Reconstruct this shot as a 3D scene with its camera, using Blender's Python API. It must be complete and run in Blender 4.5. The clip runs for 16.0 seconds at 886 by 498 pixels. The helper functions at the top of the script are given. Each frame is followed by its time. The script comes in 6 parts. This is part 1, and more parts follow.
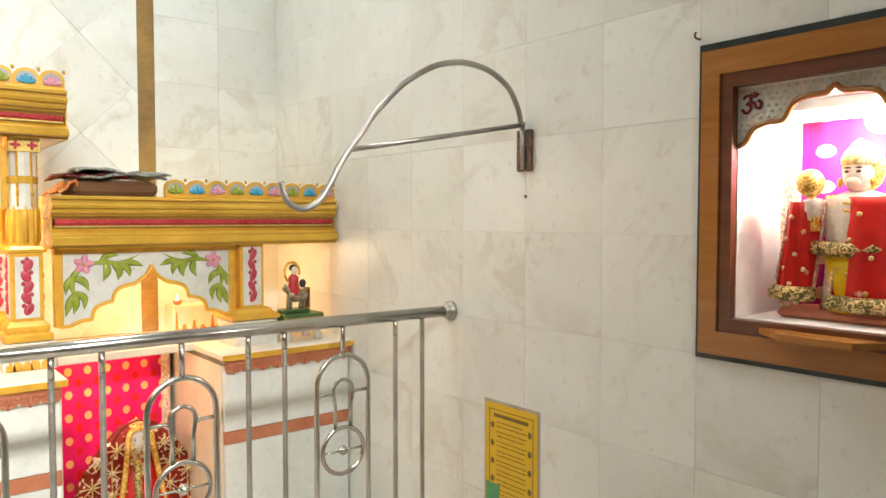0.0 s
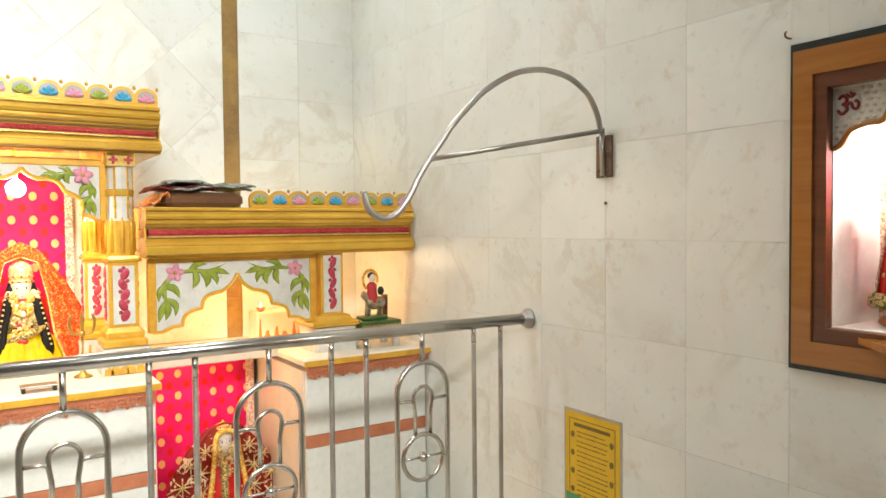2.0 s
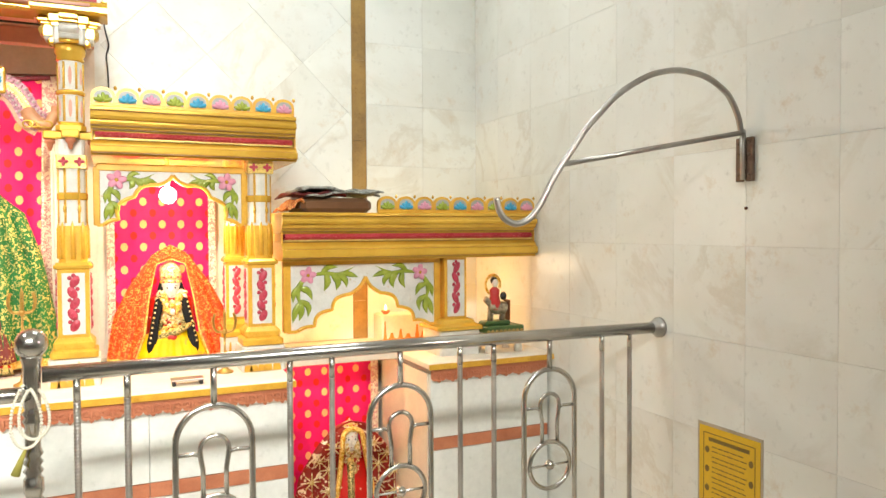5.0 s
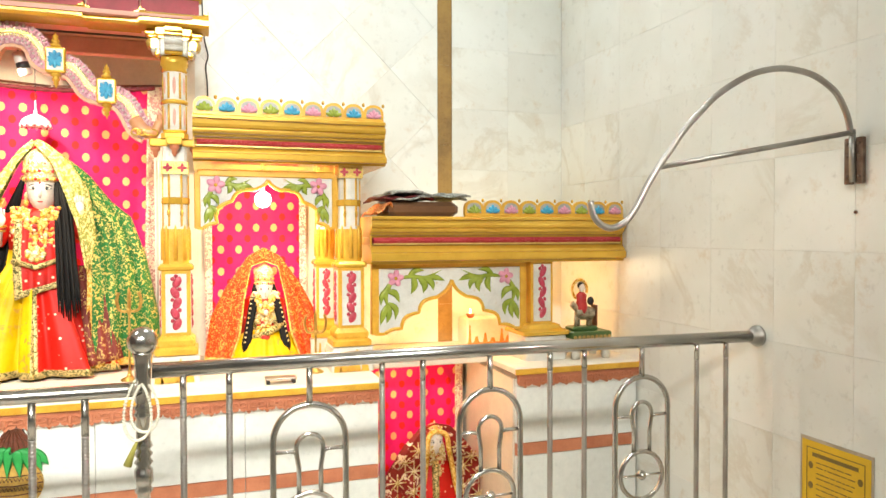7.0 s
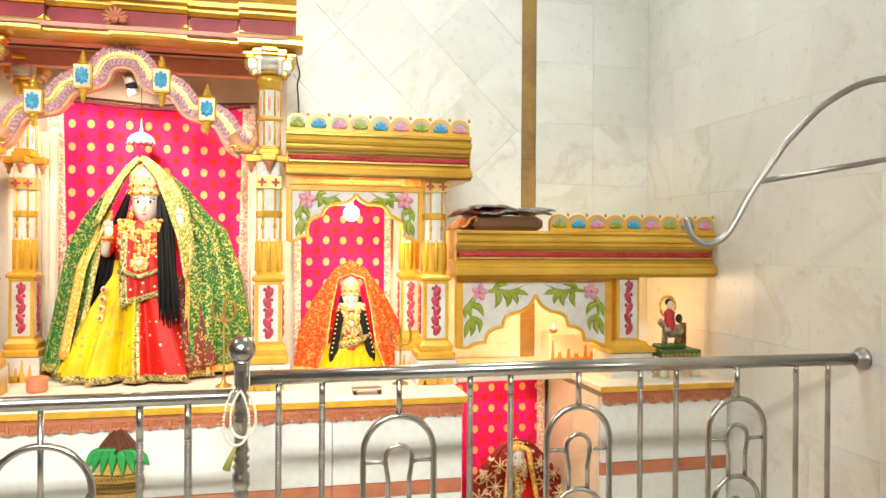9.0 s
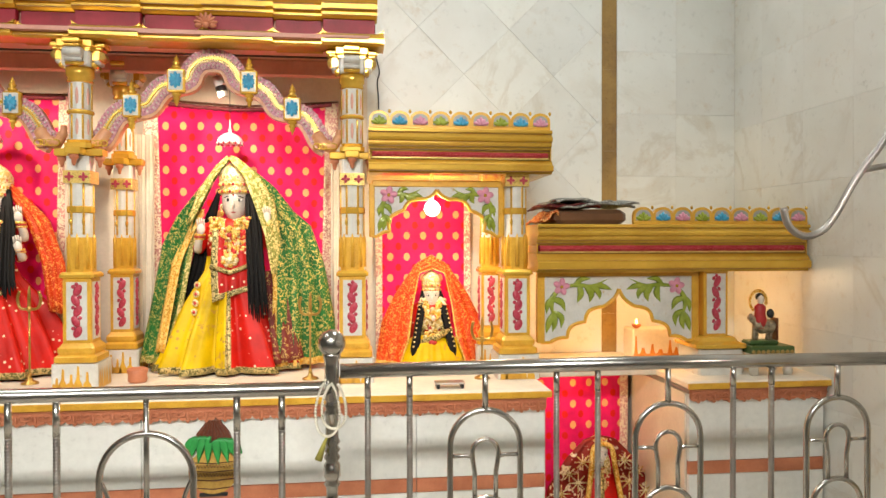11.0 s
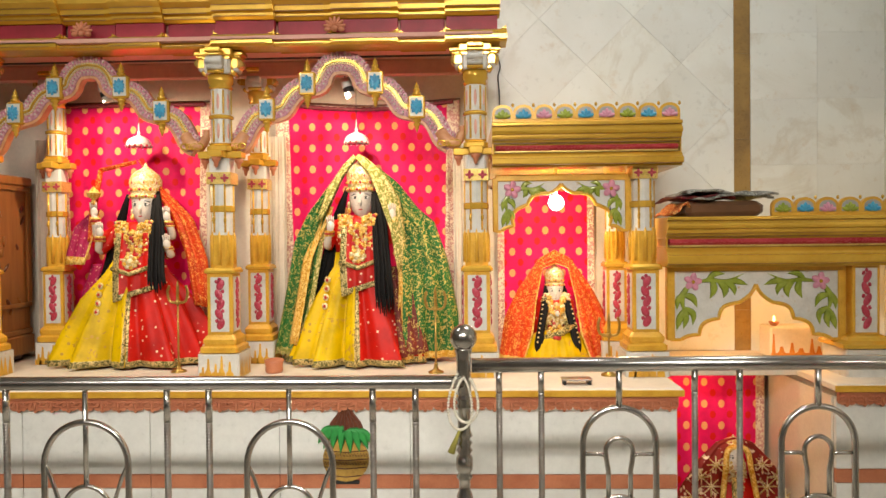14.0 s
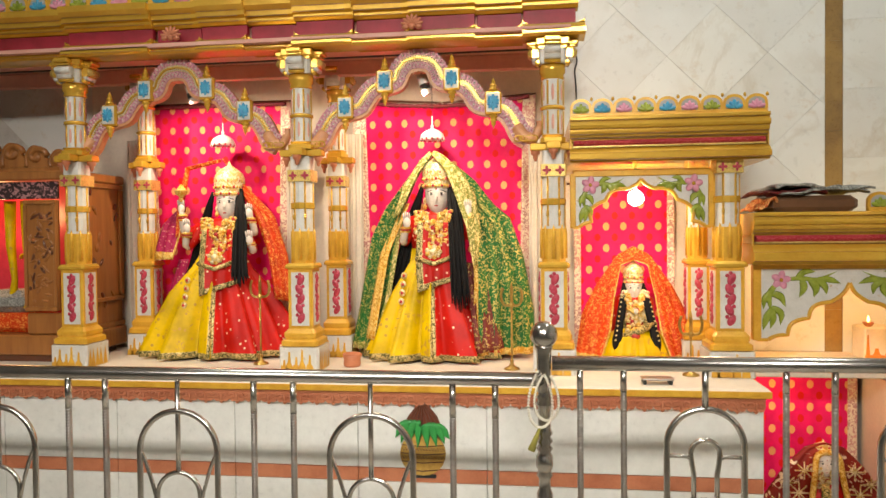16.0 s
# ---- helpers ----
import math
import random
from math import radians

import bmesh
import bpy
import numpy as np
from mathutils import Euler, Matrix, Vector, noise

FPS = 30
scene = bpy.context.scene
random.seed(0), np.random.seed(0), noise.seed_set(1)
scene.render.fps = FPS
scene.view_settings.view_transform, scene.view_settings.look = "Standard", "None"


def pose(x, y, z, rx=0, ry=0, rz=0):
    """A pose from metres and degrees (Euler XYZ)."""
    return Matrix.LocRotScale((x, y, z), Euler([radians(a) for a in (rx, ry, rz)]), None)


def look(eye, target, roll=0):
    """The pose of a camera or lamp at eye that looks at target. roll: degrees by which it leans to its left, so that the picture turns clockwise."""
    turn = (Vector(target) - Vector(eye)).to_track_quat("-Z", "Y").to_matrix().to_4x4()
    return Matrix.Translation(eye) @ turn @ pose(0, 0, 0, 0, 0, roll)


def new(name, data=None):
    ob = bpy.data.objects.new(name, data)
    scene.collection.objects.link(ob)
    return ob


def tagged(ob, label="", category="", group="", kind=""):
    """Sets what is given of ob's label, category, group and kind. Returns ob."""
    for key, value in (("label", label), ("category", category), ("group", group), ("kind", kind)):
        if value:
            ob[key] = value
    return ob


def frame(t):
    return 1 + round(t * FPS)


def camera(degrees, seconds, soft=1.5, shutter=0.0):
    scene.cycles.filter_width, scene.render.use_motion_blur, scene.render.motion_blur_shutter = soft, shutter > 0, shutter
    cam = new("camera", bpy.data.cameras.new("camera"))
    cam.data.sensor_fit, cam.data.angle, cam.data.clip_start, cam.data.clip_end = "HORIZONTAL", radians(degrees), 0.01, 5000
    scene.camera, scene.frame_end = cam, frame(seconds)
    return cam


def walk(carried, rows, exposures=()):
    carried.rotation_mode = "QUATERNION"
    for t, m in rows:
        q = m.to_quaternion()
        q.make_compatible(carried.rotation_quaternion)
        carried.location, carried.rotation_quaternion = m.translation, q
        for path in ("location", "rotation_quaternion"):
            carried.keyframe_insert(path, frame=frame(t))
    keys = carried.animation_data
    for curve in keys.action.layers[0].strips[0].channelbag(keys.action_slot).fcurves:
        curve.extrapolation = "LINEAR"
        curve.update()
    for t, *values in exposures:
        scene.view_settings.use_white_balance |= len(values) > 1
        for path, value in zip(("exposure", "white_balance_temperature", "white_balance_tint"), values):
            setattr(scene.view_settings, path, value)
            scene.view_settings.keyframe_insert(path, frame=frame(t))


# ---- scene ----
cam = camera(63.3, 16.0)
METRES, EYE, TILT, LEAN, TURN = 0.29, 1.27, 0.0, 0.0, -38.9
ROWS = [
    (0.0, 0.0, 0.0, 0.0, 0.0, -2.45, -0.02),
    (0.5, -0.0228, -0.0055, 0.0042, 1.31, -2.18, 0.06),
    (1.0, -0.0441, -0.0103, 0.0151, 2.76, -2.01, 0.24),
    (1.5, -0.0668, -0.0166, 0.0181, 4.14, -1.98, 0.41),
    (2.0, -0.0934, -0.0237, 0.018, 5.56, -1.92, 0.5),
    (2.5, -0.1215, -0.0319, 0.0218, 6.96, -1.77, 0.46),
    (3.0, -0.1538, -0.038, 0.0257, 8.5, -1.59, 0.46),
    (3.5, -0.1845, -0.0441, 0.0314, 10.09, -1.57, 0.5),
    (4.0, -0.2193, -0.0469, 0.0296, 11.57, -1.59, 0.4),
    (6.5, -0.393, -0.0807, 0.033, 18.75, -1.28, 0.26),
    (7.0, -0.425, -0.0929, 0.0352, 20.42, -1.21, 0.12),
    (7.5, -0.4539, -0.1042, 0.032, 21.89, -0.99, -0.3),
    (8.0, -0.488, -0.1268, 0.0386, 23.35, -0.57, -0.57),
    (8.5, -0.5177, -0.149, 0.0391, 24.73, -0.32, -0.58),
    (9.0, -0.5488, -0.172, 0.0445, 26.33, -0.16, -0.38),
    (11.5, -0.6794, -0.2565, 0.0435, 33.52, -0.68, 0.23),
    (12.0, -0.7069, -0.276, 0.0454, 35.05, -0.71, 0.46),
    (12.5, -0.7307, -0.2903, 0.0457, 36.45, -0.79, 0.72),
    (13.0, -0.7572, -0.3047, 0.0455, 38.0, -0.88, 0.63),
    (13.5, -0.7806, -0.3213, 0.0453, 39.36, -0.91, 0.62),
    (14.0, -0.8038, -0.3364, 0.0426, 40.84, -0.93, 0.6),
    (14.5, -0.8266, -0.3528, 0.0439, 42.16, -1.06, 0.46),
    (15.0, -0.8458, -0.3666, 0.0436, 43.57, -1.19, 0.57),
    (15.5, -0.8637, -0.3838, 0.049, 44.87, -1.27, 0.65),
    (16.0, -0.8851, -0.4042, 0.049, 46.29, -1.21, 0.59),
]
walk(cam, [(t, pose(0, 0, EYE, TILT, LEAN, TURN) @ pose(METRES * x, METRES * y, METRES * z, 90 + pitch, roll, yaw)) for t, x, y, z, yaw, pitch, roll in ROWS],
     [(0.0, 0.0, 6500, 5), (4.0, -0.03, 6560, 5), (6.5, 0.1, 6600, 4), (8.0, 0.0, 6640, 4), (9.0, -0.10, 6650, 5), (11.5, -0.68, 6750, 8), (13.0, -0.82, 6950, 9), (14.5, -0.82, 7020, 10), (16.0, -0.75, 7020, 10)])

# ---- world, lamps ----
world = bpy.data.worlds.new("world")
scene.world = world
world.use_nodes = True
world.node_tree.nodes["Background"].inputs[0].default_value = (0.75, 0.85, 1.0, 1)
world.node_tree.nodes["Background"].inputs[1].default_value = 0.15


def area(name, m, size, power, colour, size_y=None, spread=180):
    d = bpy.data.lights.new(name, "AREA")
    d.energy, d.color, d.size = power, colour, size
    if size_y:
        d.shape, d.size_y = "RECTANGLE", size_y
    d.spread = radians(spread)
    ob = new(name, d)
    ob.matrix_world = m
    return ob


def bulb_light(name, p, power, colour, radius=0.03):
    d = bpy.data.lights.new(name, "POINT")
    d.energy, d.color, d.shadow_soft_size = power, colour, radius
    ob = new(name, d)
    ob.location = p
    return ob


def spot(name, eye, target, power, colour, cone, radius=0.03):
    d = bpy.data.lights.new(name, "SPOT")
    d.energy, d.color, d.shadow_soft_size, d.spot_size, d.spot_blend = power, colour, radius, radians(cone), 0.4
    ob = new(name, d)
    ob.matrix_world = look(eye, target)
    return ob


CEIL = 3.4
COOL = (0.92, 0.975, 1.0)
WARM = (1.0, 0.62, 0.26)
# unseen ceiling panels of the hall, ahead of the viewer; the west one is added fill
PANELS = [(-1.7, 1.9), (0.55, 2.45)]
PANEL_POWER = [12, 20]
for (px, py), pw in zip(PANELS, PANEL_POWER):
    area("hall_light", pose(px, py, CEIL - 0.05), 0.5, pw, COOL, 0.5)
# long tube lights hung across the hall, behind the viewer, unseen; the west one is added fill
TUBES = [(-2.2, -1.45, 3.0), (-0.35, -1.45, 3.0)]
for p, pw in zip(TUBES, (18, 42)):
    area("hall_tube", look((p[0], p[1] + 0.03, p[2]), (p[0], 3.0, 0.6)), 1.3, pw, (1.0, 0.98, 0.945), 0.2, 66)
# small spotlights behind the ornamental arches, one a shrine
spot("shrine_light", (-0.735, 2.972, 1.862), (-0.70, 3.30, 1.25), 27, (1.0, 0.83, 0.62), 164, 0.02)
spot("shrine_light", (-1.743, 2.972, 1.845), (-1.66, 3.30, 1.25), 25, (1.0, 0.83, 0.62), 164, 0.02)
bulb_light("shrine_bulb", (0.112, 2.95, 1.416), 10.0, (1.0, 0.87, 0.66), 0.028)
bulb_light("shelf_bulb", (0.86, 3.02, 1.10), 6.5, WARM, 0.02)
bulb_light("shelf_bulb", (1.30, 3.2, 1.10), 1.6, WARM, 0.02)
# added fill to brighten the recess, without a fitting
bulb_light("recess_bulb", (0.74, 3.10, 0.703), 2.6, (1.0, 0.66, 0.32), 0.02)
bulb_light("niche_bulb", (1.84, 0.665, 1.50), 11.0, (1.0, 0.97, 0.92), 0.035)
bulb_light("cabinet_bulb", (-2.75, 3.12, 1.40), 8, WARM, 0.02)


# ---- materials ----
def nodes_of(name):
    m = bpy.data.materials.new(name)
    m.use_nodes = True
    nt = m.node_tree
    return m, nt, nt.nodes["Principled BSDF"]


def ramp(nt, fac, stops):
    r = nt.nodes.new("ShaderNodeValToRGB")
    while len(r.color_ramp.elements) < len(stops):
        r.color_ramp.elements.new(0.5)
    for e, (p, c) in zip(r.color_ramp.elements, stops):
        e.position, e.color = p, (*c, 1)
    nt.links.new(fac, r.inputs[0])
    return r.outputs[0]


def coords(nt, scale=(1, 1, 1), kind="Object"):
    tc = nt.nodes.new("ShaderNodeTexCoord")
    mp = nt.nodes.new("ShaderNodeMapping")
    mp.inputs["Scale"].default_value = scale
    nt.links.new(tc.outputs[kind], mp.inputs[0])
    return mp.outputs[0]


def noise_tex(nt, vec, scale, detail=4, rough=0.6, distort=0.0):
    n = nt.nodes.new("ShaderNodeTexNoise")
    n.inputs["Scale"].default_value, n.inputs["Detail"].default_value = scale, detail
    n.inputs["Roughness"].default_value, n.inputs["Distortion"].default_value = rough, distort
    nt.links.new(vec, n.inputs["Vector"])
    return n.outputs["Fac"]


def bump(nt, bsdf, height, strength, dist=0.002):
    b = nt.nodes.new("ShaderNodeBump")
    b.inputs["Strength"].default_value, b.inputs["Distance"].default_value = strength, dist
    nt.links.new(height, b.inputs["Height"])
    nt.links.new(b.outputs[0], bsdf.inputs["Normal"])


def mix(nt, fac, a, b, mode="MIX"):
    m = nt.nodes.new("ShaderNodeMix")
    m.data_type, m.blend_type = "RGBA", mode
    for sock, v in ((m.inputs[0], fac), (m.inputs[6], a), (m.inputs[7], b)):
        if isinstance(v, (int, float)):
            sock.default_value = v
        elif isinstance(v, tuple):
            sock.default_value = (*v, 1)
        else:
            nt.links.new(v, sock)
    return m.outputs[2]


def math_node(nt, op, a, b=0.0):
    m = nt.nodes.new("ShaderNodeMath")
    m.operation = op
    for sock, v in ((m.inputs[0], a), (m.inputs[1], b)):
        if isinstance(v, (int, float)):
            sock.default_value = v
        else:
            nt.links.new(v, sock)
    return m.outputs[0]


def painted(name, colour, dark=None, rough=0.4, metal=0.0, scale=14, relief=0.25, wear=None):
    """Paint or plaster: two scales of tone, fine relief, and worn spots of another colour."""
    m, nt, b = nodes_of(name)
    v = coords(nt)
    dark = dark or tuple(c * 0.72 for c in colour)
    col = ramp(nt, noise_tex(nt, v, scale, 5), [(0.32, dark), (0.62, colour)])
    fine = noise_tex(nt, v, scale * 12, 3)
    col = mix(nt, 0.10, col, ramp(nt, fine, [(0.35, tuple(c * 0.5 for c in colour)), (0.65, tuple(min(1, c * 1.15) for c in colour))]))
    if wear:
        spots = ramp(nt, noise_tex(nt, v, scale * 2.6, 6, 0.7), [(0.62, (0, 0, 0)), (0.70, (1, 1, 1))])
        col = mix(nt, spots, col, wear)
    nt.links.new(col, b.inputs["Base Color"])
    r = nt.nodes.new("ShaderNodeMapRange")
    r.inputs["To Min"].default_value, r.inputs["To Max"].default_value = max(0.05, rough - 0.1), min(1, rough + 0.12)
    nt.links.new(fine, r.inputs["Value"])
    nt.links.new(r.outputs[0], b.inputs["Roughness"])
    b.inputs["Metallic"].default_value = metal
    bump(nt, b, fine, relief)
    return m


def marble_material(name, base, veins, tint, rough):
    m, nt, b = nodes_of(name)
    tc = nt.nodes.new("ShaderNodeTexCoord")
    info = nt.nodes.new("ShaderNodeObjectInfo")
    shift = nt.nodes.new("ShaderNodeVectorMath")
    shift.operation = "MULTIPLY_ADD"
    nt.links.new(info.outputs["Random"], shift.inputs[0])
    shift.inputs[1].default_value = (37.0, 53.0, 71.0)
    nt.links.new(tc.outputs["Object"], shift.inputs[2])
    v = shift.outputs[0]
    cloud = noise_tex(nt, v, 2.6, 5, 0.55, 0.4)
    vein = noise_tex(nt, v, 1.7, 7, 0.62, 0.9)
    patch = noise_tex(nt, v, 1.9, 2)
    fine = noise_tex(nt, v, 60, 4)
    col = ramp(nt, cloud, [(0.30, tint), (0.66, base)])
    line = ramp(nt, vein, [(0.46, (0, 0, 0)), (0.50, (0.55, 0.55, 0.55)), (0.555, (0, 0, 0))])
    line = mix(nt, 1.0, line, ramp(nt, patch, [(0.48, (0, 0, 0)), (0.62, (1, 1, 1))]), "MULTIPLY")
    col = mix(nt, line, col, veins)
    specks = ramp(nt, noise_tex(nt, v, 26, 5, 0.7), [(0.58, (0, 0, 0)), (0.75, (0.75, 0.75, 0.75))])
    col = mix(nt, specks, col, tuple(c * 0.8 for c in tint))
    rust = ramp(nt, noise_tex(nt, v, 8.5, 6, 0.75), [(0.58, (0, 0, 0)), (0.76, (0.6, 0.6, 0.6))])
    col = mix(nt, rust, col, (0.58, 0.45, 0.30))
    tone = ramp(nt, info.outputs["Random"], [(0.0, (0.935, 0.935, 0.94)), (0.5, (0.97, 0.965, 0.95)), (1.0, (1, 1, 1))])
    col = mix(nt, 1.0, col, tone, "MULTIPLY")
    nt.links.new(col, b.inputs["Base Color"])
    r = nt.nodes.new("ShaderNodeMapRange")
    r.inputs["To Min"].default_value, r.inputs["To Max"].default_value = rough - 0.05, rough + 0.15
    nt.links.new(fine, r.inputs["Value"])
    nt.links.new(r.outputs[0], b.inputs["Roughness"])
    bump(nt, b, cloud, 0.05, 0.004)
    return m


def cloth_material(name, base, dot=None, dot2=None, pitch=(0.085, 0.075), radius=0.2, sheen=0.08, weave=260, tone=0.7):
    """Woven cloth; dot and dot2: colours of two staggered rows of printed dots in its x-z plane."""
    m, nt, b = nodes_of(name)
    v = coords(nt)
    fold = noise_tex(nt, v, 9, 4)
    col = ramp(nt, fold, [(0.3, tuple(c * tone for c in base)), (0.65, base)])
    if dot:
        sep = nt.nodes.new("ShaderNodeSeparateXYZ")
        nt.links.new(v, sep.inputs[0])
        for c, ox, oz in ((dot, 0.0, 0.0), (dot2 or dot, 0.5, 0.5)):
            fx = math_node(nt, "FRACT", math_node(nt, "ADD", math_node(nt, "MULTIPLY", sep.outputs[0], 1 / pitch[0]), ox + 20))
            fz = math_node(nt, "FRACT", math_node(nt, "ADD", math_node(nt, "MULTIPLY", sep.outputs[2], 1 / pitch[1]), oz + 20))
            dx = math_node(nt, "MULTIPLY", math_node(nt, "SUBTRACT", fx, 0.5), pitch[0] / 0.08)
            dz = math_node(nt, "MULTIPLY", math_node(nt, "SUBTRACT", fz, 0.5), pitch[1] / 0.1)
            d = math_node(nt, "SQRT", math_node(nt, "ADD", math_node(nt, "MULTIPLY", dx, dx), math_node(nt, "MULTIPLY", dz, dz)))
            col = mix(nt, math_node(nt, "LESS_THAN", d, radius if c is dot else radius * 0.95), col, c)
    nt.links.new(col, b.inputs["Base Color"])
    b.inputs["Roughness"].default_value = 0.6
    b.inputs["Specular IOR Level"].default_value = 0.2
    b.inputs["Sheen Weight"].default_value = sheen
    bump(nt, b, noise_tex(nt, v, weave, 2), 0.25, 0.001)
    return m


def brocade_material(name, base, motif, scale=26, amount=0.56, metal=0.5):
    """Cloth with a dense woven motif of metal thread and scattered sequins."""
    m, nt, b = nodes_of(name)
    v = coords(nt)
    vo = nt.nodes.new("ShaderNodeTexVoronoi")
    vo.feature, vo.inputs["Scale"].default_value = "F1", scale
    nt.links.new(v, vo.inputs["Vector"])
    curl = noise_tex(nt, v, scale * 1.1, 3, 0.5, 1.5)
    mask = ramp(nt, curl, [(amount - 0.02, (0, 0, 0)), (amount + 0.02, (1, 1, 1))])
    dots = ramp(nt, vo.outputs["Distance"], [(0.14, (1, 1, 1)), (0.2, (0, 0, 0))])
    mask = mix(nt, 1.0, mask, dots, "LIGHTEN")
    col = ramp(nt, noise_tex(nt, v, 8, 4), [(0.3, tuple(c * 0.6 for c in base)), (0.65, base)])
    nt.links.new(mix(nt, mask, col, motif), b.inputs["Base Color"])
    nt.links.new(math_node(nt, "MULTIPLY", mask, metal), b.inputs["Metallic"])
    b.inputs["Roughness"].default_value = 0.5
    b.inputs["Specular IOR Level"].default_value = 0.25
    bump(nt, b, mask, 0.4, 0.001)
    return m


def steel_material(name, rough):
    m, nt, b = nodes_of(name)
    v = coords(nt, (1, 1, 1))
    n = noise_tex(nt, v, 45, 5)
    # rough steel takes a darker base that stands in for brownish reflections
    nt.links.new(ramp(nt, noise_tex(nt, v, 7, 4), [(0.3, (0.42, 0.40, 0.37) if rough < 0.3 else (0.33, 0.30, 0.27)), (0.7, (0.64, 0.63, 0.60) if rough < 0.3 else (0.52, 0.50, 0.47))]), b.inputs["Base Color"])
    b.inputs["Metallic"].default_value = 1.0
    r = nt.nodes.new("ShaderNodeMapRange")
    r.inputs["To Min"].default_value, r.inputs["To Max"].default_value = rough, rough + 0.16
    nt.links.new(n, r.inputs["Value"])
    nt.links.new(r.outputs[0], b.inputs["Roughness"])
    bump(nt, b, n, 0.06, 0.001)
    return m


def wood_material(name, light, dark, rough=0.38, axis=2, fine=1.0):
    m, nt, b = nodes_of(name)
    s = [30 * fine] * 3
    s[axis] = 3 * fine
    v = coords(nt, tuple(s))
    g = noise_tex(nt, v, 1.0, 6, 0.65, 0.6)
    nt.links.new(ramp(nt, g, [(0.3, dark), (0.68, light)]), b.inputs["Base Color"])
    b.inputs["Roughness"].default_value = rough
    b.inputs["Coat Weight"].default_value, b.inputs["Coat Roughness"].default_value = 0.25, 0.2
    bump(nt, b, g, 0.15, 0.001)
    return m


def glow_material(name, colour, power):
    m, nt, b = nodes_of(name)
    b.inputs["Base Color"].default_value = (*colour, 1)
    b.inputs["Emission Color"].default_value = (*colour, 1)
    b.inputs["Emission Strength"].default_value = power
    return m


MARBLE = marble_material("white_marble", (0.82, 0.835, 0.80), (0.60, 0.56, 0.47), (0.745, 0.745, 0.695), 0.28)
GROUT = painted("grout", (0.70, 0.67, 0.61), rough=0.8)
BROWN_STONE = painted("brown_stone_inlay", (0.36, 0.22, 0.07), (0.22, 0.13, 0.05), 0.3, scale=9, relief=0.05)
GOLD = painted("gold_paint", (0.80, 0.49, 0.07), (0.64, 0.36, 0.045), 0.20, 0.42, 5, 0.05)
# dark brown for the shade and grime lines between moulding steps
GROOVE_SHADE = painted("brown_groove_shade", (0.26, 0.12, 0.025), (0.16, 0.07, 0.015), 0.4, 0.0, 30)
YELLOW = painted("ochre_paint", (0.74, 0.42, 0.05), (0.58, 0.29, 0.03), 0.30, 0.1, 16, 0.2)
PALE_GOLD = painted("pale_gold_paint", (0.74, 0.55, 0.17), (0.58, 0.38, 0.09), 0.28, 0.35, 20, 0.3)
RED = painted("crimson_paint", (0.50, 0.035, 0.07), (0.34, 0.02, 0.04), 0.32, 0.0, 15)
VINE = painted("vine_red_paint", (0.52, 0.05, 0.09), (0.36, 0.03, 0.05), 0.35, 0.0, 30)
ORANGE = painted("terracotta_paint", (0.55, 0.20, 0.10), (0.42, 0.13, 0.06), 0.5, 0.0, 12)
SALMON = painted("salmon_paint", (0.68, 0.36, 0.28), (0.60, 0.29, 0.22), 0.6, 0.0, 5)
WHITE = painted("white_paint", (0.68, 0.665, 0.62), (0.54, 0.52, 0.47), 0.4, 0.0, 12, wear=(0.52, 0.38, 0.20))
CREAM = painted("cream_plaster", (0.78, 0.70, 0.58), (0.68, 0.60, 0.49), 0.6, 0.0, 6)
BASE_WHITE = painted("white_marble_slab", (0.78, 0.785, 0.745), (0.72, 0.725, 0.68), 0.3, 0.0, 3, 0.1)
PINK = painted("pink_paint", (0.72, 0.30, 0.42), rough=0.35, scale=30)
GREEN = painted("leaf_green_paint", (0.34, 0.40, 0.055), (0.18, 0.24, 0.02), 0.22, scale=30)
BLUE = painted("sky_blue_paint", (0.05, 0.36, 0.56), (0.03, 0.22, 0.42), 0.3, scale=50)
GREY = painted("grey_paint", (0.40, 0.39, 0.36), rough=0.45)
STEEL = steel_material("stainless_steel", 0.16)
DULL_STEEL = steel_material("browned_steel", 0.34)
CURTAIN = cloth_material("magenta_cloth", (0.86, 0.012, 0.135), (0.82, 0.38, 0.15), (0.72, 0.015, 0.012), (0.076, 0.097), 0.178, sheen=0.0, tone=0.7)
LACE = brocade_material("pink_lace", (0.72, 0.36, 0.30), (0.85, 0.70, 0.50), 60, 0.5, 0.3)
WOOD = wood_material("carved_teak", (0.40, 0.16, 0.04), (0.26, 0.095, 0.025))
TEAK = wood_material("varnished_teak", (0.42, 0.175, 0.04), (0.31, 0.115, 0.025), 0.18, 1)
DARK_WOOD = wood_material("dark_wood", (0.16, 0.05, 0.02), (0.08, 0.025, 0.012), 0.3, 1)
FLOOR = marble_material("floor_marble", (0.62, 0.58, 0.50), (0.40, 0.36, 0.30), (0.52, 0.48, 0.42), 0.25)
PLAIN = painted("ceiling_paint", (0.78, 0.77, 0.74), rough=0.7, scale=3)
# mid grey for the unseen walls, toned for steel reflections and bounce
HALL = painted("unseen_wall_grey", (0.42, 0.41, 0.39), rough=0.7, scale=3)
BULB = glow_material("lit_bulb", (1.0, 0.93, 0.8), 40)
PANEL_GLOW = glow_material("lit_panel", COOL, 6)
BLACK = painted("black_paint", (0.02, 0.02, 0.02), rough=0.4)


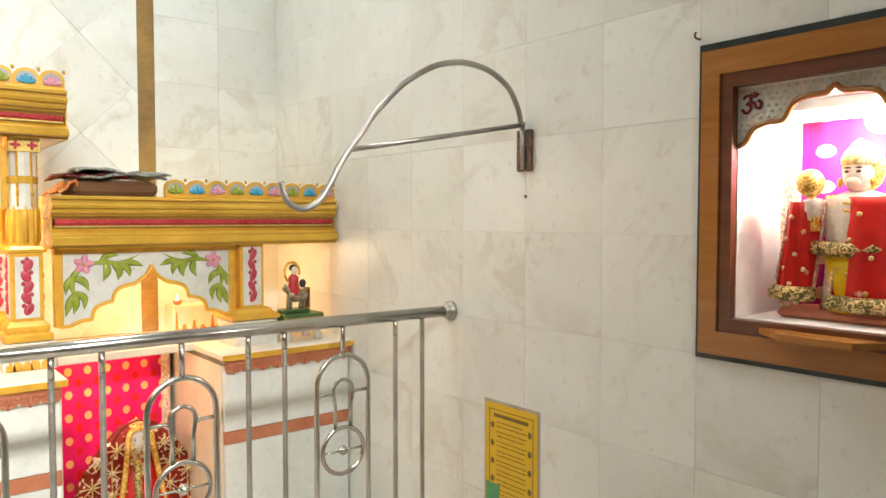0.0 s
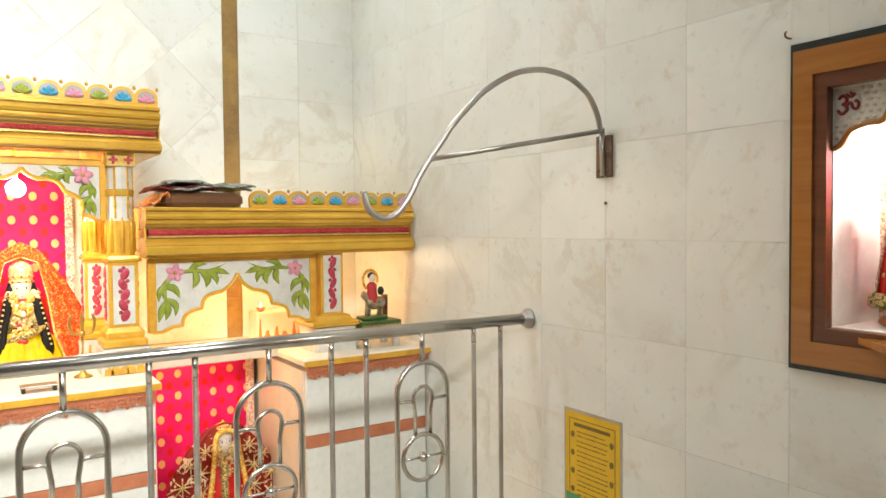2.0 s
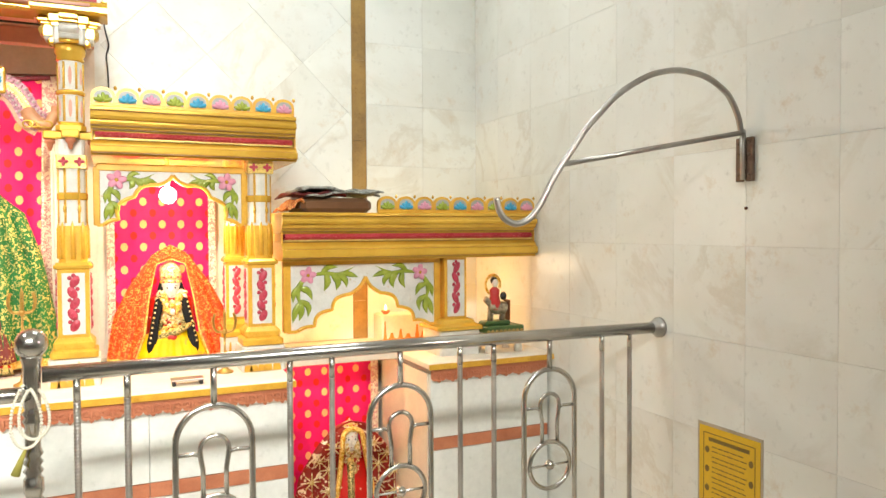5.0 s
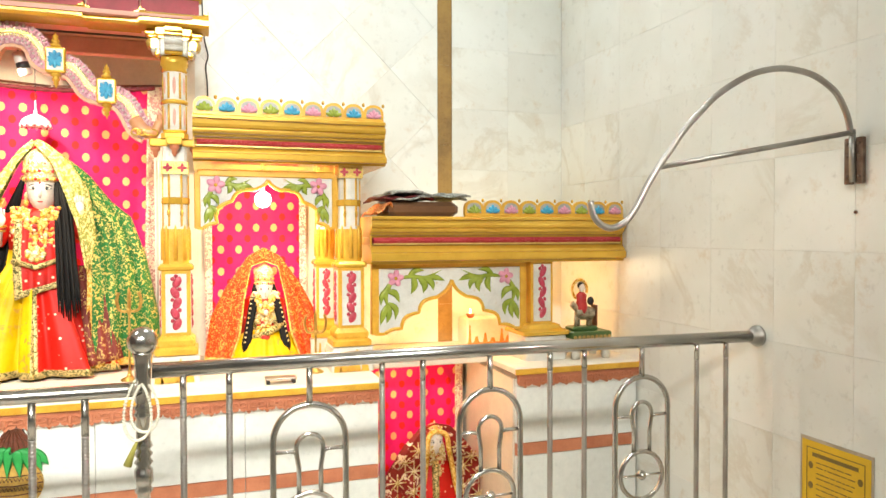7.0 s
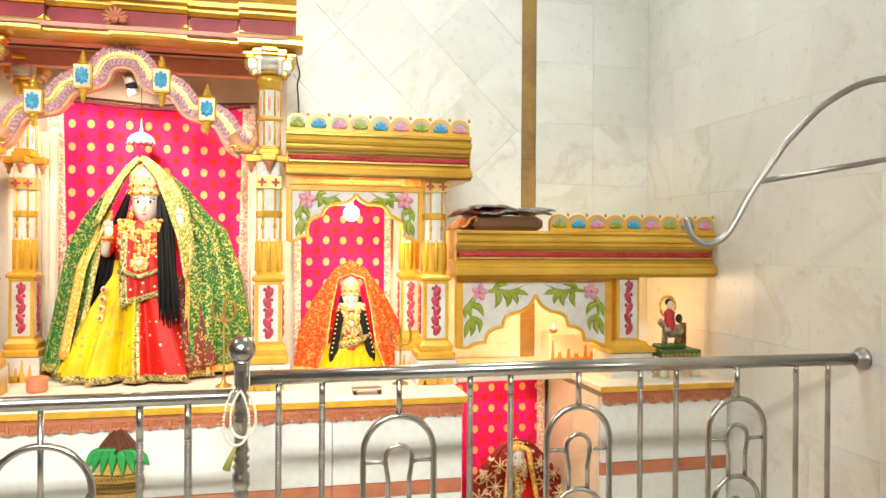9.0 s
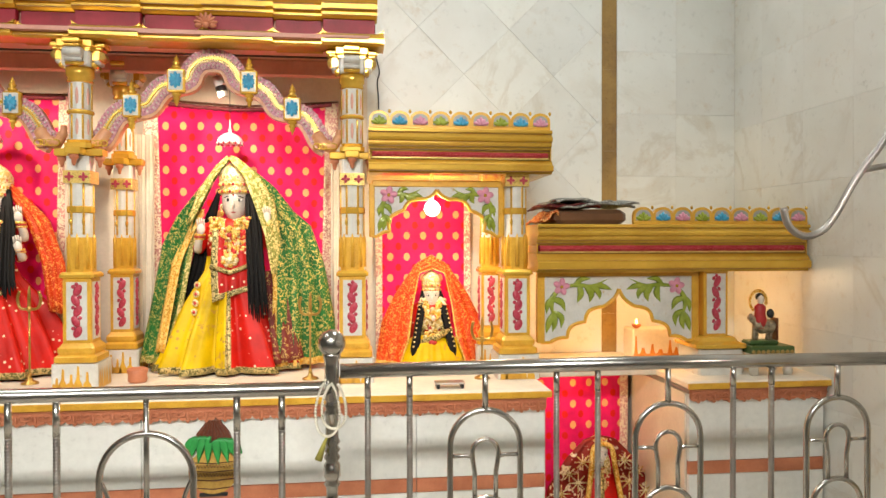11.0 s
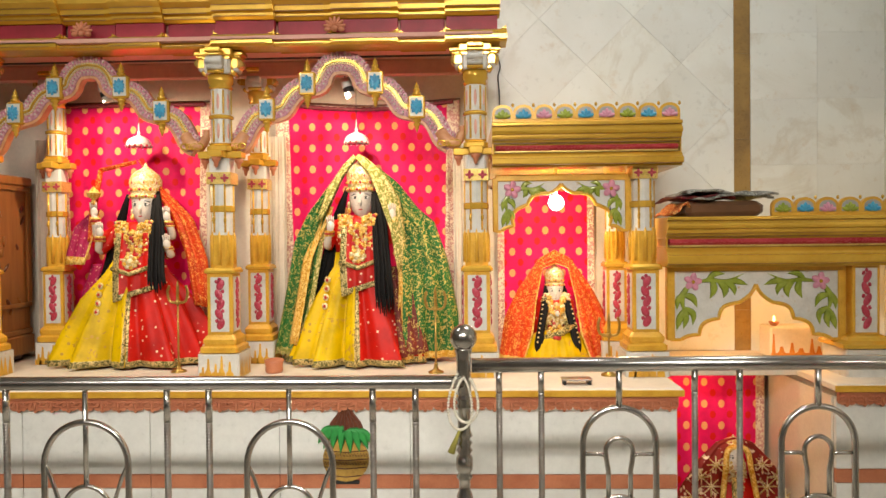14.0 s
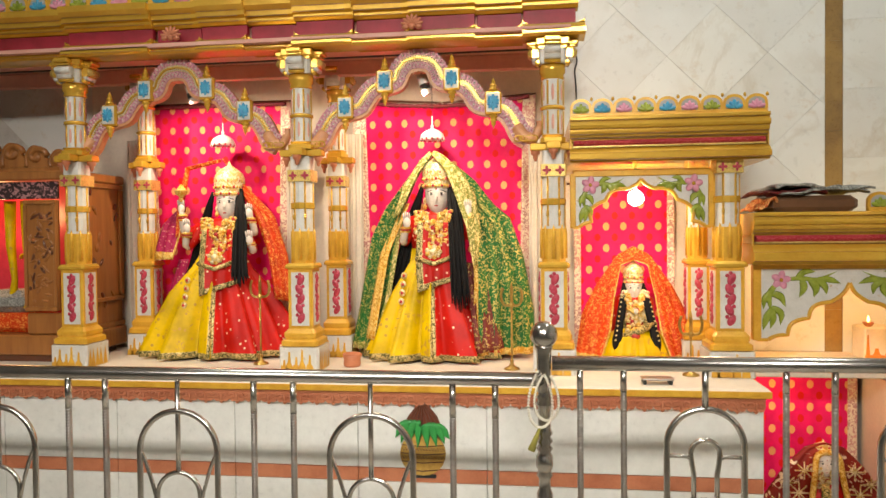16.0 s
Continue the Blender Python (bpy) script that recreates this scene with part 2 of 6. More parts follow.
# ---- mesh building ----
class Builder:
    """Collects shapes, each with a material, into one mesh."""

    def __init__(self):
        self.v, self.f, self.m, self.s, self.mats = [], [], [], [], []

    def slot(self, mat):
        if mat not in self.mats:
            self.mats.append(mat)
        return self.mats.index(mat)

    def add(self, verts, faces, mat, smooth=False):
        k, i = len(self.v), self.slot(mat)
        self.v += [tuple(p) for p in verts]
        for f in faces:
            self.f.append([k + j for j in f])
            self.m.append(i)
            self.s.append(smooth)
        return self

    def box(self, x0, x1, y0, y1, z0, z1, mat, bevel=0.0):
        c = min(bevel, (x1 - x0) / 2.1, (y1 - y0) / 2.1, (z1 - z0) / 2.1)
        if c <= 0:
            vs = [(x, y, z) for z in (z0, z1) for y in (y0, y1) for x in (x0, x1)]
            fs = [(0, 2, 3, 1), (4, 5, 7, 6), (0, 1, 5, 4), (2, 6, 7, 3), (0, 4, 6, 2), (1, 3, 7, 5)]
            return self.add(vs, fs, mat)
        rings = []
        for z, d in ((z0, c), (z0 + c, 0), (z1 - c, 0), (z1, c)):
            a, b, e, g = x0 + d, x1 - d, y0 + d, y1 - d
            rings.append([(a + c, e, z), (b - c, e, z), (b, e + c, z), (b, g - c, z), (b - c, g, z), (a + c, g, z), (a, g - c, z), (a, e + c, z)])
        return self.loft(rings, mat, smooth=False)

    def loft(self, rings, mat, closed=True, caps=True, smooth=True):
        n = len(rings[0])
        vs = [p for r in rings for p in r]
        fs = []
        for i in range(len(rings) - 1):
            for j in range(n if closed else n - 1):
                k = (j + 1) % n
                fs.append((i * n + j, i * n + k, (i + 1) * n + k, (i + 1) * n + j))
        if caps and closed:
            fs.append(tuple(range(n))[::-1])
            fs.append(tuple((len(rings) - 1) * n + j for j in range(n)))
        return self.add(vs, fs, mat, smooth)

    def turned(self, x, y, profile, mat, n=16, rx=1.0, ry=1.0, smooth=True):
        """A turned shape round a vertical axis from (radius, z) pairs."""
        return self.loft([[(x + r * rx * math.cos(2 * math.pi * k / n), y + r * ry * math.sin(2 * math.pi * k / n), z) for k in range(n)] for r, z in profile], mat, smooth=smooth)

    def squared(self, x, y, profile, mat, chamfer=0.2):
        """A stack of chamfered squares from (half width, z) pairs."""
        rings = []
        for r, z in profile:
            c = r * chamfer
            rings.append([(x + a, y + b, z) for a, b in ((-r + c, -r), (r - c, -r), (r, -r + c), (r, r - c), (r - c, r), (-r + c, r), (-r, r - c), (-r, -r + c))])
        return self.loft(rings, mat, smooth=False)

    def ball(self, c, r, mat, n=12, rings=8, m=None):
        rr = r if isinstance(r, (tuple, list)) else (r, r, r)
        out = []
        for i in range(rings + 1):
            a = math.pi * (i / rings - 0.5)
            ca, sa = max(0.02, math.cos(a)), math.sin(a)
            ring = [Vector((rr[0] * ca * math.cos(2 * math.pi * k / n), rr[1] * ca * math.sin(2 * math.pi * k / n), rr[2] * sa)) for k in range(n)]
            out.append([tuple((m @ p if m else p) + Vector(c)) for p in ring])
        return self.loft(out, mat)

    def tube(self, path, r, mat, n=10, closed=False):
        """A round bar along a path; r: one radius or one for each point."""
        pts = [Vector(p) for p in path]
        rad = r if isinstance(r, (list, tuple)) else [r] * len(pts)
        rings, up = [], None
        for i, p in enumerate(pts):
            if closed:
                d = (pts[(i + 1) % len(pts)] - pts[i - 1]).normalized()
            else:
                d = (pts[min(i + 1, len(pts) - 1)] - pts[max(i - 1, 0)]).normalized()
            if up is None:
                up = d.orthogonal().normalized()
            up = (up - d * up.dot(d)).normalized()
            w = d.cross(up)
            rings.append([tuple(p + (up * math.cos(2 * math.pi * k / n) + w * math.sin(2 * math.pi * k / n)) * rad[i]) for k in range(n)])
        if closed:
            rings.append(rings[0])
        return self.loft(rings, mat, caps=not closed)

    def prism_x(self, profile, x0, x1, mat):
        """An outline of (y, z) pairs drawn out along x."""
        return self.loft([[(x0, y, z) for y, z in profile], [(x1, y, z) for y, z in profile]], mat, smooth=False)

    def plate_y(self, outline, y0, y1, mat):
        """An outline of (x, z) pairs drawn out along y; outline convex or nearly so."""
        return self.loft([[(x, y0, z) for x, z in outline], [(x, y1, z) for x, z in outline]], mat, smooth=False)

    def mesh(self, name):
        me = bpy.data.meshes.new(name)
        me.from_pydata(self.v, [], self.f)
        for m in self.mats:
            me.materials.append(m)
        me.polygons.foreach_set("material_index", self.m)
        me.polygons.foreach_set("use_smooth", self.s)
        bm = bmesh.new()
        bm.from_mesh(me)
        bmesh.ops.recalc_face_normals(bm, faces=bm.faces)
        bm.to_mesh(me)
        bm.free()
        me.update()
        return me


def part(name, b, parent, label=""):
    ob = new(name, b.mesh(name))
    if parent:
        ob.parent = parent
    return tagged(ob, label)


def thing(name, label, category, group="", kind="", at=(0, 0, 0)):
    ob = new(name)
    ob.location = at
    return tagged(ob, label, category, group, kind)


def smooth_path(pts, n=6):
    """A Catmull-Rom curve through the points."""
    p = [Vector(q) for q in pts]
    p = [p[0] * 2 - p[1]] + p + [p[-1] * 2 - p[-2]]
    out = []
    for i in range(1, len(p) - 2):
        for k in range(n):
            t = k / n
            out.append(0.5 * ((2 * p[i]) + (p[i + 1] - p[i - 1]) * t + (2 * p[i - 1] - 5 * p[i] + 4 * p[i + 1] - p[i + 2]) * t * t + (3 * p[i] - p[i - 1] - 3 * p[i + 1] + p[i + 2]) * t ** 3))
    out.append(p[-2])
    return out


# ---- setting ----
XR, YB, XL, YF = 1.662, 3.42, -4.3, -2.7
NICHE = (0.472, 0.928, 1.02, 1.592)  # y0, y1, z0, z1

floor = part("floor", Builder().box(XL - 0.2, XR + 0.5, YF - 0.2, YB + 0.2, -0.1, 0.0, FLOOR), None)
tagged(floor, "polished pale marble floor of the temple hall", "floor", kind="structure")
ceiling = part("ceiling", Builder().box(XL - 0.2, XR + 0.5, YF - 0.2, YB + 0.2, CEIL, CEIL + 0.15, PLAIN), None)
tagged(ceiling, "plain white painted ceiling", "ceiling", kind="structure")
wall_north = part("wall_north", Builder().box(XL - 0.2, XR + 0.45, YB + 0.008, YB + 0.2, 0, CEIL, GROUT), None)
tagged(wall_north, "wall faced with pale marble tiles behind the altar", "wall", kind="structure")
b = Builder()
y0, y1, z0, z1 = NICHE
b.box(XR + 0.008, XR + 0.45, YF, y0, 0, CEIL, GROUT).box(XR + 0.008, XR + 0.45, y1, YB, 0, CEIL, GROUT)
b.box(XR + 0.008, XR + 0.45, y0, y1, 0, z0, GROUT).box(XR + 0.008, XR + 0.45, y0, y1, z1, CEIL, GROUT)
b.box(XR + 0.32, XR + 0.45, y0, y1, z0, z1, PLAIN)
wall_east = part("wall_east", b, None)
tagged(wall_east, "wall of square white marble tiles with a framed niche", "wall", kind="structure")
# west and south walls are unseen, added to close the room
wall_west = part("wall_west", Builder().box(XL - 0.2, XL, YF, YB, 0, CEIL, HALL), None)
tagged(wall_west, "unseen plain grey wall added to close the hall", "wall", kind="structure")
wall_south = part("wall_south", Builder().box(XL - 0.2, XR + 0.45, YF - 0.2, YF, 0, CEIL, HALL), None)
tagged(wall_south, "unseen plain grey wall added behind the viewer", "wall", kind="structure")
for px, py in PANELS:
    cl = thing("ceiling_light", "unseen square white ceiling light panel, switched on", "ceiling light", "hall ceiling lights", at=(px, py, CEIL))
    part("frame", Builder().box(-0.3, 0.3, -0.3, 0.3, -0.03, 0.0, PLAIN, 0.005), cl)
    part("diffuser", Builder().box(-0.27, 0.27, -0.27, 0.27, -0.035, -0.0305, PANEL_GLOW), cl)
for p in TUBES:
    tl = thing("tube_light", "unseen long white tube light hung from the ceiling", "tube light", "hall tube lights", at=p)
    part("batten", Builder().box(-0.75, 0.75, -0.035, 0.015, -0.02, 0.04, PLAIN, 0.005), tl)
    part("tube", Builder().tube([(-0.7, 0.018, -0.012), (0.7, 0.018, -0.012)], 0.013, PANEL_GLOW, 10), tl)
    for sx in (-0.6, 0.6):
        part("hanger", Builder().tube([(sx, -0.01, 0.04), (sx, -0.01, CEIL - p[2])], 0.004, PLAIN, 6), tl)


# ---- altar base, canopy ----
TOP = 0.742  # platform


def frieze(parent, x0, x1, y, z0, z1):
    """Carved terracotta-coloured border: a moulded band, scrolls, and a small scalloped lower edge."""
    h = z1 - z0
    b = Builder().box(x0, x1, y, y + 0.02, z0 + h * 0.30, z1, ORANGE, 0.003)
    b.box(x0, x1, y - 0.006, y + 0.003, z1 - h * 0.16, z1 - 0.001, ORANGE, 0.002)
    n = max(4, round((x1 - x0) / 0.062))
    w = (x1 - x0) / n / 2
    for i in range(n):
        c = x0 + (x1 - x0) * (i + 0.5) / n
        out = [(c - w, z0 + h * 0.34), (c - w * 0.86, z0 + h * 0.16), (c - w * 0.5, z0 + h * 0.08), (c - w * 0.3, z0 + h * 0.16), (c - w * 0.15, z0 + h * 0.02), (c, z0 - h * 0.04), (c + w * 0.15, z0 + h * 0.02), (c + w * 0.3, z0 + h * 0.16), (c + w * 0.5, z0 + h * 0.08), (c + w * 0.86, z0 + h * 0.16), (c + w, z0 + h * 0.34)]
        b.loft([[(u, y + 0.003, v), (u, y + 0.003, z0 + h * 0.4), (u, y + 0.017, z0 + h * 0.4), (u, y + 0.017, v)] for u, v in out], ORANGE, smooth=False)
        for s in (-1, 1):
            curl = [(c + s * (w * 0.50 + (0.0125 - 0.0014 * k) * math.cos(0.8 * k)), y - 0.002, z0 + h * 0.50 + (0.0135 - 0.0015 * k) * math.sin(0.8 * k)) for k in range(8)]
            b.tube(curl, [0.0042 - 0.0003 * k for k in range(8)], ORANGE, 5)
        b.ball((c, y - 0.001, z0 + h * 0.42), (0.006, 0.005, 0.014), ORANGE, 6, 5)
    return part("frieze", b, parent, "carved terracotta-red scroll border")


def altar_base(label, x0, x1, front, stripes):
    base = thing("altar", label, "altar")
    n = max(1, round((x1 - x0) / 0.46))
    core = Builder().box(x0 + 0.004, x1 - 0.004, front + 0.012, YB, 0, TOP - 0.04, GREY)
    part("core", core, base)
    w = (x1 - x0) / n
    for i in range(n):
        for a, c, m in ((0.425, TOP - 0.055, BASE_WHITE), (0.373, 0.423, ORANGE), (0.0, 0.371, BASE_WHITE)):
            part("slab", Builder().box(x0 + i * w + 0.001, x0 + (i + 1) * w - 0.001, front, front + 0.02, a, c, m, 0.002), base)
    part("side_slab", Builder().box(x1 - 0.002, x1 + 0.006, front + 0.022, YB - 0.01, 0, TOP - 0.055, CREAM), base)
    if stripes:
        part("side_slab", Builder().box(x0 - 0.006, x0 + 0.002, front + 0.022, YB - 0.01, 0, TOP - 0.055, CREAM), base)
    frieze(base, x0, x1, front - 0.022, TOP - 0.085, TOP - 0.03)
    part("ledge", Builder().box(x0 - 0.02, x1 + 0.015, front - 0.035, YB - 0.005, TOP - 0.03, TOP, CREAM, 0.006), base, "cream stone top with a yellow edge")
    part("edge_strip", Builder().box(x0 - 0.02, x1 + 0.016, front - 0.039, front - 0.034, TOP - 0.029, TOP - 0.006, YELLOW, 0.001), base)
    return base


altar_base("long white altar base with terracotta stripe and carved frieze", -4.28, 0.5, 2.655, False)
altar_base("short white altar base beside the marble wall", 1.09, 1.655, 2.72, True)

# big canopy over the two tall shrines
BOARD_RED = painted("dark_crimson_paint", (0.38, 0.018, 0.04), (0.24, 0.01, 0.02), 0.5, 0.0, 9)
canopy = thing("altar_canopy", "gold and crimson stepped wooden canopy over the tall shrines", "canopy")
part("soffit", Builder().box(-4.28, -0.14, 2.80, YB - 0.002, 2.045, 2.06, SALMON), canopy, "salmon-pink painted underside")
part("lintel", Builder().box(-4.28, -0.17, 3.14, 3.18, 1.98, 2.044, SALMON, 0.004), canopy)
EDGES = [-4.28, -3.75, -3.2, -2.62, -2.2, -1.82, -1.62, -1.42, -1.22, -0.98, -0.76, -0.5, -0.32, -0.085]
for i in range(len(EDGES) - 1):
    a, c = EDGES[i], EDGES[i + 1]
    d = (0.0, 0.022, 0.008, 0.03)[i % 4]
    yb = 2.80 + d
    prof = [(yb + 0.12, 2.025), (yb + 0.012, 2.025), (yb, 2.032), (yb, 2.05), (yb + 0.012, 2.056), (yb + 0.028, 2.074), (yb + 0.05, 2.082), (yb + 0.12, 2.082)]
    part("lower_moulding", Builder().prism_x(prof, a, c, GOLD), canopy)
    part("red_board", Builder().box(a + 0.004, c - 0.004 - (0.03 if i == len(EDGES) - 2 else 0), yb + 0.055, yb + 0.08, 2.082, 2.135, BOARD_RED, 0.002), canopy)
    prof = [(yb + 0.1, 2.135), (yb + 0.045, 2.135), (yb + 0.03, 2.146), (yb + 0.03, 2.156), (yb + 0.012, 2.165), (yb + 0.012, 2.182), (yb - 0.01, 2.20), (yb - 0.01, 2.225), (yb + 0.1, 2.225)]
    part("upper_moulding", Builder().prism_x(prof, a, c - (0.025 if i == len(EDGES) - 2 else 0), GOLD), canopy)
    # thin dark strips stand in for shade and grime under each step
    for zz, yy in ((2.0335, yb - 0.001), (2.054, yb + 0.006), (2.0725, yb + 0.025), (2.146, yb + 0.0285), (2.1625, yb + 0.010), (2.184, yb + 0.008)):
        part("groove", Builder().box(a + 0.002, c - 0.028, yy, yy + 0.008, zz - 0.0012, zz + 0.0012, GROOVE_SHADE), canopy)
    for e, s in ((a + 0.001, 1), (c - 0.001, -1)):
        part("corner_horn", Builder().plate_y([(e, 2.078), (e + s * 0.02, 2.078), (e + s * 0.008, 2.083), (e, 2.091)], yb + 0.03, yb + 0.05, GOLD), canopy)
part("core", Builder().box(-4.28, -0.145, 2.90, YB - 0.003, 2.083, 2.224, SALMON), canopy)
for x in (-0.74, -1.72):
    b = Builder()
    for k in range(7):
        t = radians(-78 + 26 * k)
        b.ball((x + 0.026 * math.sin(t), 2.803, 2.086 + 0.024 * math.cos(t)), (0.007, 0.008, 0.019), ORANGE, 8, 6, Matrix.Rotation(t, 4, "Y"))
    for sx in (-1, 1):
        b.ball((x + sx * 0.026, 2.801, 2.078), (0.014, 0.010, 0.009), ORANGE, 8, 6)
    b.ball((x, 2.80, 2.080), (0.013, 0.012, 0.012), ORANGE, 8, 6)
    part("shell_ornament", b, canopy, "pinkish carved shell")


def petal(b, c, ang, length, width, y, thick, mat):
    """A flat carved petal or leaf in the x-z plane."""
    m = Matrix.Rotation(ang, 4, "Y")
    mid = Vector((c[0], y, c[1])) + m @ Vector((0, 0, length / 2))
    b.ball(mid, (width / 2, thick, length / 2), mat, 8, 6, m)


CREST_COLOURS = [(GREEN, "green"), (BLUE, "blue"), (PINK, "pink")]


def crest(parent, x0, x1, n, y, z0, z1, start=0):
    w = (x1 - x0) / n
    for i in range(n):
        c = x0 + (i + 0.5) * w
        mat, word = CREST_COLOURS[(i + start) % 3]
        h = z1 - z0
        out = [(c - w / 2, z0)] + [(c - w / 2 * math.cos(a), z0 + h * 0.45 + h * 0.5 * math.sin(a)) for a in [math.pi * k / 12 for k in range(13)]] + [(c + w / 2, z0)]
        tile = part("crest_tile", Builder().plate_y(out, y, y + 0.016, YELLOW).ball((c + w / 2, y + 0.008, z0 + h * 0.93), (0.006, 0.007, 0.008), GOLD, 6, 5), parent)
        inner = [(c - w * 0.37, z0 + h * 0.12)] + [(c - w * 0.37 * math.cos(a), z0 + h * 0.42 + h * 0.36 * math.sin(a)) for a in [math.pi * k / 10 for k in range(11)]] + [(c + w * 0.37, z0 + h * 0.12)]
        f = Builder().plate_y(inner, y - 0.0015, y + 0.001, GREY)
        for k in range(5):
            petal(f, (c, z0 + h * 0.16), radians(-72 + 36 * k), h * (0.5 if k % 2 == 0 else 0.44), w * 0.2, y - 0.003, 0.005, mat)
        part("flower", f, tile, f"{word} lotus on grey ground")


FILLET_RED = painted("faded_crimson_paint", (0.55, 0.07, 0.09), (0.40, 0.035, 0.05), 0.25, 0.0, 12)


def cornice(name, label, x0, x1, y, levels, crest_span, back):
    """A gold cornice: lower moulding, red fillet, upper moulding and a crest. levels: z0, z1 (fillet), z2, z3."""
    c = thing(name, label, "cornice")
    a, d, e, g = levels
    h = d - a
    low = [(back, a), (y + 0.022, a), (y + 0.022, a + h * 0.14), (y + 0.004, a + h * 0.16), (y, a + h * 0.24), (y, a + h * 0.50), (y + 0.006, a + h * 0.56), (y + 0.014, a + h * 0.57), (y + 0.014, a + h * 0.64), (y + 0.018, a + h * 0.72), (y + 0.034, a + h * 0.9), (y + 0.038, d - 0.003), (back, d - 0.003)]
    part("lower_moulding", Builder().prism_x(low, x0, x1, GOLD), c)
    part("fillet", Builder().box(x0 + 0.012, x1 - 0.012, y + 0.026, back - 0.01, d - 0.003, d + 0.003, PALE_GOLD), c)
    part("red_fillet", Builder().prism_x([(back - 0.01, d + 0.003), (y + 0.034, d + 0.003), (y + 0.022, (d + e) / 2), (y + 0.034, e), (back - 0.01, e)], x0 + 0.014, x1 - 0.014, FILLET_RED), c, "crimson band")
    h = g - e
    up = [(back, e), (y + 0.042, e), (y + 0.040, e + h * 0.10), (y + 0.026, e + h * 0.13), (y + 0.024, e + h * 0.24), (y + 0.014, e + h * 0.26), (y + 0.010, e + h * 0.36), (y + 0.010, e + h * 0.44), (y - 0.002, e + h * 0.48), (y - 0.004, e + h * 0.60), (y - 0.002, e + h * 0.70), (y + 0.010, e + h * 0.72), (y + 0.012, e + h * 0.82), (y + 0.002, e + h * 0.85), (y + 0.002, e + h * 0.96), (y + 0.006, g), (back, g)]
    part("upper_moulding", Builder().prism_x(up, x0, x1 - 0.004, GOLD), c)
    k = d - a
    # dark strips draw the shaded, grimy creases of the mouldings
    for zz, yy in ((a + k * 0.145, y + 0.0035), (a + k * 0.565, y + 0.0125), (d - 0.006, y + 0.034), (e + h * 0.10, y + 0.030), (e + h * 0.245, y + 0.0165), (e + h * 0.455, y + 0.007), (e + h * 0.705, y + 0.007), (e + h * 0.835, y + 0.0065)):
        part("groove", Builder().box(x0 + 0.001, x1 - 0.005, yy, yy + 0.01, zz - 0.0013, zz + 0.0013, GROOVE_SHADE), c)
    for sx in (x0 + 0.001, x1 - 0.006):
        part("end_cap", Builder().box(sx, sx + 0.005, y + 0.030, back - 0.012, a + 0.004, g - 0.004, YELLOW), c)
    xs0, xs1, n, zt, st = crest_span
    part("crest_rail", Builder().box(xs0, xs1, y + 0.02, y + 0.04, g, g + 0.012, YELLOW, 0.002), c)
    crest(c, xs0, xs1, n, y + 0.024, g + 0.008, zt, st)
    return c


crest(canopy, -3.28, -0.19, 34, 2.845, 2.2255, 2.305)
cornice("small_shrine_cornice", "gold cornice with red fillet and painted lotus crest", -0.145, 0.573, 2.80, (1.546, 1.606, 1.63, 1.716), (-0.143, 0.566, 9, 1.788, 0), YB - 0.01)
cornice("shelf_cornice", "long gold shelf cornice with a half crest of lotuses", 0.512, 1.655, 2.80, (1.160, 1.240, 1.266, 1.350), (0.906, 1.652, 9, 1.423, 0), YB - 0.012)


# ---- pillars ----
def vine(b, x, y, z0, z1, w, mat):
    """Carved climbing scroll on a panel that faces the viewer."""
    n = 5
    h = (z1 - z0) * 0.92 / n
    for k in range(n):
        s = 1 if k % 2 == 0 else -1
        c = z0 + (z1 - z0) * 0.04 + h * (k + 0.5)
        m = Matrix.Rotation(s * 0.45, 4, "Y")
        b.ball((x + s * w * 0.10, y, c), (w * 0.40, 0.0045, h * 0.60), mat, 10, 7, m)
        b.ball((x - s * w * 0.34, y, c + h * 0.34), (w * 0.20, 0.004, h * 0.2), mat, 8, 6, m)
        ring = [(x + s * w * 0.14 + w * 0.2 * math.cos(t), y - 0.0045, c - h * 0.05 + h * 0.24 * math.sin(t)) for t in [s * (0.4 + 4.6 * j / 11) for j in range(12)]]
        b.tube(ring, 0.0016, mat, 5)
    petal(b, (x, z1 - (z1 - z0) * 0.06), 0, (z1 - z0) * 0.07, w * 0.4, y, 0.004, mat)


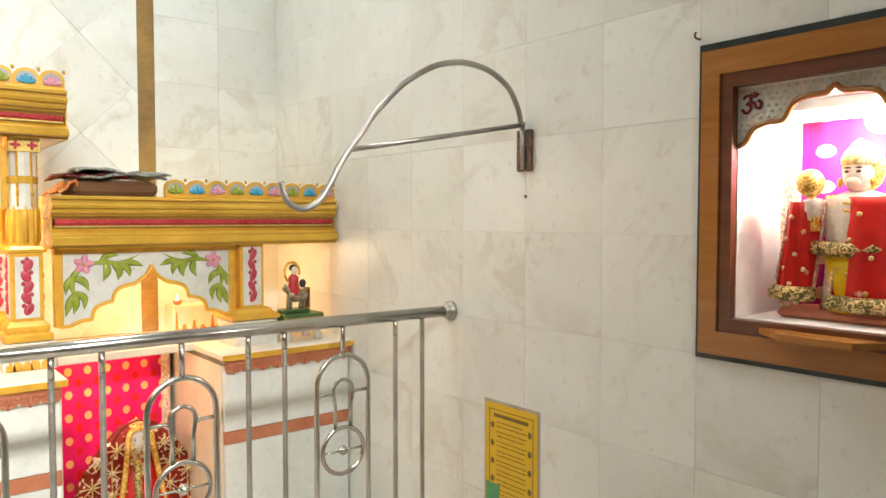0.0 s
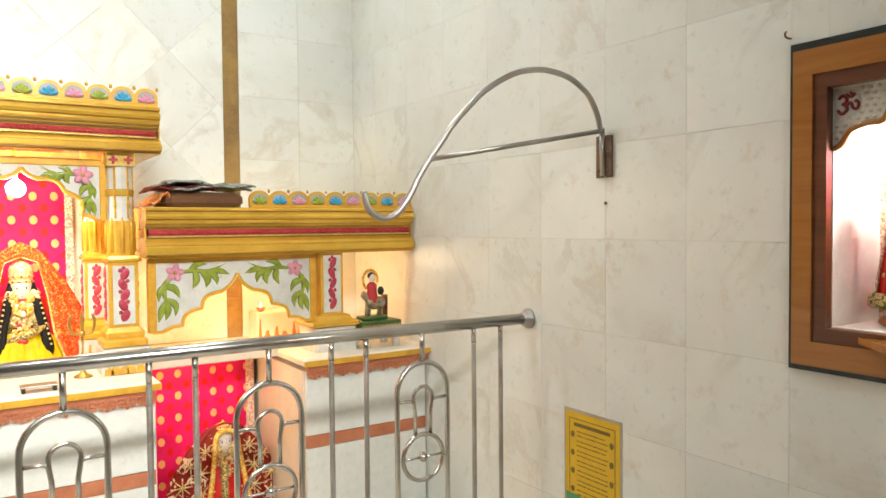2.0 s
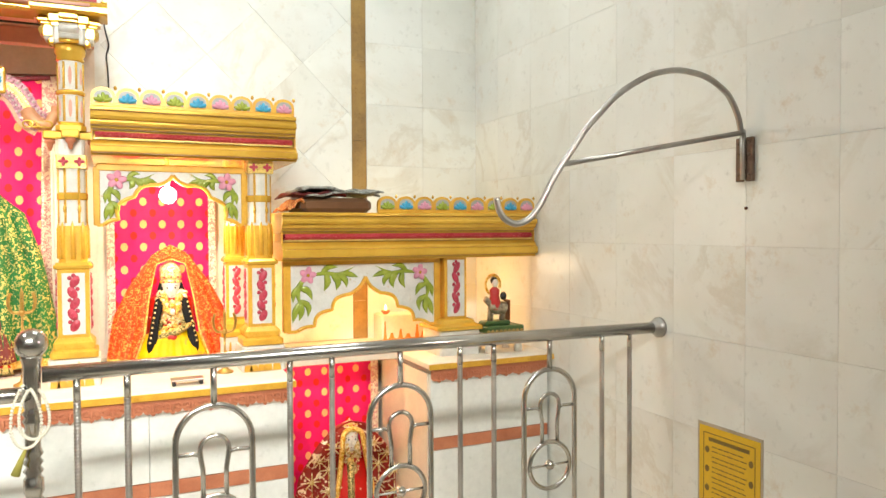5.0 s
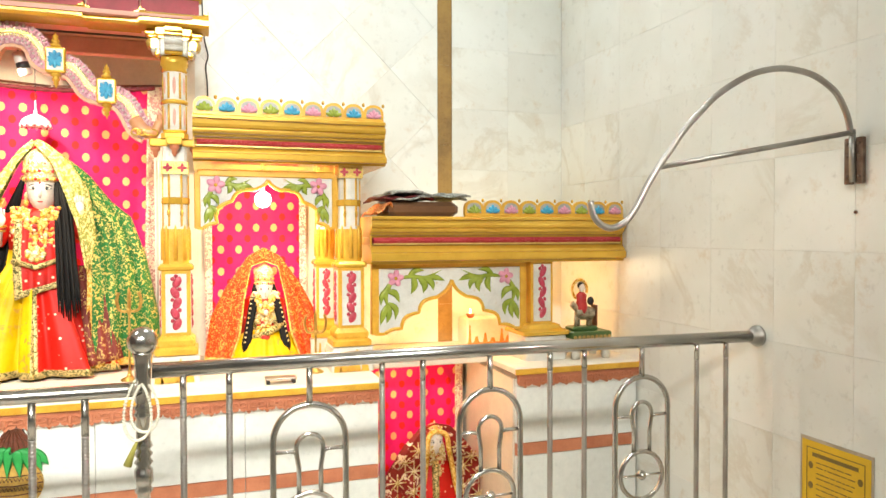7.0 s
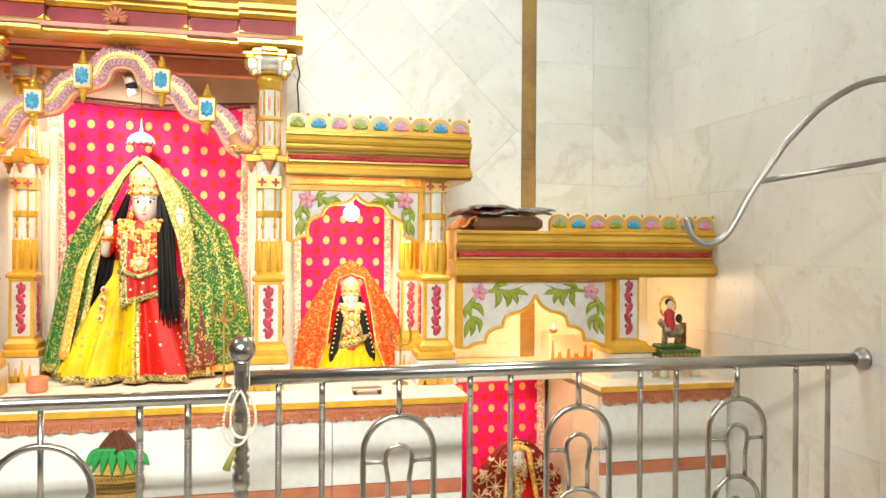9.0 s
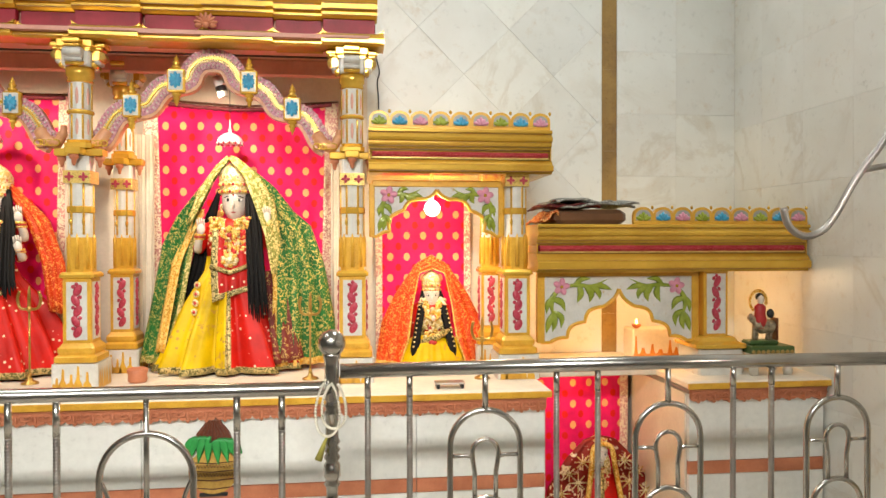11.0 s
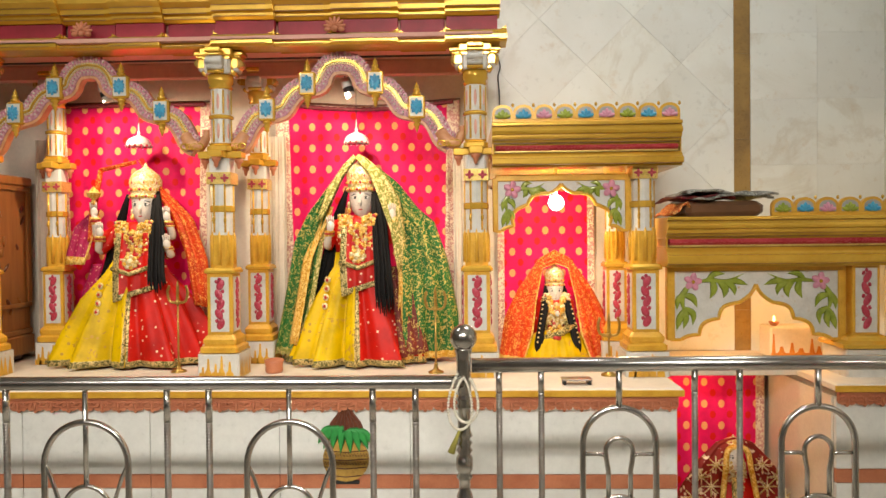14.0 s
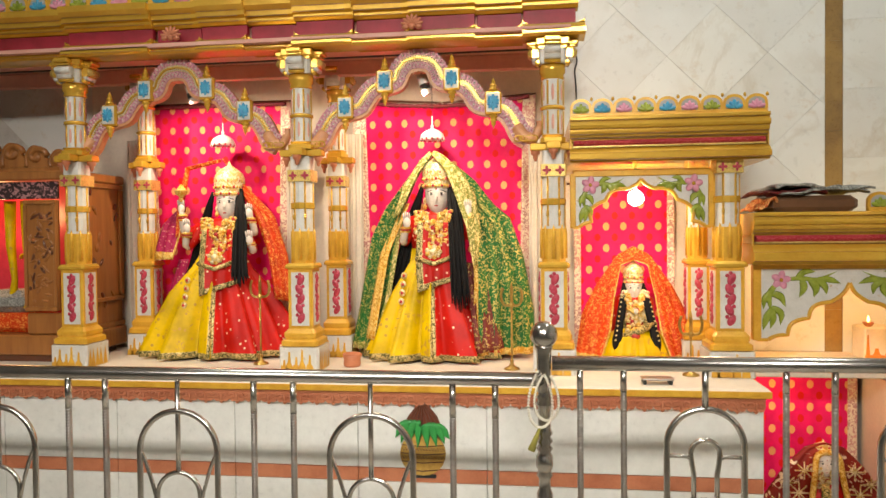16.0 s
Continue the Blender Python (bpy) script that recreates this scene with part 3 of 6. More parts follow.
def pillar(label, x, y, tall, w=0.05, z0=TOP, lift=0.0, group="altar pillars"):
    p = thing("altar_pillar", label, "pillar", group, at=(x, y, 0))
    base = Builder().squared(0, 0, [(w * 1.62, z0), (w * 1.62, 0.838)], WHITE, 0.1)
    for s, g in ((-0.78, 0.6), (-0.5, 1.0), (-0.12, 0.75), (0.2, 1.12), (0.62, 0.85)):
        base.plate_y([(s * w * 1.5 - 0.016, z0 + 0.002), (s * w * 1.5 + 0.015, z0 + 0.002), (s * w * 1.5 + 0.013, z0 + 0.022), (s * w * 1.5 + 0.005, z0 + 0.036 * g), (s * w * 1.5 + 0.003, z0 + 0.078 * g), (s * w * 1.5 - 0.003, z0 + 0.080 * g), (s * w * 1.5 - 0.006, z0 + 0.04 * g), (s * w * 1.5 - 0.014, z0 + 0.026)], -w * 1.62 - 0.003, -w * 1.62 + 0.002, YELLOW)
        base.add([(w * 1.62 + 0.002, s * w * 1.5 - 0.016, z0 + 0.002), (w * 1.62 + 0.002, s * w * 1.5 + 0.016, z0 + 0.002), (w * 1.62 + 0.002, s * w * 1.5, z0 + 0.08)], [(0, 1, 2)], YELLOW)
    part("base_block", base, p, "white block with dripping ochre petals")
    part("base_moulding", Builder().squared(0, 0, [(w * 1.3, 0.838), (w * 1.5, 0.842), (w * 1.5, 0.862), (w * 1.25, 0.87), (w * 1.32, 0.88), (w * 1.32, 0.893), (w * 1.04, 0.91)], YELLOW, 0.12), p)
    shaft = Builder().squared(0, 0, [(w, 0.91), (w, 1.148)], YELLOW, 0.05)
    for m in (Matrix.Identity(4), Matrix.Rotation(radians(90), 4, "Z"), Matrix.Rotation(radians(-90), 4, "Z")):
        q = Builder().box(-w * 0.72, w * 0.72, -w - 0.002, -w + 0.001, 0.922, 1.136, WHITE)
        vine(q, 0, -w - 0.003, 0.925, 1.133, w * 0.72, VINE)
        for i in range(len(q.v)):
            q.v[i] = tuple(m @ Vector(q.v[i]))
        k0 = len(shaft.v)
        shaft.v += q.v
        for f, mi, sm in zip(q.f, q.m, q.s):
            shaft.f.append([k0 + j for j in f])
            shaft.m.append(shaft.slot(q.mats[mi]))
            shaft.s.append(sm)
    part("lower_shaft", shaft, p, "white panel with a carved red vine")
    part("collar", Builder().squared(0, 0, [(w * 1.05, 1.148), (w * 1.22, 1.152), (w * 1.22, 1.162), (w * 1.05, 1.172)], GOLD, 0.15), p)
    mid = Builder().squared(0, 0, [(w * 0.9, 1.17), (w * 0.9, 1.30)], YELLOW, 0.5)
    for i in range(8):
        t = 2 * math.pi * i / 8 + math.pi / 8 * 0
        cx, cy = w * 0.90 * math.cos(t), w * 0.90 * math.sin(t)
        mid.tube([(cx, cy, 1.185), (cx, cy, 1.29), (cx, cy, 1.315)], [w * 0.17, w * 0.16, 0.001], YELLOW, 6)
    part("petal_shaft", mid, p)
    up = Builder().turned(0, 0, [(w * 0.86, 1.30), (w * 0.86, 1.50)], WHITE, 12, smooth=False)
    for s in (-0.45, 0.45):
        up.tube([(s * w, -w * 0.8, 1.50), (s * w, -w * 0.84, 1.375)], 0.003, GOLD, 5)
        up.ball((s * w, -w * 0.84, 1.358), (0.006, 0.006, 0.014), GOLD, 8, 6)
    for i in range(6):
        g = 2 * math.pi * i / 6
        up.tube([(w * 0.86 * math.cos(g), w * 0.86 * math.sin(g), 1.31), (w * 0.86 * math.cos(g), w * 0.86 * math.sin(g), 1.495)], 0.0045, YELLOW, 6)
    part("upper_shaft", up, p, "white round shaft with hanging gold bells")
    part("band", Builder().turned(0, 0, [(w * 0.9, 1.39), (w * 0.98, 1.393), (w * 0.98, 1.413), (w * 0.9, 1.416)], GOLD, 12, smooth=False), p)
    dia = Builder().squared(0, 0, [(w * 0.96, 1.50), (w * 0.96, 1.546)], PALE_GOLD, 0.06)
    for s in (-0.5, 0.5):
        for t in range(4):
            petal(dia, (s * w, 1.523), math.pi / 2 * t, 0.017, 0.011, -w * 0.97, 0.003, VINE)
    part("diamond_block", dia, p, "gold block with red four-petal flowers")
    if not tall:
        return p
    br = Builder().squared(0, 0, [(w * 0.8, 1.546), (w * 0.8, 1.60)], WHITE, 0.2)
    br.box(-w * 1.75, w * 1.75, -w * 0.55, w * 0.55, 1.602, 1.63, GOLD, 0.004).box(-w * 0.55, w * 0.55, -w * 1.75, w * 1.75, 1.6025, 1.6305, GOLD, 0.004)
    for dx, dy in ((-1.35, 0), (1.35, 0), (0, -1.35)):
        br.turned(dx * w, dy * w, [(0.004, 1.562), (w * 0.16, 1.572), (w * 0.2, 1.584), (w * 0.34, 1.590), (w * 0.34, 1.602)], ORANGE, 10)
    part("bracket_cross", br, p, "gold cross brackets with red pendants")
    part("neck", Builder().squared(0, 0, [(w * 0.95, 1.63), (w * 0.95, 1.648), (w * 0.75, 1.652), (w * 0.85, 1.66)], GOLD, 0.3), p)
    for a, c in ((1.66, 1.757), (1.772, 1.873)):
        dr = Builder().turned(0, 0, [(w * 0.78, a), (w * 0.78, c)], WHITE, 12, smooth=False)
        for i in range(6):
            t = math.pi / 6 + 2 * math.pi * i / 6
            m = Matrix.Rotation(t, 4, "Z")
            dr.ball(m @ Vector((w * 0.76, 0, (a + c) / 2)), (0.004, w * 0.12, (c - a) * 0.33), SALMON, 8, 6, m)
            g = math.pi / 6 + math.pi / 6 + 2 * math.pi * i / 6
            dr.tube([(w * 0.78 * math.cos(g), w * 0.78 * math.sin(g), a + 0.004), (w * 0.78 * math.cos(g), w * 0.78 * math.sin(g), c - 0.004)], 0.0042, GOLD, 6)
        part("drum", dr, p, "white drum with red slots")
    part("ring", Builder().turned(0, 0, [(w * 0.8, 1.756), (w * 0.95, 1.76), (w * 0.95, 1.769), (w * 0.8, 1.773)], GOLD, 14), p)
    part("upper_neck", Builder().turned(0, 0, [(w * 0.8, 1.873), (w * 0.95, 1.88), (w * 0.85, 1.89), (w * 1.0, 1.90), (w * 1.0, 1.93)], GOLD, 12), p)
    cap = Builder().squared(0, 0, [(w * 0.95, 1.93), (w * 1.02, 1.94), (w * 1.02, 1.985)], WHITE, 0.15)
    cap.squared(0, 0, [(w * 1.12, 1.985), (w * 1.12, 1.994), (w * 1.28, 2.0), (w * 1.28, 2.022)], GOLD, 0.08)
    for dx, dy in ((-1, 0), (1, 0), (0, -1)):
        for r0, r1, a, c, m in ((0.9, 1.25, 1.930, 1.950, GOLD), (0.9, 1.62, 1.952, 1.992, GOLD if dx else WHITE), (0.9, 1.78, 1.992, 2.003, GOLD), (0.9, 1.98, 2.003, 2.021, GOLD)):
            if dx:
                cap.box(min(dx * r0, dx * r1) * w, max(dx * r0, dx * r1) * w, -w * 0.62, w * 0.62, a, c, m, 0.004)
            else:
                cap.box(-w * 0.62, w * 0.62, -r1 * w, -r0 * w, a, c, m, 0.004)
        for r, z, g, m in ((1.58, 1.973, 0.015, PALE_GOLD if dx else WHITE), (1.36, 1.951, 0.010, WHITE), (1.18, 1.936, 0.008, GOLD)):
            ends = [(dx * w * r + (j * w * 0.6 if dy else 0), dy * w * r + (j * w * 0.6 if dx else 0), z) for j in (-1, 1)]
            cap.tube(ends, g, m, 12)
    part("capital", cap, p, "gold scrolled capital with white volutes")
    return p


PIL = "tall carved pillar painted white, gold and red"
pillar(PIL, -2.2, 2.895, True)
pillar(PIL, -1.212, 2.895, True)
pillar(PIL, -0.207, 2.895, True)
pillar("short carved pillar painted white, gold and red", 0.44, 2.90, False, 0.051, 0.742)
pillar("rear carved pillar in the shade of the shrine", -2.07, 3.22, True, 0.045)
pillar("rear carved pillar in the shade of the shrine", -1.157, 3.22, True, 0.045)
pillar("rear carved pillar lit warm orange by the bulb", 0.385, 3.16, False, 0.042)


# ---- steel railing ----
def bar_twisted(b, x, y, z0, z1, r=0.0085, plain=0.06):
    """An upright with a spirally fluted lower part."""
    b.tube([(x, y, z1), (x, y, z1 - plain)], r, STEEL, 10)
    rings, n, pitch = [], 10, 0.0085
    top = z1 - plain
    k = int((top - z0) / (pitch / 4))
    for i in range(k + 1):
        z = top - (top - z0) * i / k
        rings.append([(x + r * g * math.cos(t), y + r * g * math.sin(t), z) for t, g in [(2 * math.pi * j / n, 0.94 + 0.10 * math.sin(2 * math.pi * (i / 4 + j / n))) for j in range(n)]])
    return b.loft(rings, DULL_STEEL)


def arch_path(cx, y, w, top, bottom):
    pts = [(cx - w, y, bottom), (cx - w, y, (bottom + top) / 2), (cx - w, y, top - w)]
    pts += [(cx - w * math.cos(a), y, top - w + w * math.sin(a)) for a in [math.pi * k / 16 for k in range(1, 16)]]
    return pts + [(cx + w, y, top - w), (cx + w, y, (bottom + top) / 2), (cx + w, y, bottom)]


P0, P1 = Vector((-0.235, 1.965, 0)), Vector((1.645, 2.013, 0))


def fence_y(x):
    return P0.y + (P1.y - P0.y) * (x - P0.x) / (P1.x - P0.x)


railing = thing("steel_railing", "polished stainless steel railing fixed to the marble wall", "railing", at=(0, 0, 0))
part("top_rail", Builder().tube([(P0.x, P0.y, 0.943), (0.7, fence_y(0.7), 0.943), (P1.x, P1.y, 0.934)], 0.0195, STEEL, 18), railing)
fl = Builder()
fl.loft([[(xa, P1.y + r * math.cos(2 * math.pi * k / 20), 0.934 + r * math.sin(2 * math.pi * k / 20)) for k in range(20)] for xa, r in ((1.6615, 0.036), (1.652, 0.036), (1.648, 0.029), (1.640, 0.028), (1.630, 0.023), (1.625, 0.0196))], DULL_STEEL)
part("wall_flange", fl, railing)
part("bottom_rail", Builder().tube([(P0.x, P0.y, 0.10), (P1.x + 0.012, P1.y, 0.10)], 0.013, STEEL, 12), railing)
for x in (-0.163, -0.052, 0.352, 0.470, 0.872, 0.990, 1.409, 1.527):
    part("bar", bar_twisted(Builder(), x, fence_y(x), 0.10, 0.93), railing)
for c in (0.153, 0.676, 1.198):
    y = fence_y(c)
    w = 0.096
    arch = part("arch", Builder().tube(arch_path(c, y, w, 0.828, 0.10), 0.0085, STEEL, 10), railing)
    part("stem", Builder().tube([(c, y, 0.94), (c, y, 0.828)], 0.0085, STEEL, 10), arch)
    loop = [(c - 0.036 * math.cos(a), y, 0.712 + 0.036 * math.sin(a)) for a in [math.pi * k / 12 for k in range(13)]]
    inner = [(c - 0.029, y, 0.59), (c - 0.029, y, 0.66), (c - 0.034, y, 0.69)] + loop + [(c + 0.034, y, 0.69), (c + 0.029, y, 0.66), (c + 0.029, y, 0.59)]
    part("inner_arch", Builder().tube(inner, 0.0065, STEEL, 8), arch)
    for s in (-1, 1):
        part("tie", Builder().tube([(c + s * w, y, 0.705), (c + s * 0.05, y, 0.705), (c + s * 0.035, y, 0.70)], 0.0055, STEEL, 8), arch)
        part("hub_tie", Builder().tube([(c + s * 0.074, y, 0.515), (c, y, 0.515)], 0.004, STEEL, 8), arch)
    part("ring", Builder().tube([(c + 0.076 * math.cos(a), y, 0.515 + 0.076 * math.sin(a)) for a in [2 * math.pi * k / 28 for k in range(28)]], 0.0075, STEEL, 8, closed=True), arch)
    part("hub", Builder().ball((c, y, 0.515), 0.016, STEEL, 12, 8), arch)

post = part("post", Builder().tube([(-0.256, 1.96, 0), (-0.256, 1.96, 0.2), (-0.256, 1.96, 0.55)], 0.017, STEEL, 16).turned(-0.256, 1.96, [(0.017, 0.55), (0.021, 0.56), (0.021, 0.60), (0.015, 0.615), (0.015, 0.64), (0.022, 0.65), (0.016, 0.66), (0.022, 0.67), (0.022, 0.70), (0.015, 0.71), (0.022, 0.72), (0.015, 0.73), (0.022, 0.74), (0.015, 0.75), (0.022, 0.76), (0.017, 0.772), (0.017, 0.83), (0.023, 0.838), (0.016, 0.847), (0.023, 0.855), (0.016, 0.864), (0.019, 0.872), (0.019, 0.96), (0.0205, 0.975), (0.0235, 0.985), (0.0235, 0.99), (0.015, 0.995)], STEEL, 20), railing)
part("ball_finial", Builder().ball((-0.256, 1.96, 1.018), 0.036, STEEL, 24, 16), post)

gate = thing("steel_gate_railing", "lower stainless steel railing section with tall arches", "railing")
GY = 1.945
part("top_rail", Builder().tube([(-3.6, GY, 0.899), (-1.5, GY, 0.903), (-0.29, GY, 0.903), (-0.262, GY + 0.01, 0.903)], 0.0185, STEEL, 18), gate)
part("bottom_rail", Builder().tube([(-3.6, GY, 0.10), (-0.27, GY, 0.10)], 0.013, STEEL, 12), gate)
for k in range(6):
    for x in (-0.383 - 0.5485 * k, -0.4955 - 0.5485 * k):
        part("bar", bar_twisted(Builder(), x, GY, 0.10, 0.89, 0.009, 0.09), gate)
    c = -0.7175 - 0.5475 * k
    arch = part("arch", Builder().tube(arch_path(c, GY, 0.114, 0.80, 0.10), 0.0085, STEEL, 10), gate)
    part("stem", Builder().tube([(c, GY, 0.89), (c, GY, 0.625)], 0.007, STEEL, 10), arch)
    part("inner_arch", Builder().tube(arch_path(c, GY, 0.062, 0.628, 0.12), 0.0065, STEEL, 8), arch)
    for s in (-1, 1):
        part("tie", Builder().tube(smooth_path([(c + s * 0.112, GY, 0.685), (c + s * 0.098, GY, 0.655), (c + s * 0.078, GY, 0.595), (c + s * 0.064, GY, 0.54)], 4), 0.0055, STEEL, 8), arch)

# ---- swing hook on the wall ----
RUST = painted("rusty_iron", (0.22, 0.15, 0.11), (0.12, 0.07, 0.05), 0.55, 0.5, 40)
hook = thing("wall_hook", "bent stainless steel rod hook bolted to the marble wall", "hook")
HOOK = [(1.63, 1.559), (1.618, 1.611), (1.59, 1.662), (1.563, 1.688), (1.512, 1.717), (1.458, 1.73), (1.396, 1.733), (1.325, 1.719), (1.267, 1.693), (1.201, 1.651), (1.155, 1.608), (1.101, 1.552), (1.066, 1.504), (1.032, 1.46), (0.998, 1.409), (0.973, 1.363), (0.948, 1.325), (0.924, 1.304), (0.892, 1.294), (0.861, 1.306), (0.843, 1.33), (0.835, 1.363)]


def hook_point(x, z):
    return x, 1.626 + 0.085 * (1.64 - x), z


part("rod", Builder().tube(smooth_path([hook_point(x, z) for x, z in HOOK], 5), 0.0088, DULL_STEEL, 12), hook)
part("strut", Builder().tube([hook_point(1.025, 1.454), hook_point(1.640, 1.566)], 0.0075, DULL_STEEL, 10), hook)
for s in (-0.019, 0.019):
    pl = part("plate", Builder().box(1.648, 1.6615, 1.634 + s - 0.0125, 1.634 + s + 0.0125, 1.420, 1.552, RUST, 0.002), hook)
    for z in (1.44, 1.50, 1.535):
        part("bolt", Builder().ball((1.647, 1.634 + s, z), (0.004, 0.006, 0.006), RUST, 8, 6), pl)
part("pin", Builder().tube([(1.644, 1.632, 1.425), (1.641, 1.632, 1.575)], 0.009, DULL_STEEL, 10), hook)


# ---- arched panels ----
def resample(pts, n):
    p = [Vector((*q, 0)) if len(q) == 2 else Vector(q) for q in pts]
    acc = [0.0]
    for a, c in zip(p, p[1:]):
        acc.append(acc[-1] + (c - a).length)
    out = []
    for i in range(n):
        d = acc[-1] * i / (n - 1)
        k = max(j for j in range(len(acc) - 1) if acc[j] <= d + 1e-9)
        t = (d - acc[k]) / max(1e-9, acc[k + 1] - acc[k])
        out.append(p[k].lerp(p[k + 1], min(1, t)))
    return out


def blade(b, pts, width, y, mat, thick=0.008):
    """A carved pointed leaf with a ridge along (x, z) points."""
    path = smooth_path([(p[0], 0, p[1]) for p in pts], 4)
    rings = []
    for i, p in enumerate(path):
        t = i / (len(path) - 1)
        w = width * max(0.04, math.sin(math.pi * (0.15 + 0.85 * t)))
        d = (path[min(i + 1, len(path) - 1)] - path[max(i - 1, 0)]).normalized()
        n = Vector((-d.z, 0, d.x)) * w
        k = w / width
        rings.append([(p.x - n.x, y, p.z - n.z), (p.x - n.x * 0.55, y - thick * k, p.z - n.z * 0.55), (p.x, y - thick * 0.55 * k, p.z), (p.x + n.x * 0.55, y - thick * k, p.z + n.z * 0.55), (p.x + n.x, y, p.z + n.z), (p.x, y + 0.003, p.z)])
    return b.loft(rings, mat)


def lobes(points, swell):
    """A cusped curve: arcs between the given (x, z) points, swelling up and outwards."""
    out = [points[0]]
    for (a, c), (d, e), k in zip(points, points[1:], swell):
        for j in range(1, 9):
            t = j / 8
            w = k * math.sin(math.pi * t)
            out.append((a + (d - a) * t - (e - c) * w, c + (e - c) * t + (d - a) * w))
    return out


def arched_panel(label, cx, half, y, z0, z1, apex, foot, edge, cusps):
    """A painted board with a cusped arch cut out of it. apex: its z; foot: the arch's half width at z0."""
    p = thing("arched_panel", label, "panel", "cusped arch panels")
    h = apex - z0
    pts = [Vector((a * foot, 0, z0 + c * h)) for a, c in lobes(cusps, (-0.10, 0.24, 0.24, 0.12))]
    b = Builder()
    row = [(cx - half, z0)] + [(cx - q.x, q.z) for q in pts[::-1]] + [(cx + q.x, q.z) for q in pts[1:]] + [(cx + half, z0)]
    b.loft([[(a, y, z), (a, y, z1), (a, y + 0.022, z1), (a, y + 0.022, z)] for a, z in row], WHITE, smooth=False)
    part("board", b, p)
    for s in (-1, 1):
        part("arch_edge", Builder().tube([(cx + s * q.x, y - 0.001, q.z) for q in pts], 0.0075, YELLOW, 8), p, "raised ochre arch edge")
        part("stile", Builder().box(cx + s * half - edge / 2, cx + s * half + edge / 2, y - 0.006, y + 0.026, z0 - 0.004, z1, YELLOW, 0.003), p)
        part("foot_edge", Builder().box(min(cx + s * foot, cx + s * half), max(cx + s * foot, cx + s * half), y - 0.005, y + 0.0235, z0 - 0.008, z0 + 0.004, YELLOW, 0.002), p)
    part("rail", Builder().box(cx - half, cx + half, y - 0.0065, y + 0.0265, z1 - edge * 0.6, z1 + 0.012, YELLOW, 0.003), p)
    for s in (-1, 1):
        k = half / 0.325
        fx, fz = cx + s * half * 0.745, z1 - 0.058 * k
        fl = Builder()
        for j in range(5):
            petal(fl, (fx, fz), radians(72 * j + 10), 0.036, 0.026, y - 0.006, 0.007, PINK)
        fl.ball((fx, y - 0.012, fz), (0.007, 0.006, 0.007), GOLD, 8, 6)
        part("flower", fl, p, "pink carved flower")

        g = 1.0 if z1 - z0 > 0.25 else 0.62

        def spot_at(u, v):
            return fx - s * u * k * (0.5 + 0.5 * g), fz + v * k * (g if v < 0 and u > 0.02 else 1.0)
        sp = Builder()
        blade(sp, [spot_at(*q) for q in ((0.015, 0.0), (0.07, 0.006), (0.13, 0.002), (0.20, 0.032))], 0.009, y - 0.001, GREEN)
        for line, w in ((((0.075, 0.004), (0.082, -0.03), (0.066, -0.066)), 0.012), (((0.10, 0.004), (0.125, -0.028), (0.118, -0.064)), 0.013), (((0.12, 0.004), (0.155, -0.022), (0.162, -0.054)), 0.011), (((0.13, 0.004), (0.175, 0.0), (0.212, -0.014)), 0.010), (((0.055, 0.004), (0.085, 0.030), (0.125, 0.030)), 0.010)):
            blade(sp, [spot_at(*q) for q in line], w * 1.2 * k, y - 0.001, GREEN, 0.011)
        part("leaf_spray", sp, p, "green carved leaves")
        sp = Builder()
        f = min(1.0, (fz - z0 - 0.012) / (0.19 * k))
        for line, w in ((((-0.012, -0.01), (-0.04, -0.06), (-0.03, -0.125)), 0.010), (((-0.035, -0.05), (0.0, -0.062), (0.018, -0.10)), 0.012), (((-0.03, -0.105), (-0.05, -0.145), (-0.062, -0.188)), 0.012), (((-0.03, -0.105), (-0.026, -0.145), (-0.036, -0.182)), 0.011), (((-0.03, -0.10), (0.002, -0.125), (0.0, -0.168)), 0.011), (((-0.03, -0.04), (-0.055, -0.07), (-0.060, -0.11)), 0.010)):
            blade(sp, [spot_at(u, v * f) for u, v in line], w * 1.2 * k, y - 0.001, GREEN, 0.011)
        part("leaf_spray", sp, p, "green carved leaves")
    return p


arched_panel("white cusped arch board with carved pink flowers and leaves", 0.127, 0.258, 2.905, 1.305, 1.512, 1.487, 0.235, 0.022, [(0, 1), (0.21, 0.80), (0.57, 0.56), (0.80, 0.10), (1, 0)])
arched_panel("white cusped arch board with green leaves over the lit shelf", 0.868, 0.325, 2.88, 0.878, 1.158, 1.088, 0.285, 0.03, [(0, 1), (0.23, 0.67), (0.50, 0.38), (0.76, 0.08), (1, 0)])

# small pillar and block at the end of the shelf
sp = thing("shelf_pillar", "short square pillar with carved red vine", "pillar", at=(1.268, 2.90, 0))
part("base_block", Builder().squared(0, 0, [(0.095, TOP), (0.095, 0.845)], WHITE, 0.08), sp)
part("base_moulding", Builder().squared(0, 0, [(0.085, 0.845), (0.108, 0.85), (0.108, 0.866), (0.082, 0.876), (0.075, 0.89), (0.055, 0.897)], GOLD, 0.1), sp)
q = Builder().squared(0, 0, [(0.052, 0.897), (0.052, 1.16)], YELLOW, 0.05).box(-0.04, 0.04, -0.0545, -0.05, 0.905, 1.15, WHITE)
vine(q, 0, -0.056, 0.91, 1.148, 0.034, VINE)
part("shaft", q, sp, "white panel with a red carved vine")

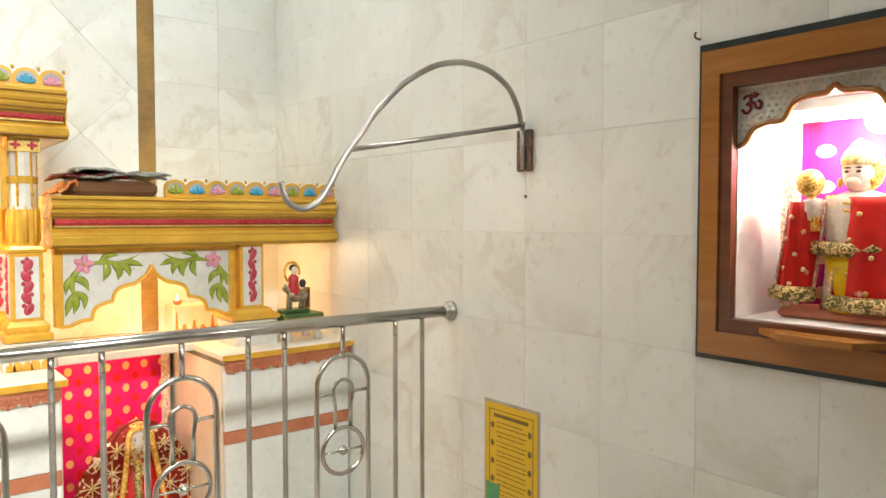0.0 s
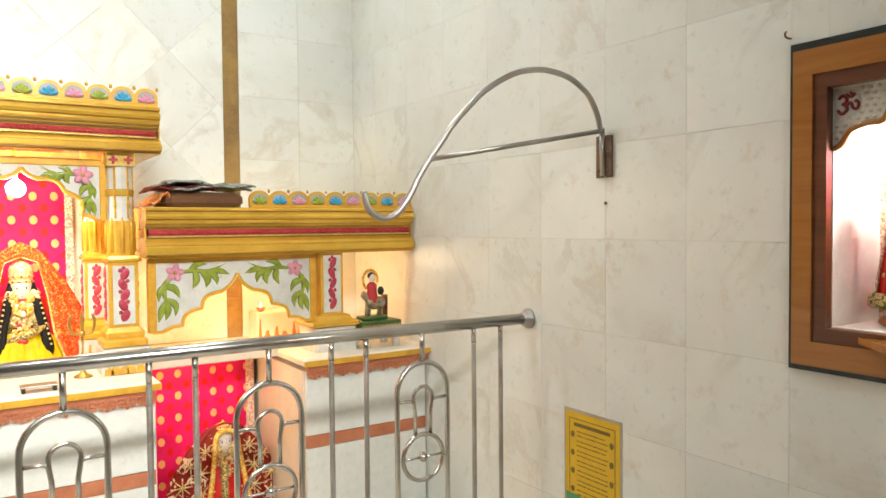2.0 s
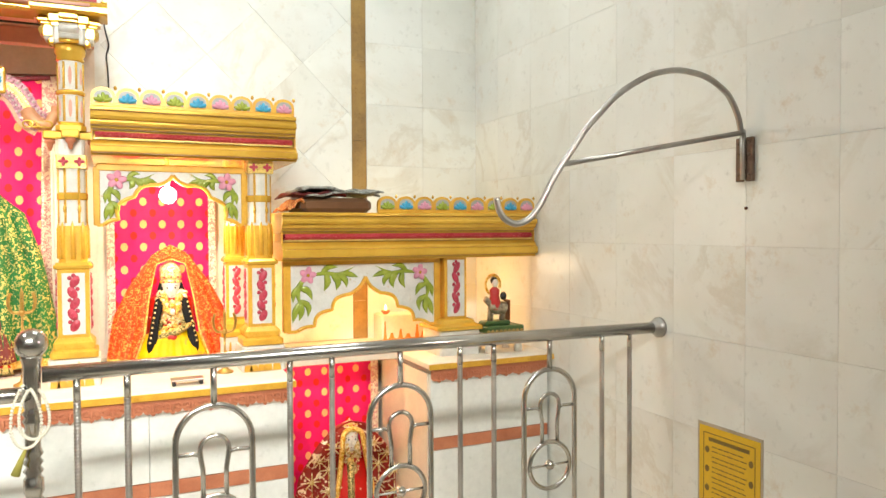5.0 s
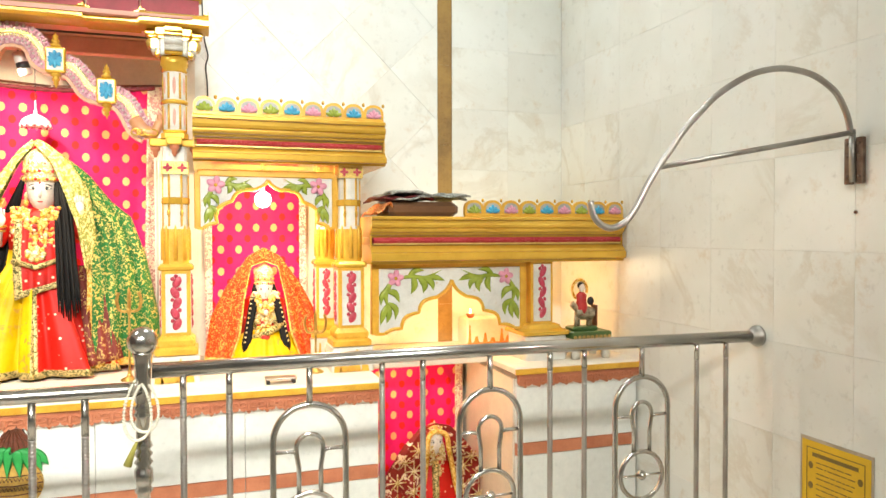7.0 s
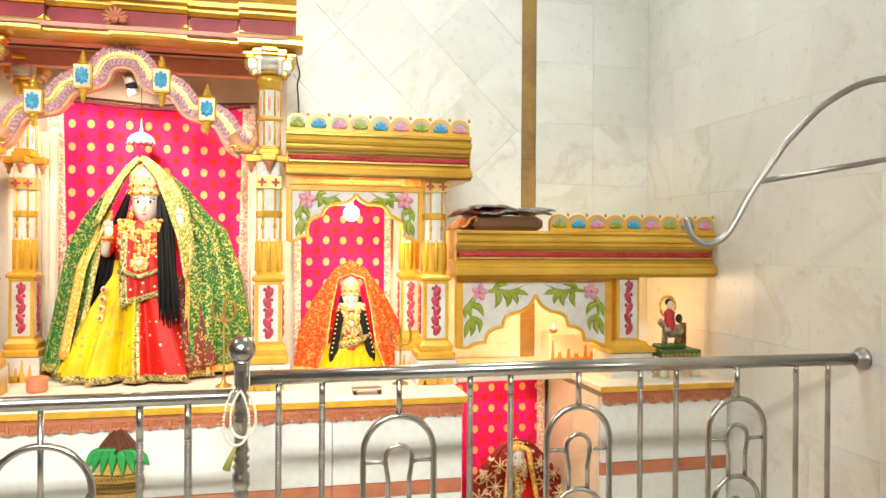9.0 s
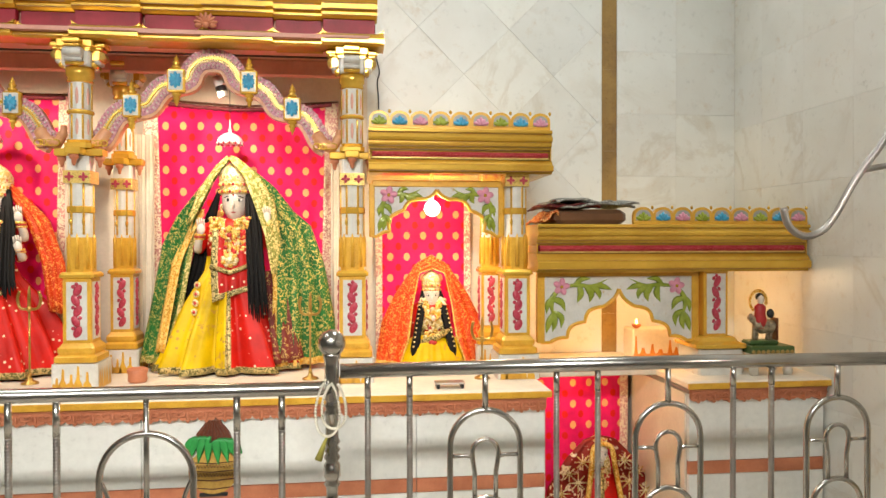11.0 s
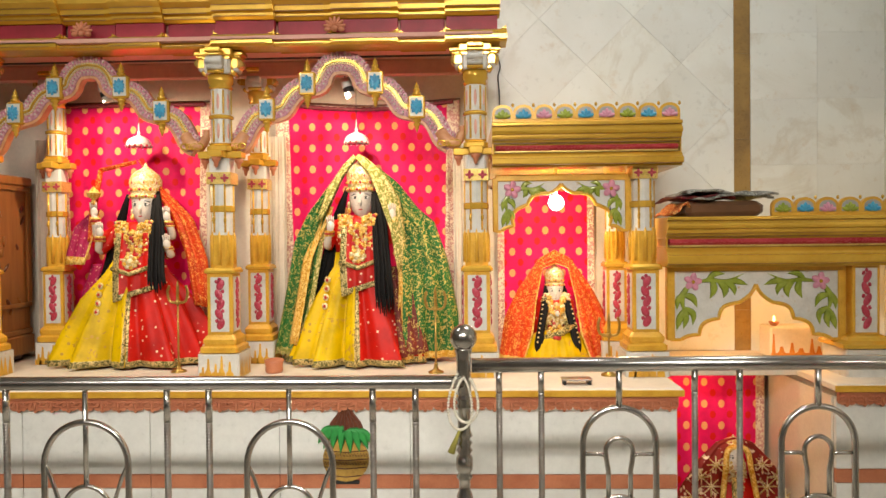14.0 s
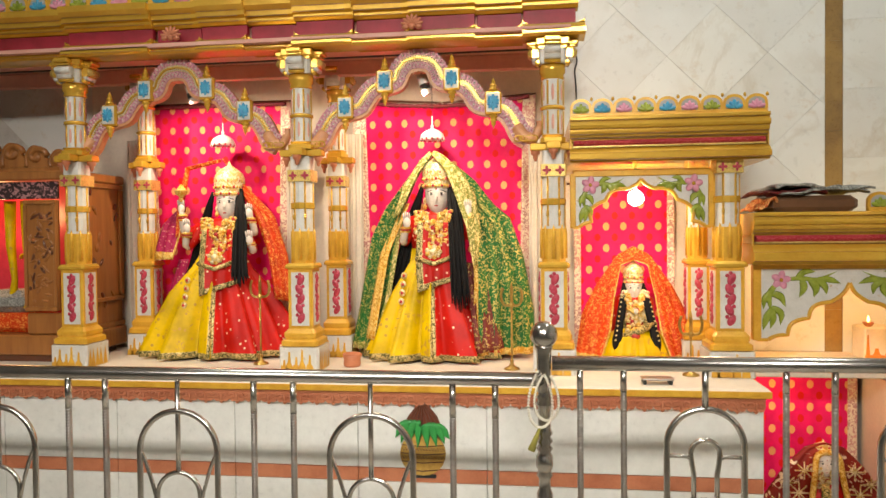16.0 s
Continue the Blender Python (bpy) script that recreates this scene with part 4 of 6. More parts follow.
# lit shelf: slab, back board, and the hidden bulbs
shelf = thing("niche_shelf", "cream stone slab carrying the lit shelf", "shelf")
part("slab", Builder().box(0.508, 1.082, 2.985, YB - 0.004, 0.715, 0.748, CREAM, 0.004), shelf)
tagged(part("shrine_back_wall", Builder().box(-2.45, -0.14, 3.395, YB - 0.001, TOP + 0.001, 2.04, CREAM).box(-0.1395, 0.505, 3.395, YB - 0.001, TOP + 0.001, 1.545, CREAM), None), "cream plastered back of the shrines", "wall", kind="structure")
blk = thing("plinth_block", "cream plinth block with dripping orange paint on the shelf", "plinth", at=(1.165, 3.26, 0.748))
q = Builder().box(-0.11, 0.11, -0.06, 0.06, 0, 0.135, CREAM, 0.006)
DRIP = painted("orange_drips", (0.72, 0.26, 0.04), (0.55, 0.17, 0.02), 0.4, 0.0, 40)
q.box(-0.108, 0.108, -0.0625, -0.0605, 0.001, 0.022, DRIP)
for u, h, g in ((-0.096, 0.105, 0.005), (-0.062, 0.050, 0.011), (-0.018, 0.066, 0.008), (0.020, 0.042, 0.014), (0.066, 0.082, 0.007), (0.096, 0.050, 0.009)):
    q.plate_y([(u - g * 1.6, 0.0225), (u + g * 1.6, 0.0225), (u + g, h * 0.55), (u + g * 0.5, h), (u - g * 0.5, h), (u - g, h * 0.6)], -0.0622, -0.0605, DRIP)
part("block", q, blk)
# a small lit bulb, modelled as a bowl with a glowing tip
dot_bulb = thing("oil_lamp", "small lit bulb on the plinth block, built as bowl and glowing tip", "lamp", at=(1.085, 3.235, 0.883))
part("bowl", Builder().turned(0, 0, [(0.010, 0), (0.014, 0.004), (0.02, 0.012), (0.022, 0.018), (0.017, 0.016)], ORANGE, 12), dot_bulb)
part("flame", Builder().turned(0, 0, [(0.001, 0.018), (0.006, 0.026), (0.004, 0.036), (0.001, 0.045)], glow_material("flame", (1.0, 0.55, 0.15), 20), 8), dot_bulb)


# ---- curtains ----
MAROON_ROPE = painted("maroon_cord", (0.22, 0.03, 0.04), rough=0.7, scale=60)


def curtain(label, x0, x1, y, z0, z1, seed=1, amp=0.012, flare=0.0, lace=True, sag=0.0, mat=None):
    c = thing("curtain", label, "curtain")
    rng = random.Random(seed)
    n, rows = 70, 14
    ph = [rng.uniform(0, 6) for _ in range(3)]

    def wave(u, t):
        return amp * (math.sin(u * 34 + ph[0]) * 0.5 + math.sin(u * 19 + ph[1] + t * 1.2) * 0.7 + math.sin(u * 61 + ph[2]) * 0.2) * (0.35 + 0.65 * t)

    def sheet(b, u0, u1, m, off, nn):
        rings = []
        for r in range(rows + 1):
            t = r / rows
            front, back = [], []
            for k in range(nn + 1):
                u = u0 + (u1 - u0) * k / nn
                x = x0 + (x1 - x0) * u + flare * (u - 0.5) * (1 - t)
                zt = z1 - sag * math.sin(math.pi * u)
                z = zt + (z0 - zt) * t
                front.append((x, y + wave(u, t) - off, z))
                back.append((x, y + wave(u, t) + 0.004 - off, z))
            rings.append(front + back[::-1])
        return b.loft(rings, m)

    part("cloth", sheet(Builder(), 0.06 if lace else 0, 0.94 if lace else 1, mat or CURTAIN, 0, n), c)
    if lace:
        part("border", sheet(Builder(), 0, 0.07, LACE, 0.003, 6), c, "pale pink lace border")
        part("border", sheet(Builder(), 0.93, 1, LACE, 0.003, 6), c, "pale pink lace border")
        if z1 > 1.8:
            path = [(x0 + (x1 - x0) * k / 48, y - 0.012, z1 - sag * math.sin(math.pi * k / 48) - 0.010) for k in range(49)]
            hem = Builder().tube(path, [0.0075 + 0.0025 * (k % 2) for k in range(49)], MAROON_ROPE, 8)
            part("top_hem", hem, c, "twisted maroon hem cord")
        part("rod", Builder().tube([(x0 - 0.03, y, z1 + 0.004), ((x0 + x1) / 2, y, z1 - sag + 0.006), (x1 + 0.03, y, z1 + 0.004)], 0.005, DARK_WOOD, 8), c)
    return c


curtain("magenta curtain with gold and red dots behind the statue", -2.13, -1.44, 3.36, 0.76, 1.915, 1, 0.017, 0.05)
curtain("magenta curtain with gold and red dots behind the statue", -1.09, -0.30, 3.36, 0.76, 1.91, 2, 0.017, 0.06, sag=0.03)
curtain("magenta dotted curtain in the small shrine", -0.105, 0.335, 3.37, 0.76, 1.50, 3, 0.004)
curtain("magenta dotted curtain hanging in the floor recess", 0.52, 1.062, 3.28, 0.03, 0.712, 4, 0.010)
for x in (-2.2, -1.40, -1.115, -0.27):
    curtain("plain cream side drape in the shrine", x - 0.035, x + 0.05, 3.33, 0.76, 1.75, int(abs(x) * 10), 0.012, lace=False, mat=CREAM)


# ---- ornamental arches over the statues ----
ROSE = painted("old_rose_paint", (0.58, 0.25, 0.31), (0.44, 0.15, 0.21), 0.35, scale=60)
PALE_ROSE = painted("pale_rose_paint", (0.74, 0.46, 0.48), (0.60, 0.32, 0.36), 0.3, scale=60)
PEACH = painted("peach_paint", (0.66, 0.33, 0.16), (0.50, 0.20, 0.09), 0.35, scale=40)
SILVER = painted("silver_paint", (0.70, 0.66, 0.58), (0.55, 0.50, 0.42), 0.3, 0.2, 60)


def torana(label, cx, y):
    t = thing("ornamental_arch", label, "arch", "arches over the statues")
    half = [(0, 1.978), (0.045, 1.968), (0.075, 1.935), (0.09, 1.90), (0.135, 1.885), (0.185, 1.868), (0.215, 1.835), (0.24, 1.80), (0.295, 1.785), (0.345, 1.765), (0.375, 1.725), (0.40, 1.675), (0.43, 1.655)]
    right = smooth_path([(cx + a, y, z) for a, z in half], 5)
    path = [Vector((2 * cx - p.x, y, p.z)) for p in right[:0:-1]] + right

    def band(o0, o1, d0, d1, mat):
        rings = []
        for i, p in enumerate(path):
            d = (path[min(i + 1, len(path) - 1)] - path[max(i - 1, 0)]).normalized()
            nrm = Vector((-d.z, 0, d.x))
            a, c = p + nrm * o0, p + nrm * o1
            rings.append([(a.x, y + d0, a.z), (c.x, y + d0, c.z), (c.x, y + d1, c.z), (a.x, y + d1, a.z)])
        return Builder().loft(rings, mat, smooth=False)

    part("body", band(-0.042, 0.042, -0.004, 0.03, PEACH), t)
    part("outer_band", band(0.022, 0.044, -0.012, 0.0, ROSE), t, "rose beaded outer band")
    part("middle_band", band(-0.003, 0.021, -0.014, 0.0, PALE_GOLD), t, "pale gold middle band")
    part("gold_cord", band(0.006, 0.012, -0.020, -0.01, GOLD), t)
    part("inner_band", band(-0.030, -0.004, -0.012, 0.0, ROSE), t, "rose inner band")
    part("inner_edge", band(-0.043, -0.031, -0.010, 0.0, PEACH), t)
    beads = Builder()
    for i in range(len(path)):
        p = path[i]
        d = (path[min(i + 1, len(path) - 1)] - path[max(i - 1, 0)]).normalized()
        nrm = Vector((-d.z, 0, d.x))
        odd = i % 2
        for o, m, r in ((0.041 if odd else 0.028, PALE_ROSE, 0.0058), (0.034, SILVER if odd else ROSE, 0.0046), (-0.010 if odd else -0.025, PALE_ROSE, 0.0062), (-0.017, ROSE if odd else SILVER, 0.0044), (0.018, SILVER, 0.0036), (0.001, SILVER, 0.0036)):
            q = p + nrm * o
            beads.ball((q.x, y - 0.013, q.z), (r, 0.006, r), m, 6, 4)
    tagged(part("beading", beads, t, "row of small painted beads"), kind="stuff")
    for dx, z in ((-0.298, 1.797), (-0.135, 1.896), (0.135, 1.896), (0.298, 1.797)):
        x = cx + dx
        g = part("jewel_plaque", Builder().box(x - 0.033, x + 0.033, y - 0.03, y - 0.004, z - 0.045, z + 0.045, GOLD, 0.005).box(x - 0.026, x + 0.026, y - 0.033, y - 0.0305, z - 0.037, z + 0.037, WHITE), t, "gold plaque with a blue flower")
        fl = Builder()
        for k in range(10):
            a = radians(36 * k)
            petal(fl, (x, z), a, 0.021 + 0.011 * abs(math.cos(a)), 0.015, y - 0.036, 0.004, BLUE)
        part("blue_flower", fl, g)
        for s in (-1, 1):
            fin = Builder().turned(x, y - 0.016, [(0.010, z + s * 0.042), (0.017, z + s * 0.049), (0.018, z + s * 0.055), (0.009, z + s * 0.060), (0.014, z + s * 0.066), (0.013, z + s * 0.071), (0.007, z + s * 0.076), (0.010, z + s * 0.082), (0.004, z + s * 0.090), (0.001, z + s * 0.100)], GOLD, 10)
            part("finial", fin, g)
    for s in (-1, 1):
        x = cx + s * 0.425
        el = Builder().tube(smooth_path([(x - s * 0.035, y, 1.70), (x - s * 0.01, y - 0.012, 1.665), (x + s * 0.028, y - 0.016, 1.655), (x + s * 0.05, y - 0.016, 1.69), (x + s * 0.052, y - 0.016, 1.72)], 5), [0.027] * 6 + [0.024] * 5 + [0.018] * 5 + [0.012] * 5, PEACH, 10)
        for k in range(4):
            el.tube([(x - s * 0.03 + s * 0.02 * k + 0.015 * math.cos(a), y - 0.035, 1.652 + 0.011 * math.sin(a)) for a in [2 * math.pi * j / 10 for j in range(10)]], 0.003, GOLD, 5, closed=True)
        part("scroll_end", el, t, "curled peach-coloured scroll end")


torana("cusped lilac and gold arch with blue jewel plaques", -0.735, 2.925)
torana("cusped lilac and gold arch with blue jewel plaques", -1.755, 2.925)

BRIGHT = painted("bright_silver", (0.80, 0.79, 0.76), (0.70, 0.68, 0.64), 0.28, 0.35, 40)
for x in (-0.722, -1.686):
    p = thing("parasol", "small silver parasol hanging over the statue", "parasol", "silver parasols", at=(x, 3.2, 0))
    part("canopy", Builder().turned(0, 0, [(0.053, 1.700), (0.054, 1.706), (0.049, 1.719), (0.038, 1.731), (0.022, 1.740), (0.009, 1.745), (0.005, 1.750), (0.007, 1.757), (0.003, 1.763), (0.0018, 1.80)], BRIGHT, 24), p)
    fr = Builder()
    for k in range(26):
        a = 2 * math.pi * k / 26
        fr.ball((0.053 * math.cos(a), 0.053 * math.sin(a), 1.697), (0.0045, 0.0045, 0.006), BRIGHT if k % 2 else VINE, 6, 5)
    tagged(part("fringe", fr, p), kind="stuff")
    part("cord", Builder().tube([(0, 0, 1.785), (0, 0, 2.044)], 0.0015, BLACK, 5), p)
for x in (-0.727, -1.735):
    p = thing("spotlight", "white cylindrical spotlight hung behind the arch", "spotlight", "shrine spotlights", at=(x, 3.0, 1.905))
    m = Matrix.Rotation(radians(-18), 4, "Y")
    part("housing", Builder().tube([m @ Vector((0, 0, 0.03)), m @ Vector((0, 0, 0.0)), m @ Vector((0.0, 0, -0.05))], 0.021, WHITE, 14), p)
    part("ring", Builder().tube([m @ Vector((0, 0, -0.008)), m @ Vector((0, 0, -0.032))], 0.0217, BLACK, 14), p)
    part("hanger", Builder().tube([m @ Vector((0, 0, 0.03)), (-0.01, 0, 0.139)], 0.004, BLACK, 6), p)
bulb = thing("light_bulb", "glowing round bulb under the small arch", "bulb", at=(0.112, 2.95, 1.416))
# glass widened so that its size takes in the bulb's glare
part("glass", Builder().ball((0, 0, 0), 0.031, BULB, 16, 12), bulb)
bulb.children[0].visible_shadow = False
part("socket", Builder().tube([(0, 0.012, 0.025), (0, 0.012, 0.128)], 0.008, GREY, 10), bulb)
for nm, p in (("shelf_lamp", (0.86, 3.02, 1.10)), ("shelf_lamp", (1.30, 3.2, 1.10))):
    o = thing(nm, "small warm bulb hidden behind the shelf front", "bulb", "shelf bulbs", at=p)
    part("glass", Builder().ball((0, 0, 0), 0.017, BULB, 12, 8), o)
    o.children[0].visible_shadow = False
    part("socket", Builder().tube([(0, 0, 0.012), (0, 0, 0.025 if p[2] < 0.8 else 0.062)], 0.009, WHITE, 8), o)

cable = thing("cable", "black electric cable beside the tall pillar", "cable")
part("wire", Builder().tube(smooth_path([(-0.108, 3.41, 2.32), (-0.100, 3.412, 2.15), (-0.084, 3.412, 2.07), (-0.094, 3.412, 2.02), (-0.088, 3.412, 1.93), (-0.086, 3.413, 1.7)], 5), 0.0032, BLACK, 6), cable)
rod = thing("curtain_rod", "thin dark rod under the canopy", "rod")
part("bar", Builder().tube([(-4.2, 2.965, 2.008), (-0.25, 2.965, 2.013)], 0.004, BLACK, 6), rod)


# ---- statues: one plain mesh each ----
SKIN = painted("statue_white", (0.74, 0.66, 0.58), (0.66, 0.57, 0.48), 0.25, 0.0, 8, 0.05)
CROWN = brocade_material("gold_crown", (0.72, 0.50, 0.16), (0.88, 0.76, 0.50), 55, 0.5, 0.5)
GARLAND = brocade_material("gold_garland", (0.78, 0.38, 0.035), (0.88, 0.62, 0.20), 70, 0.5, 0.3)
HAIR = cloth_material("black_hair", (0.004, 0.003, 0.003), sheen=0.0, weave=400)
RED_SILK = brocade_material("red_silk", (0.64, 0.010, 0.004), (0.85, 0.62, 0.40), 34, 0.76, 0.4)
YELLOW_SILK = brocade_material("yellow_silk", (0.80, 0.52, 0.002), (0.52, 0.30, 0.05), 24, 0.66, 0.4)
GREEN_VEIL = brocade_material("green_veil", (0.025, 0.17, 0.035), (0.62, 0.48, 0.14), 60, 0.56, 0.5)
ORANGE_VEIL = brocade_material("orange_veil", (0.76, 0.06, 0.008), (0.88, 0.36, 0.08), 75, 0.57, 0.4)
MAROON = brocade_material("maroon_veil", (0.20, 0.03, 0.02), (0.50, 0.32, 0.10), 42, 0.60, 0.4)
TRIM = brocade_material("gold_trim", (0.13, 0.12, 0.03), (0.66, 0.50, 0.22), 80, 0.50, 0.6)
MAGENTA = brocade_material("magenta_veil", (0.50, 0.02, 0.10), (0.80, 0.42, 0.30), 50, 0.66, 0.3)
CREAM_GOLD = brocade_material("green_gold_border", (0.30, 0.30, 0.06), (0.80, 0.62, 0.26), 50, 0.53, 0.4)
LIP = painted("lip_red", (0.55, 0.03, 0.03), rough=0.35)


def half_skirt(b, x, y, rings, t0, t1, mat, pleats=22, amp=0.05, n=44, strip=None):
    """Part of a pleated skirt between two angles; rings: (z, rx, ry, dx)."""
    out = []
    for i, (z, rx, ry, dx) in enumerate(rings):
        f, k = [], amp * (1 - 0.6 * i / len(rings))
        for j in range(n + 1):
            a = t0 + (t1 - t0) * j / n
            s = 1 + k * math.sin(pleats * a + 0.25 * i) + 0.6 * k * math.sin(pleats * 0.43 * a + i * 0.4) + 0.4 * k * math.sin(pleats * 2.3 * a + i * 0.5)
            f.append((x + dx + rx * s * math.cos(a), y + ry * s * math.sin(a), z))
        inner = [(x + dx + (p[0] - x - dx) * 0.93, y + (p[1] - y) * 0.93, z) for p in f]
        out.append(f + inner[::-1])
    start = len(b.f)
    b.loft(out, mat)
    if strip is not None:
        k, m = b.slot(TRIM), 2 * (n + 1)
        for i in range(len(out) - 1):
            for j in range(n):
                if i == 0 or abs(j - strip) < 2:
                    b.m[start + i * m + j] = k
    return b


def veil(b, x, y, outer, inner, mat, dy=(0.0, 0.0), folds=4, amp=0.012, rows=26, cols=20, trim=None, edge=0.12, hem=2):
    """A hanging cloth between two edges of (dx, z) pairs; dy: how far it stands forward at inner and outer edge."""
    o, c = resample(outer, rows), resample(inner, rows)
    rings = []
    for i in range(rows):
        t = i / (rows - 1)
        f = []
        for j in range(cols + 1):
            u = j / cols
            p = c[i].lerp(o[i], u)
            yy = y - (dy[0] * (1 - u) + dy[1] * u) * (0.4 + 0.6 * t) + amp * (0.3 + 0.7 * t) * (math.sin(u * folds * 2 * math.pi + t * 2.0) + 0.5 * math.sin(u * folds * 4.7 * math.pi - t * 3.0 + 1.0))
            f.append((x + p.x, yy, p.y))
        rings.append(f + [(q[0], q[1] + 0.005, q[2]) for q in f[::-1]])
    start, n = len(b.f), 2 * (cols + 1)
    b.loft(rings, mat)
    if trim:
        k = b.slot(trim)
        for i in range(rows - 1):
            for j in range(n):
                u = (j + 0.5 if j <= cols else 2 * cols + 1.5 - j) / cols
                if u < edge or i >= rows - 1 - hem:
                    b.m[start + i * n + j] = k


def head(b, x, y, z, k=1.0, crown=0.13, wide=1.0):
    b.tube([(x, y + 0.01, z - 0.11 * k), (x, y, z - 0.03 * k)], 0.026 * k, SKIN, 10)
    rings = []
    for dz, rx, ry, dy in ((-0.066, 0.012, 0.014, -0.022), (-0.058, 0.024, 0.026, -0.016), (-0.042, 0.037, 0.038, -0.010), (-0.020, 0.047, 0.045, -0.006), (0.004, 0.051, 0.048, -0.004), (0.030, 0.052, 0.050, -0.002), (0.055, 0.046, 0.046, 0.0)):
        rings.append([(x + rx * k * math.cos(2 * math.pi * j / 20), y + dy * k - 0.002 + ry * k * math.sin(2 * math.pi * j / 20), z + dz * k) for j in range(20)])
    b.loft(rings, SKIN)
    b.ball((x, y - 0.055 * k, z - 0.008 * k), (0.0065 * k, 0.008 * k, 0.016 * k), SKIN, 8, 6)
    for s in (-1, 1):
        b.ball((x + s * 0.021 * k, y - 0.045 * k, z + 0.010 * k), (0.0125 * k, 0.006 * k, 0.0058 * k), WHITE, 10, 6)
        b.ball((x + s * 0.021 * k, y - 0.050 * k, z + 0.010 * k), (0.0048 * k, 0.003 * k, 0.0050 * k), BLACK, 8, 6)
        b.tube([(x + s * 0.008 * k, y - 0.050 * k, z + 0.020 * k), (x + s * 0.021 * k, y - 0.049 * k, z + 0.026 * k), (x + s * 0.036 * k, y - 0.040 * k, z + 0.020 * k)], 0.0019 * k, BLACK, 6)
        b.tube([(x + s * 0.008 * k, y - 0.050 * k, z + 0.014 * k), (x + s * 0.021 * k, y - 0.051 * k, z + 0.0165 * k), (x + s * 0.035 * k, y - 0.041 * k, z + 0.010 * k)], 0.0014 * k, BLACK, 6)
        b.ball((x + s * 0.052 * k, y - 0.006, z - 0.016 * k), (0.008 * k, 0.010 * k, 0.016 * k), CROWN, 8, 6)
        b.ball((x + s * 0.052 * k, y - 0.010, z - 0.040 * k), (0.009 * k, 0.008 * k, 0.012 * k), GARLAND, 8, 6)
    b.ball((x, y - 0.052 * k, z + 0.030 * k), (0.004 * k, 0.003 * k, 0.006 * k), LIP, 8, 6)
    b.ball((x, y - 0.047 * k, z - 0.036 * k), (0.011 * k, 0.005 * k, 0.0038 * k), LIP, 8, 6)
    for q in range(3):
        b.tube([(x + (0.031 + 0.007 * q) * k * math.cos(a), y - 0.008 + (0.031 + 0.007 * q) * k * math.sin(a), z - (0.070 + 0.011 * q) * k) for a in [2 * math.pi * j / 18 for j in range(18)]], 0.0062 * k, CROWN if q != 1 else LIP, 6, closed=True)
    r = 0.052 * k * wide
    b.turned(x, y + 0.005, [(r * 0.96, z + 0.034 * k), (r * 1.02, z + 0.038 * k), (r * 1.02, z + 0.050 * k), (r * 0.96, z + 0.054 * k), (r * 1.05, z + 0.06 * k + crown * 0.28), (r * 1.04, z + 0.06 * k + crown * 0.45), (r * 0.90, z + 0.055 * k + crown * 0.66), (r * 0.62, z + 0.05 * k + crown * 0.84), (r * 0.26, z + 0.05 * k + crown * 0.96), (r * 0.14, z + 0.05 * k + crown * 1.02), (0.002, z + 0.055 * k + crown * 1.12)], CROWN, 24)
    for row, n in ((0.044, 15), (0.072, 13), (0.098, 11)):
        if row * k < 0.05 * k + crown * 0.75:
            for j in range(n):
                a = math.pi * (1.06 + 0.88 * j / (n - 1))
                g = r * (1.03 if row < 0.08 else 1.0)
                b.ball((x + g * math.cos(a), y + 0.005 + g * math.sin(a), z + row * k), (0.0055 * k, 0.004 * k, 0.0065 * k), GARLAND if j % 3 else LIP, 6, 5)


def garland(b, x, y, z0, z1, w, mat, n=3):
    """Rows of small discs and blossoms hung round the neck down to a pendant."""
    for r in range(3 * n):
        t = (r + 1) / (3 * n)
        m = 17 + 2 * (r // 2)
        for k in range(m):
            a = math.pi * (k / (m - 1))
            dx = -w * (0.55 + 0.45 * t) * math.cos(a) * (1 - 0.30 * abs(math.cos(a)) ** 3)
            dz = (z0 - z1) * t * math.sin(a)
            g = 0.8 + 0.55 * math.sin(7.3 * k + 3.1 * r) ** 2
            tone = (3 * k + 5 * r) % 11
            b.ball((x + dx + 0.003 * math.sin(11 * k + r), y + 0.022 * abs(math.cos(a)) - 0.006 * math.sin(a) - 0.003 * math.sin(4.1 * k + r) - 0.0015 * r, z0 - dz + 0.03 * abs(math.cos(a)) ** 4 + 0.003 * math.sin(5 * k + 2 * r)), (0.0082 * g, 0.006, 0.0075 * g), CROWN if tone in (0, 4) else LIP if tone == 7 else mat, 6, 4)


def hand(b, shoulder, elbow, palm, k=1.0):
    b.tube(smooth_path([shoulder, elbow, palm], 5)[:6], [0.034 * k, 0.033 * k, 0.031 * k, 0.029 * k, 0.027 * k, 0.026 * k], RED_SILK, 10)
    b.tube(smooth_path([shoulder, elbow, palm], 5)[4:], [0.021 * k, 0.020 * k, 0.019 * k, 0.018 * k, 0.017 * k, 0.015 * k, 0.013 * k], SKIN, 8)
    b.ball(palm, (0.019 * k, 0.012 * k, 0.026 * k), SKIN, 10, 7)
    for j in range(4):
        b.tube([(palm[0] - 0.014 * k + 0.009 * j * k, palm[1], palm[2] + 0.015 * k), (palm[0] - 0.016 * k + 0.010 * j * k, palm[1] - 0.006, palm[2] + (0.044 + 0.006 * (j in (1, 2))) * k)], [0.0052 * k, 0.0036 * k], SKIN, 6)
    w = (Vector(palm) * 0.72 + Vector(elbow) * 0.28)
    for q in range(3):
        c = w.lerp(Vector(elbow), 0.13 * q)
        b.ball(c, (0.027 * k, 0.027 * k, 0.009 * k), LIP if q == 1 else GARLAND, 10, 6)


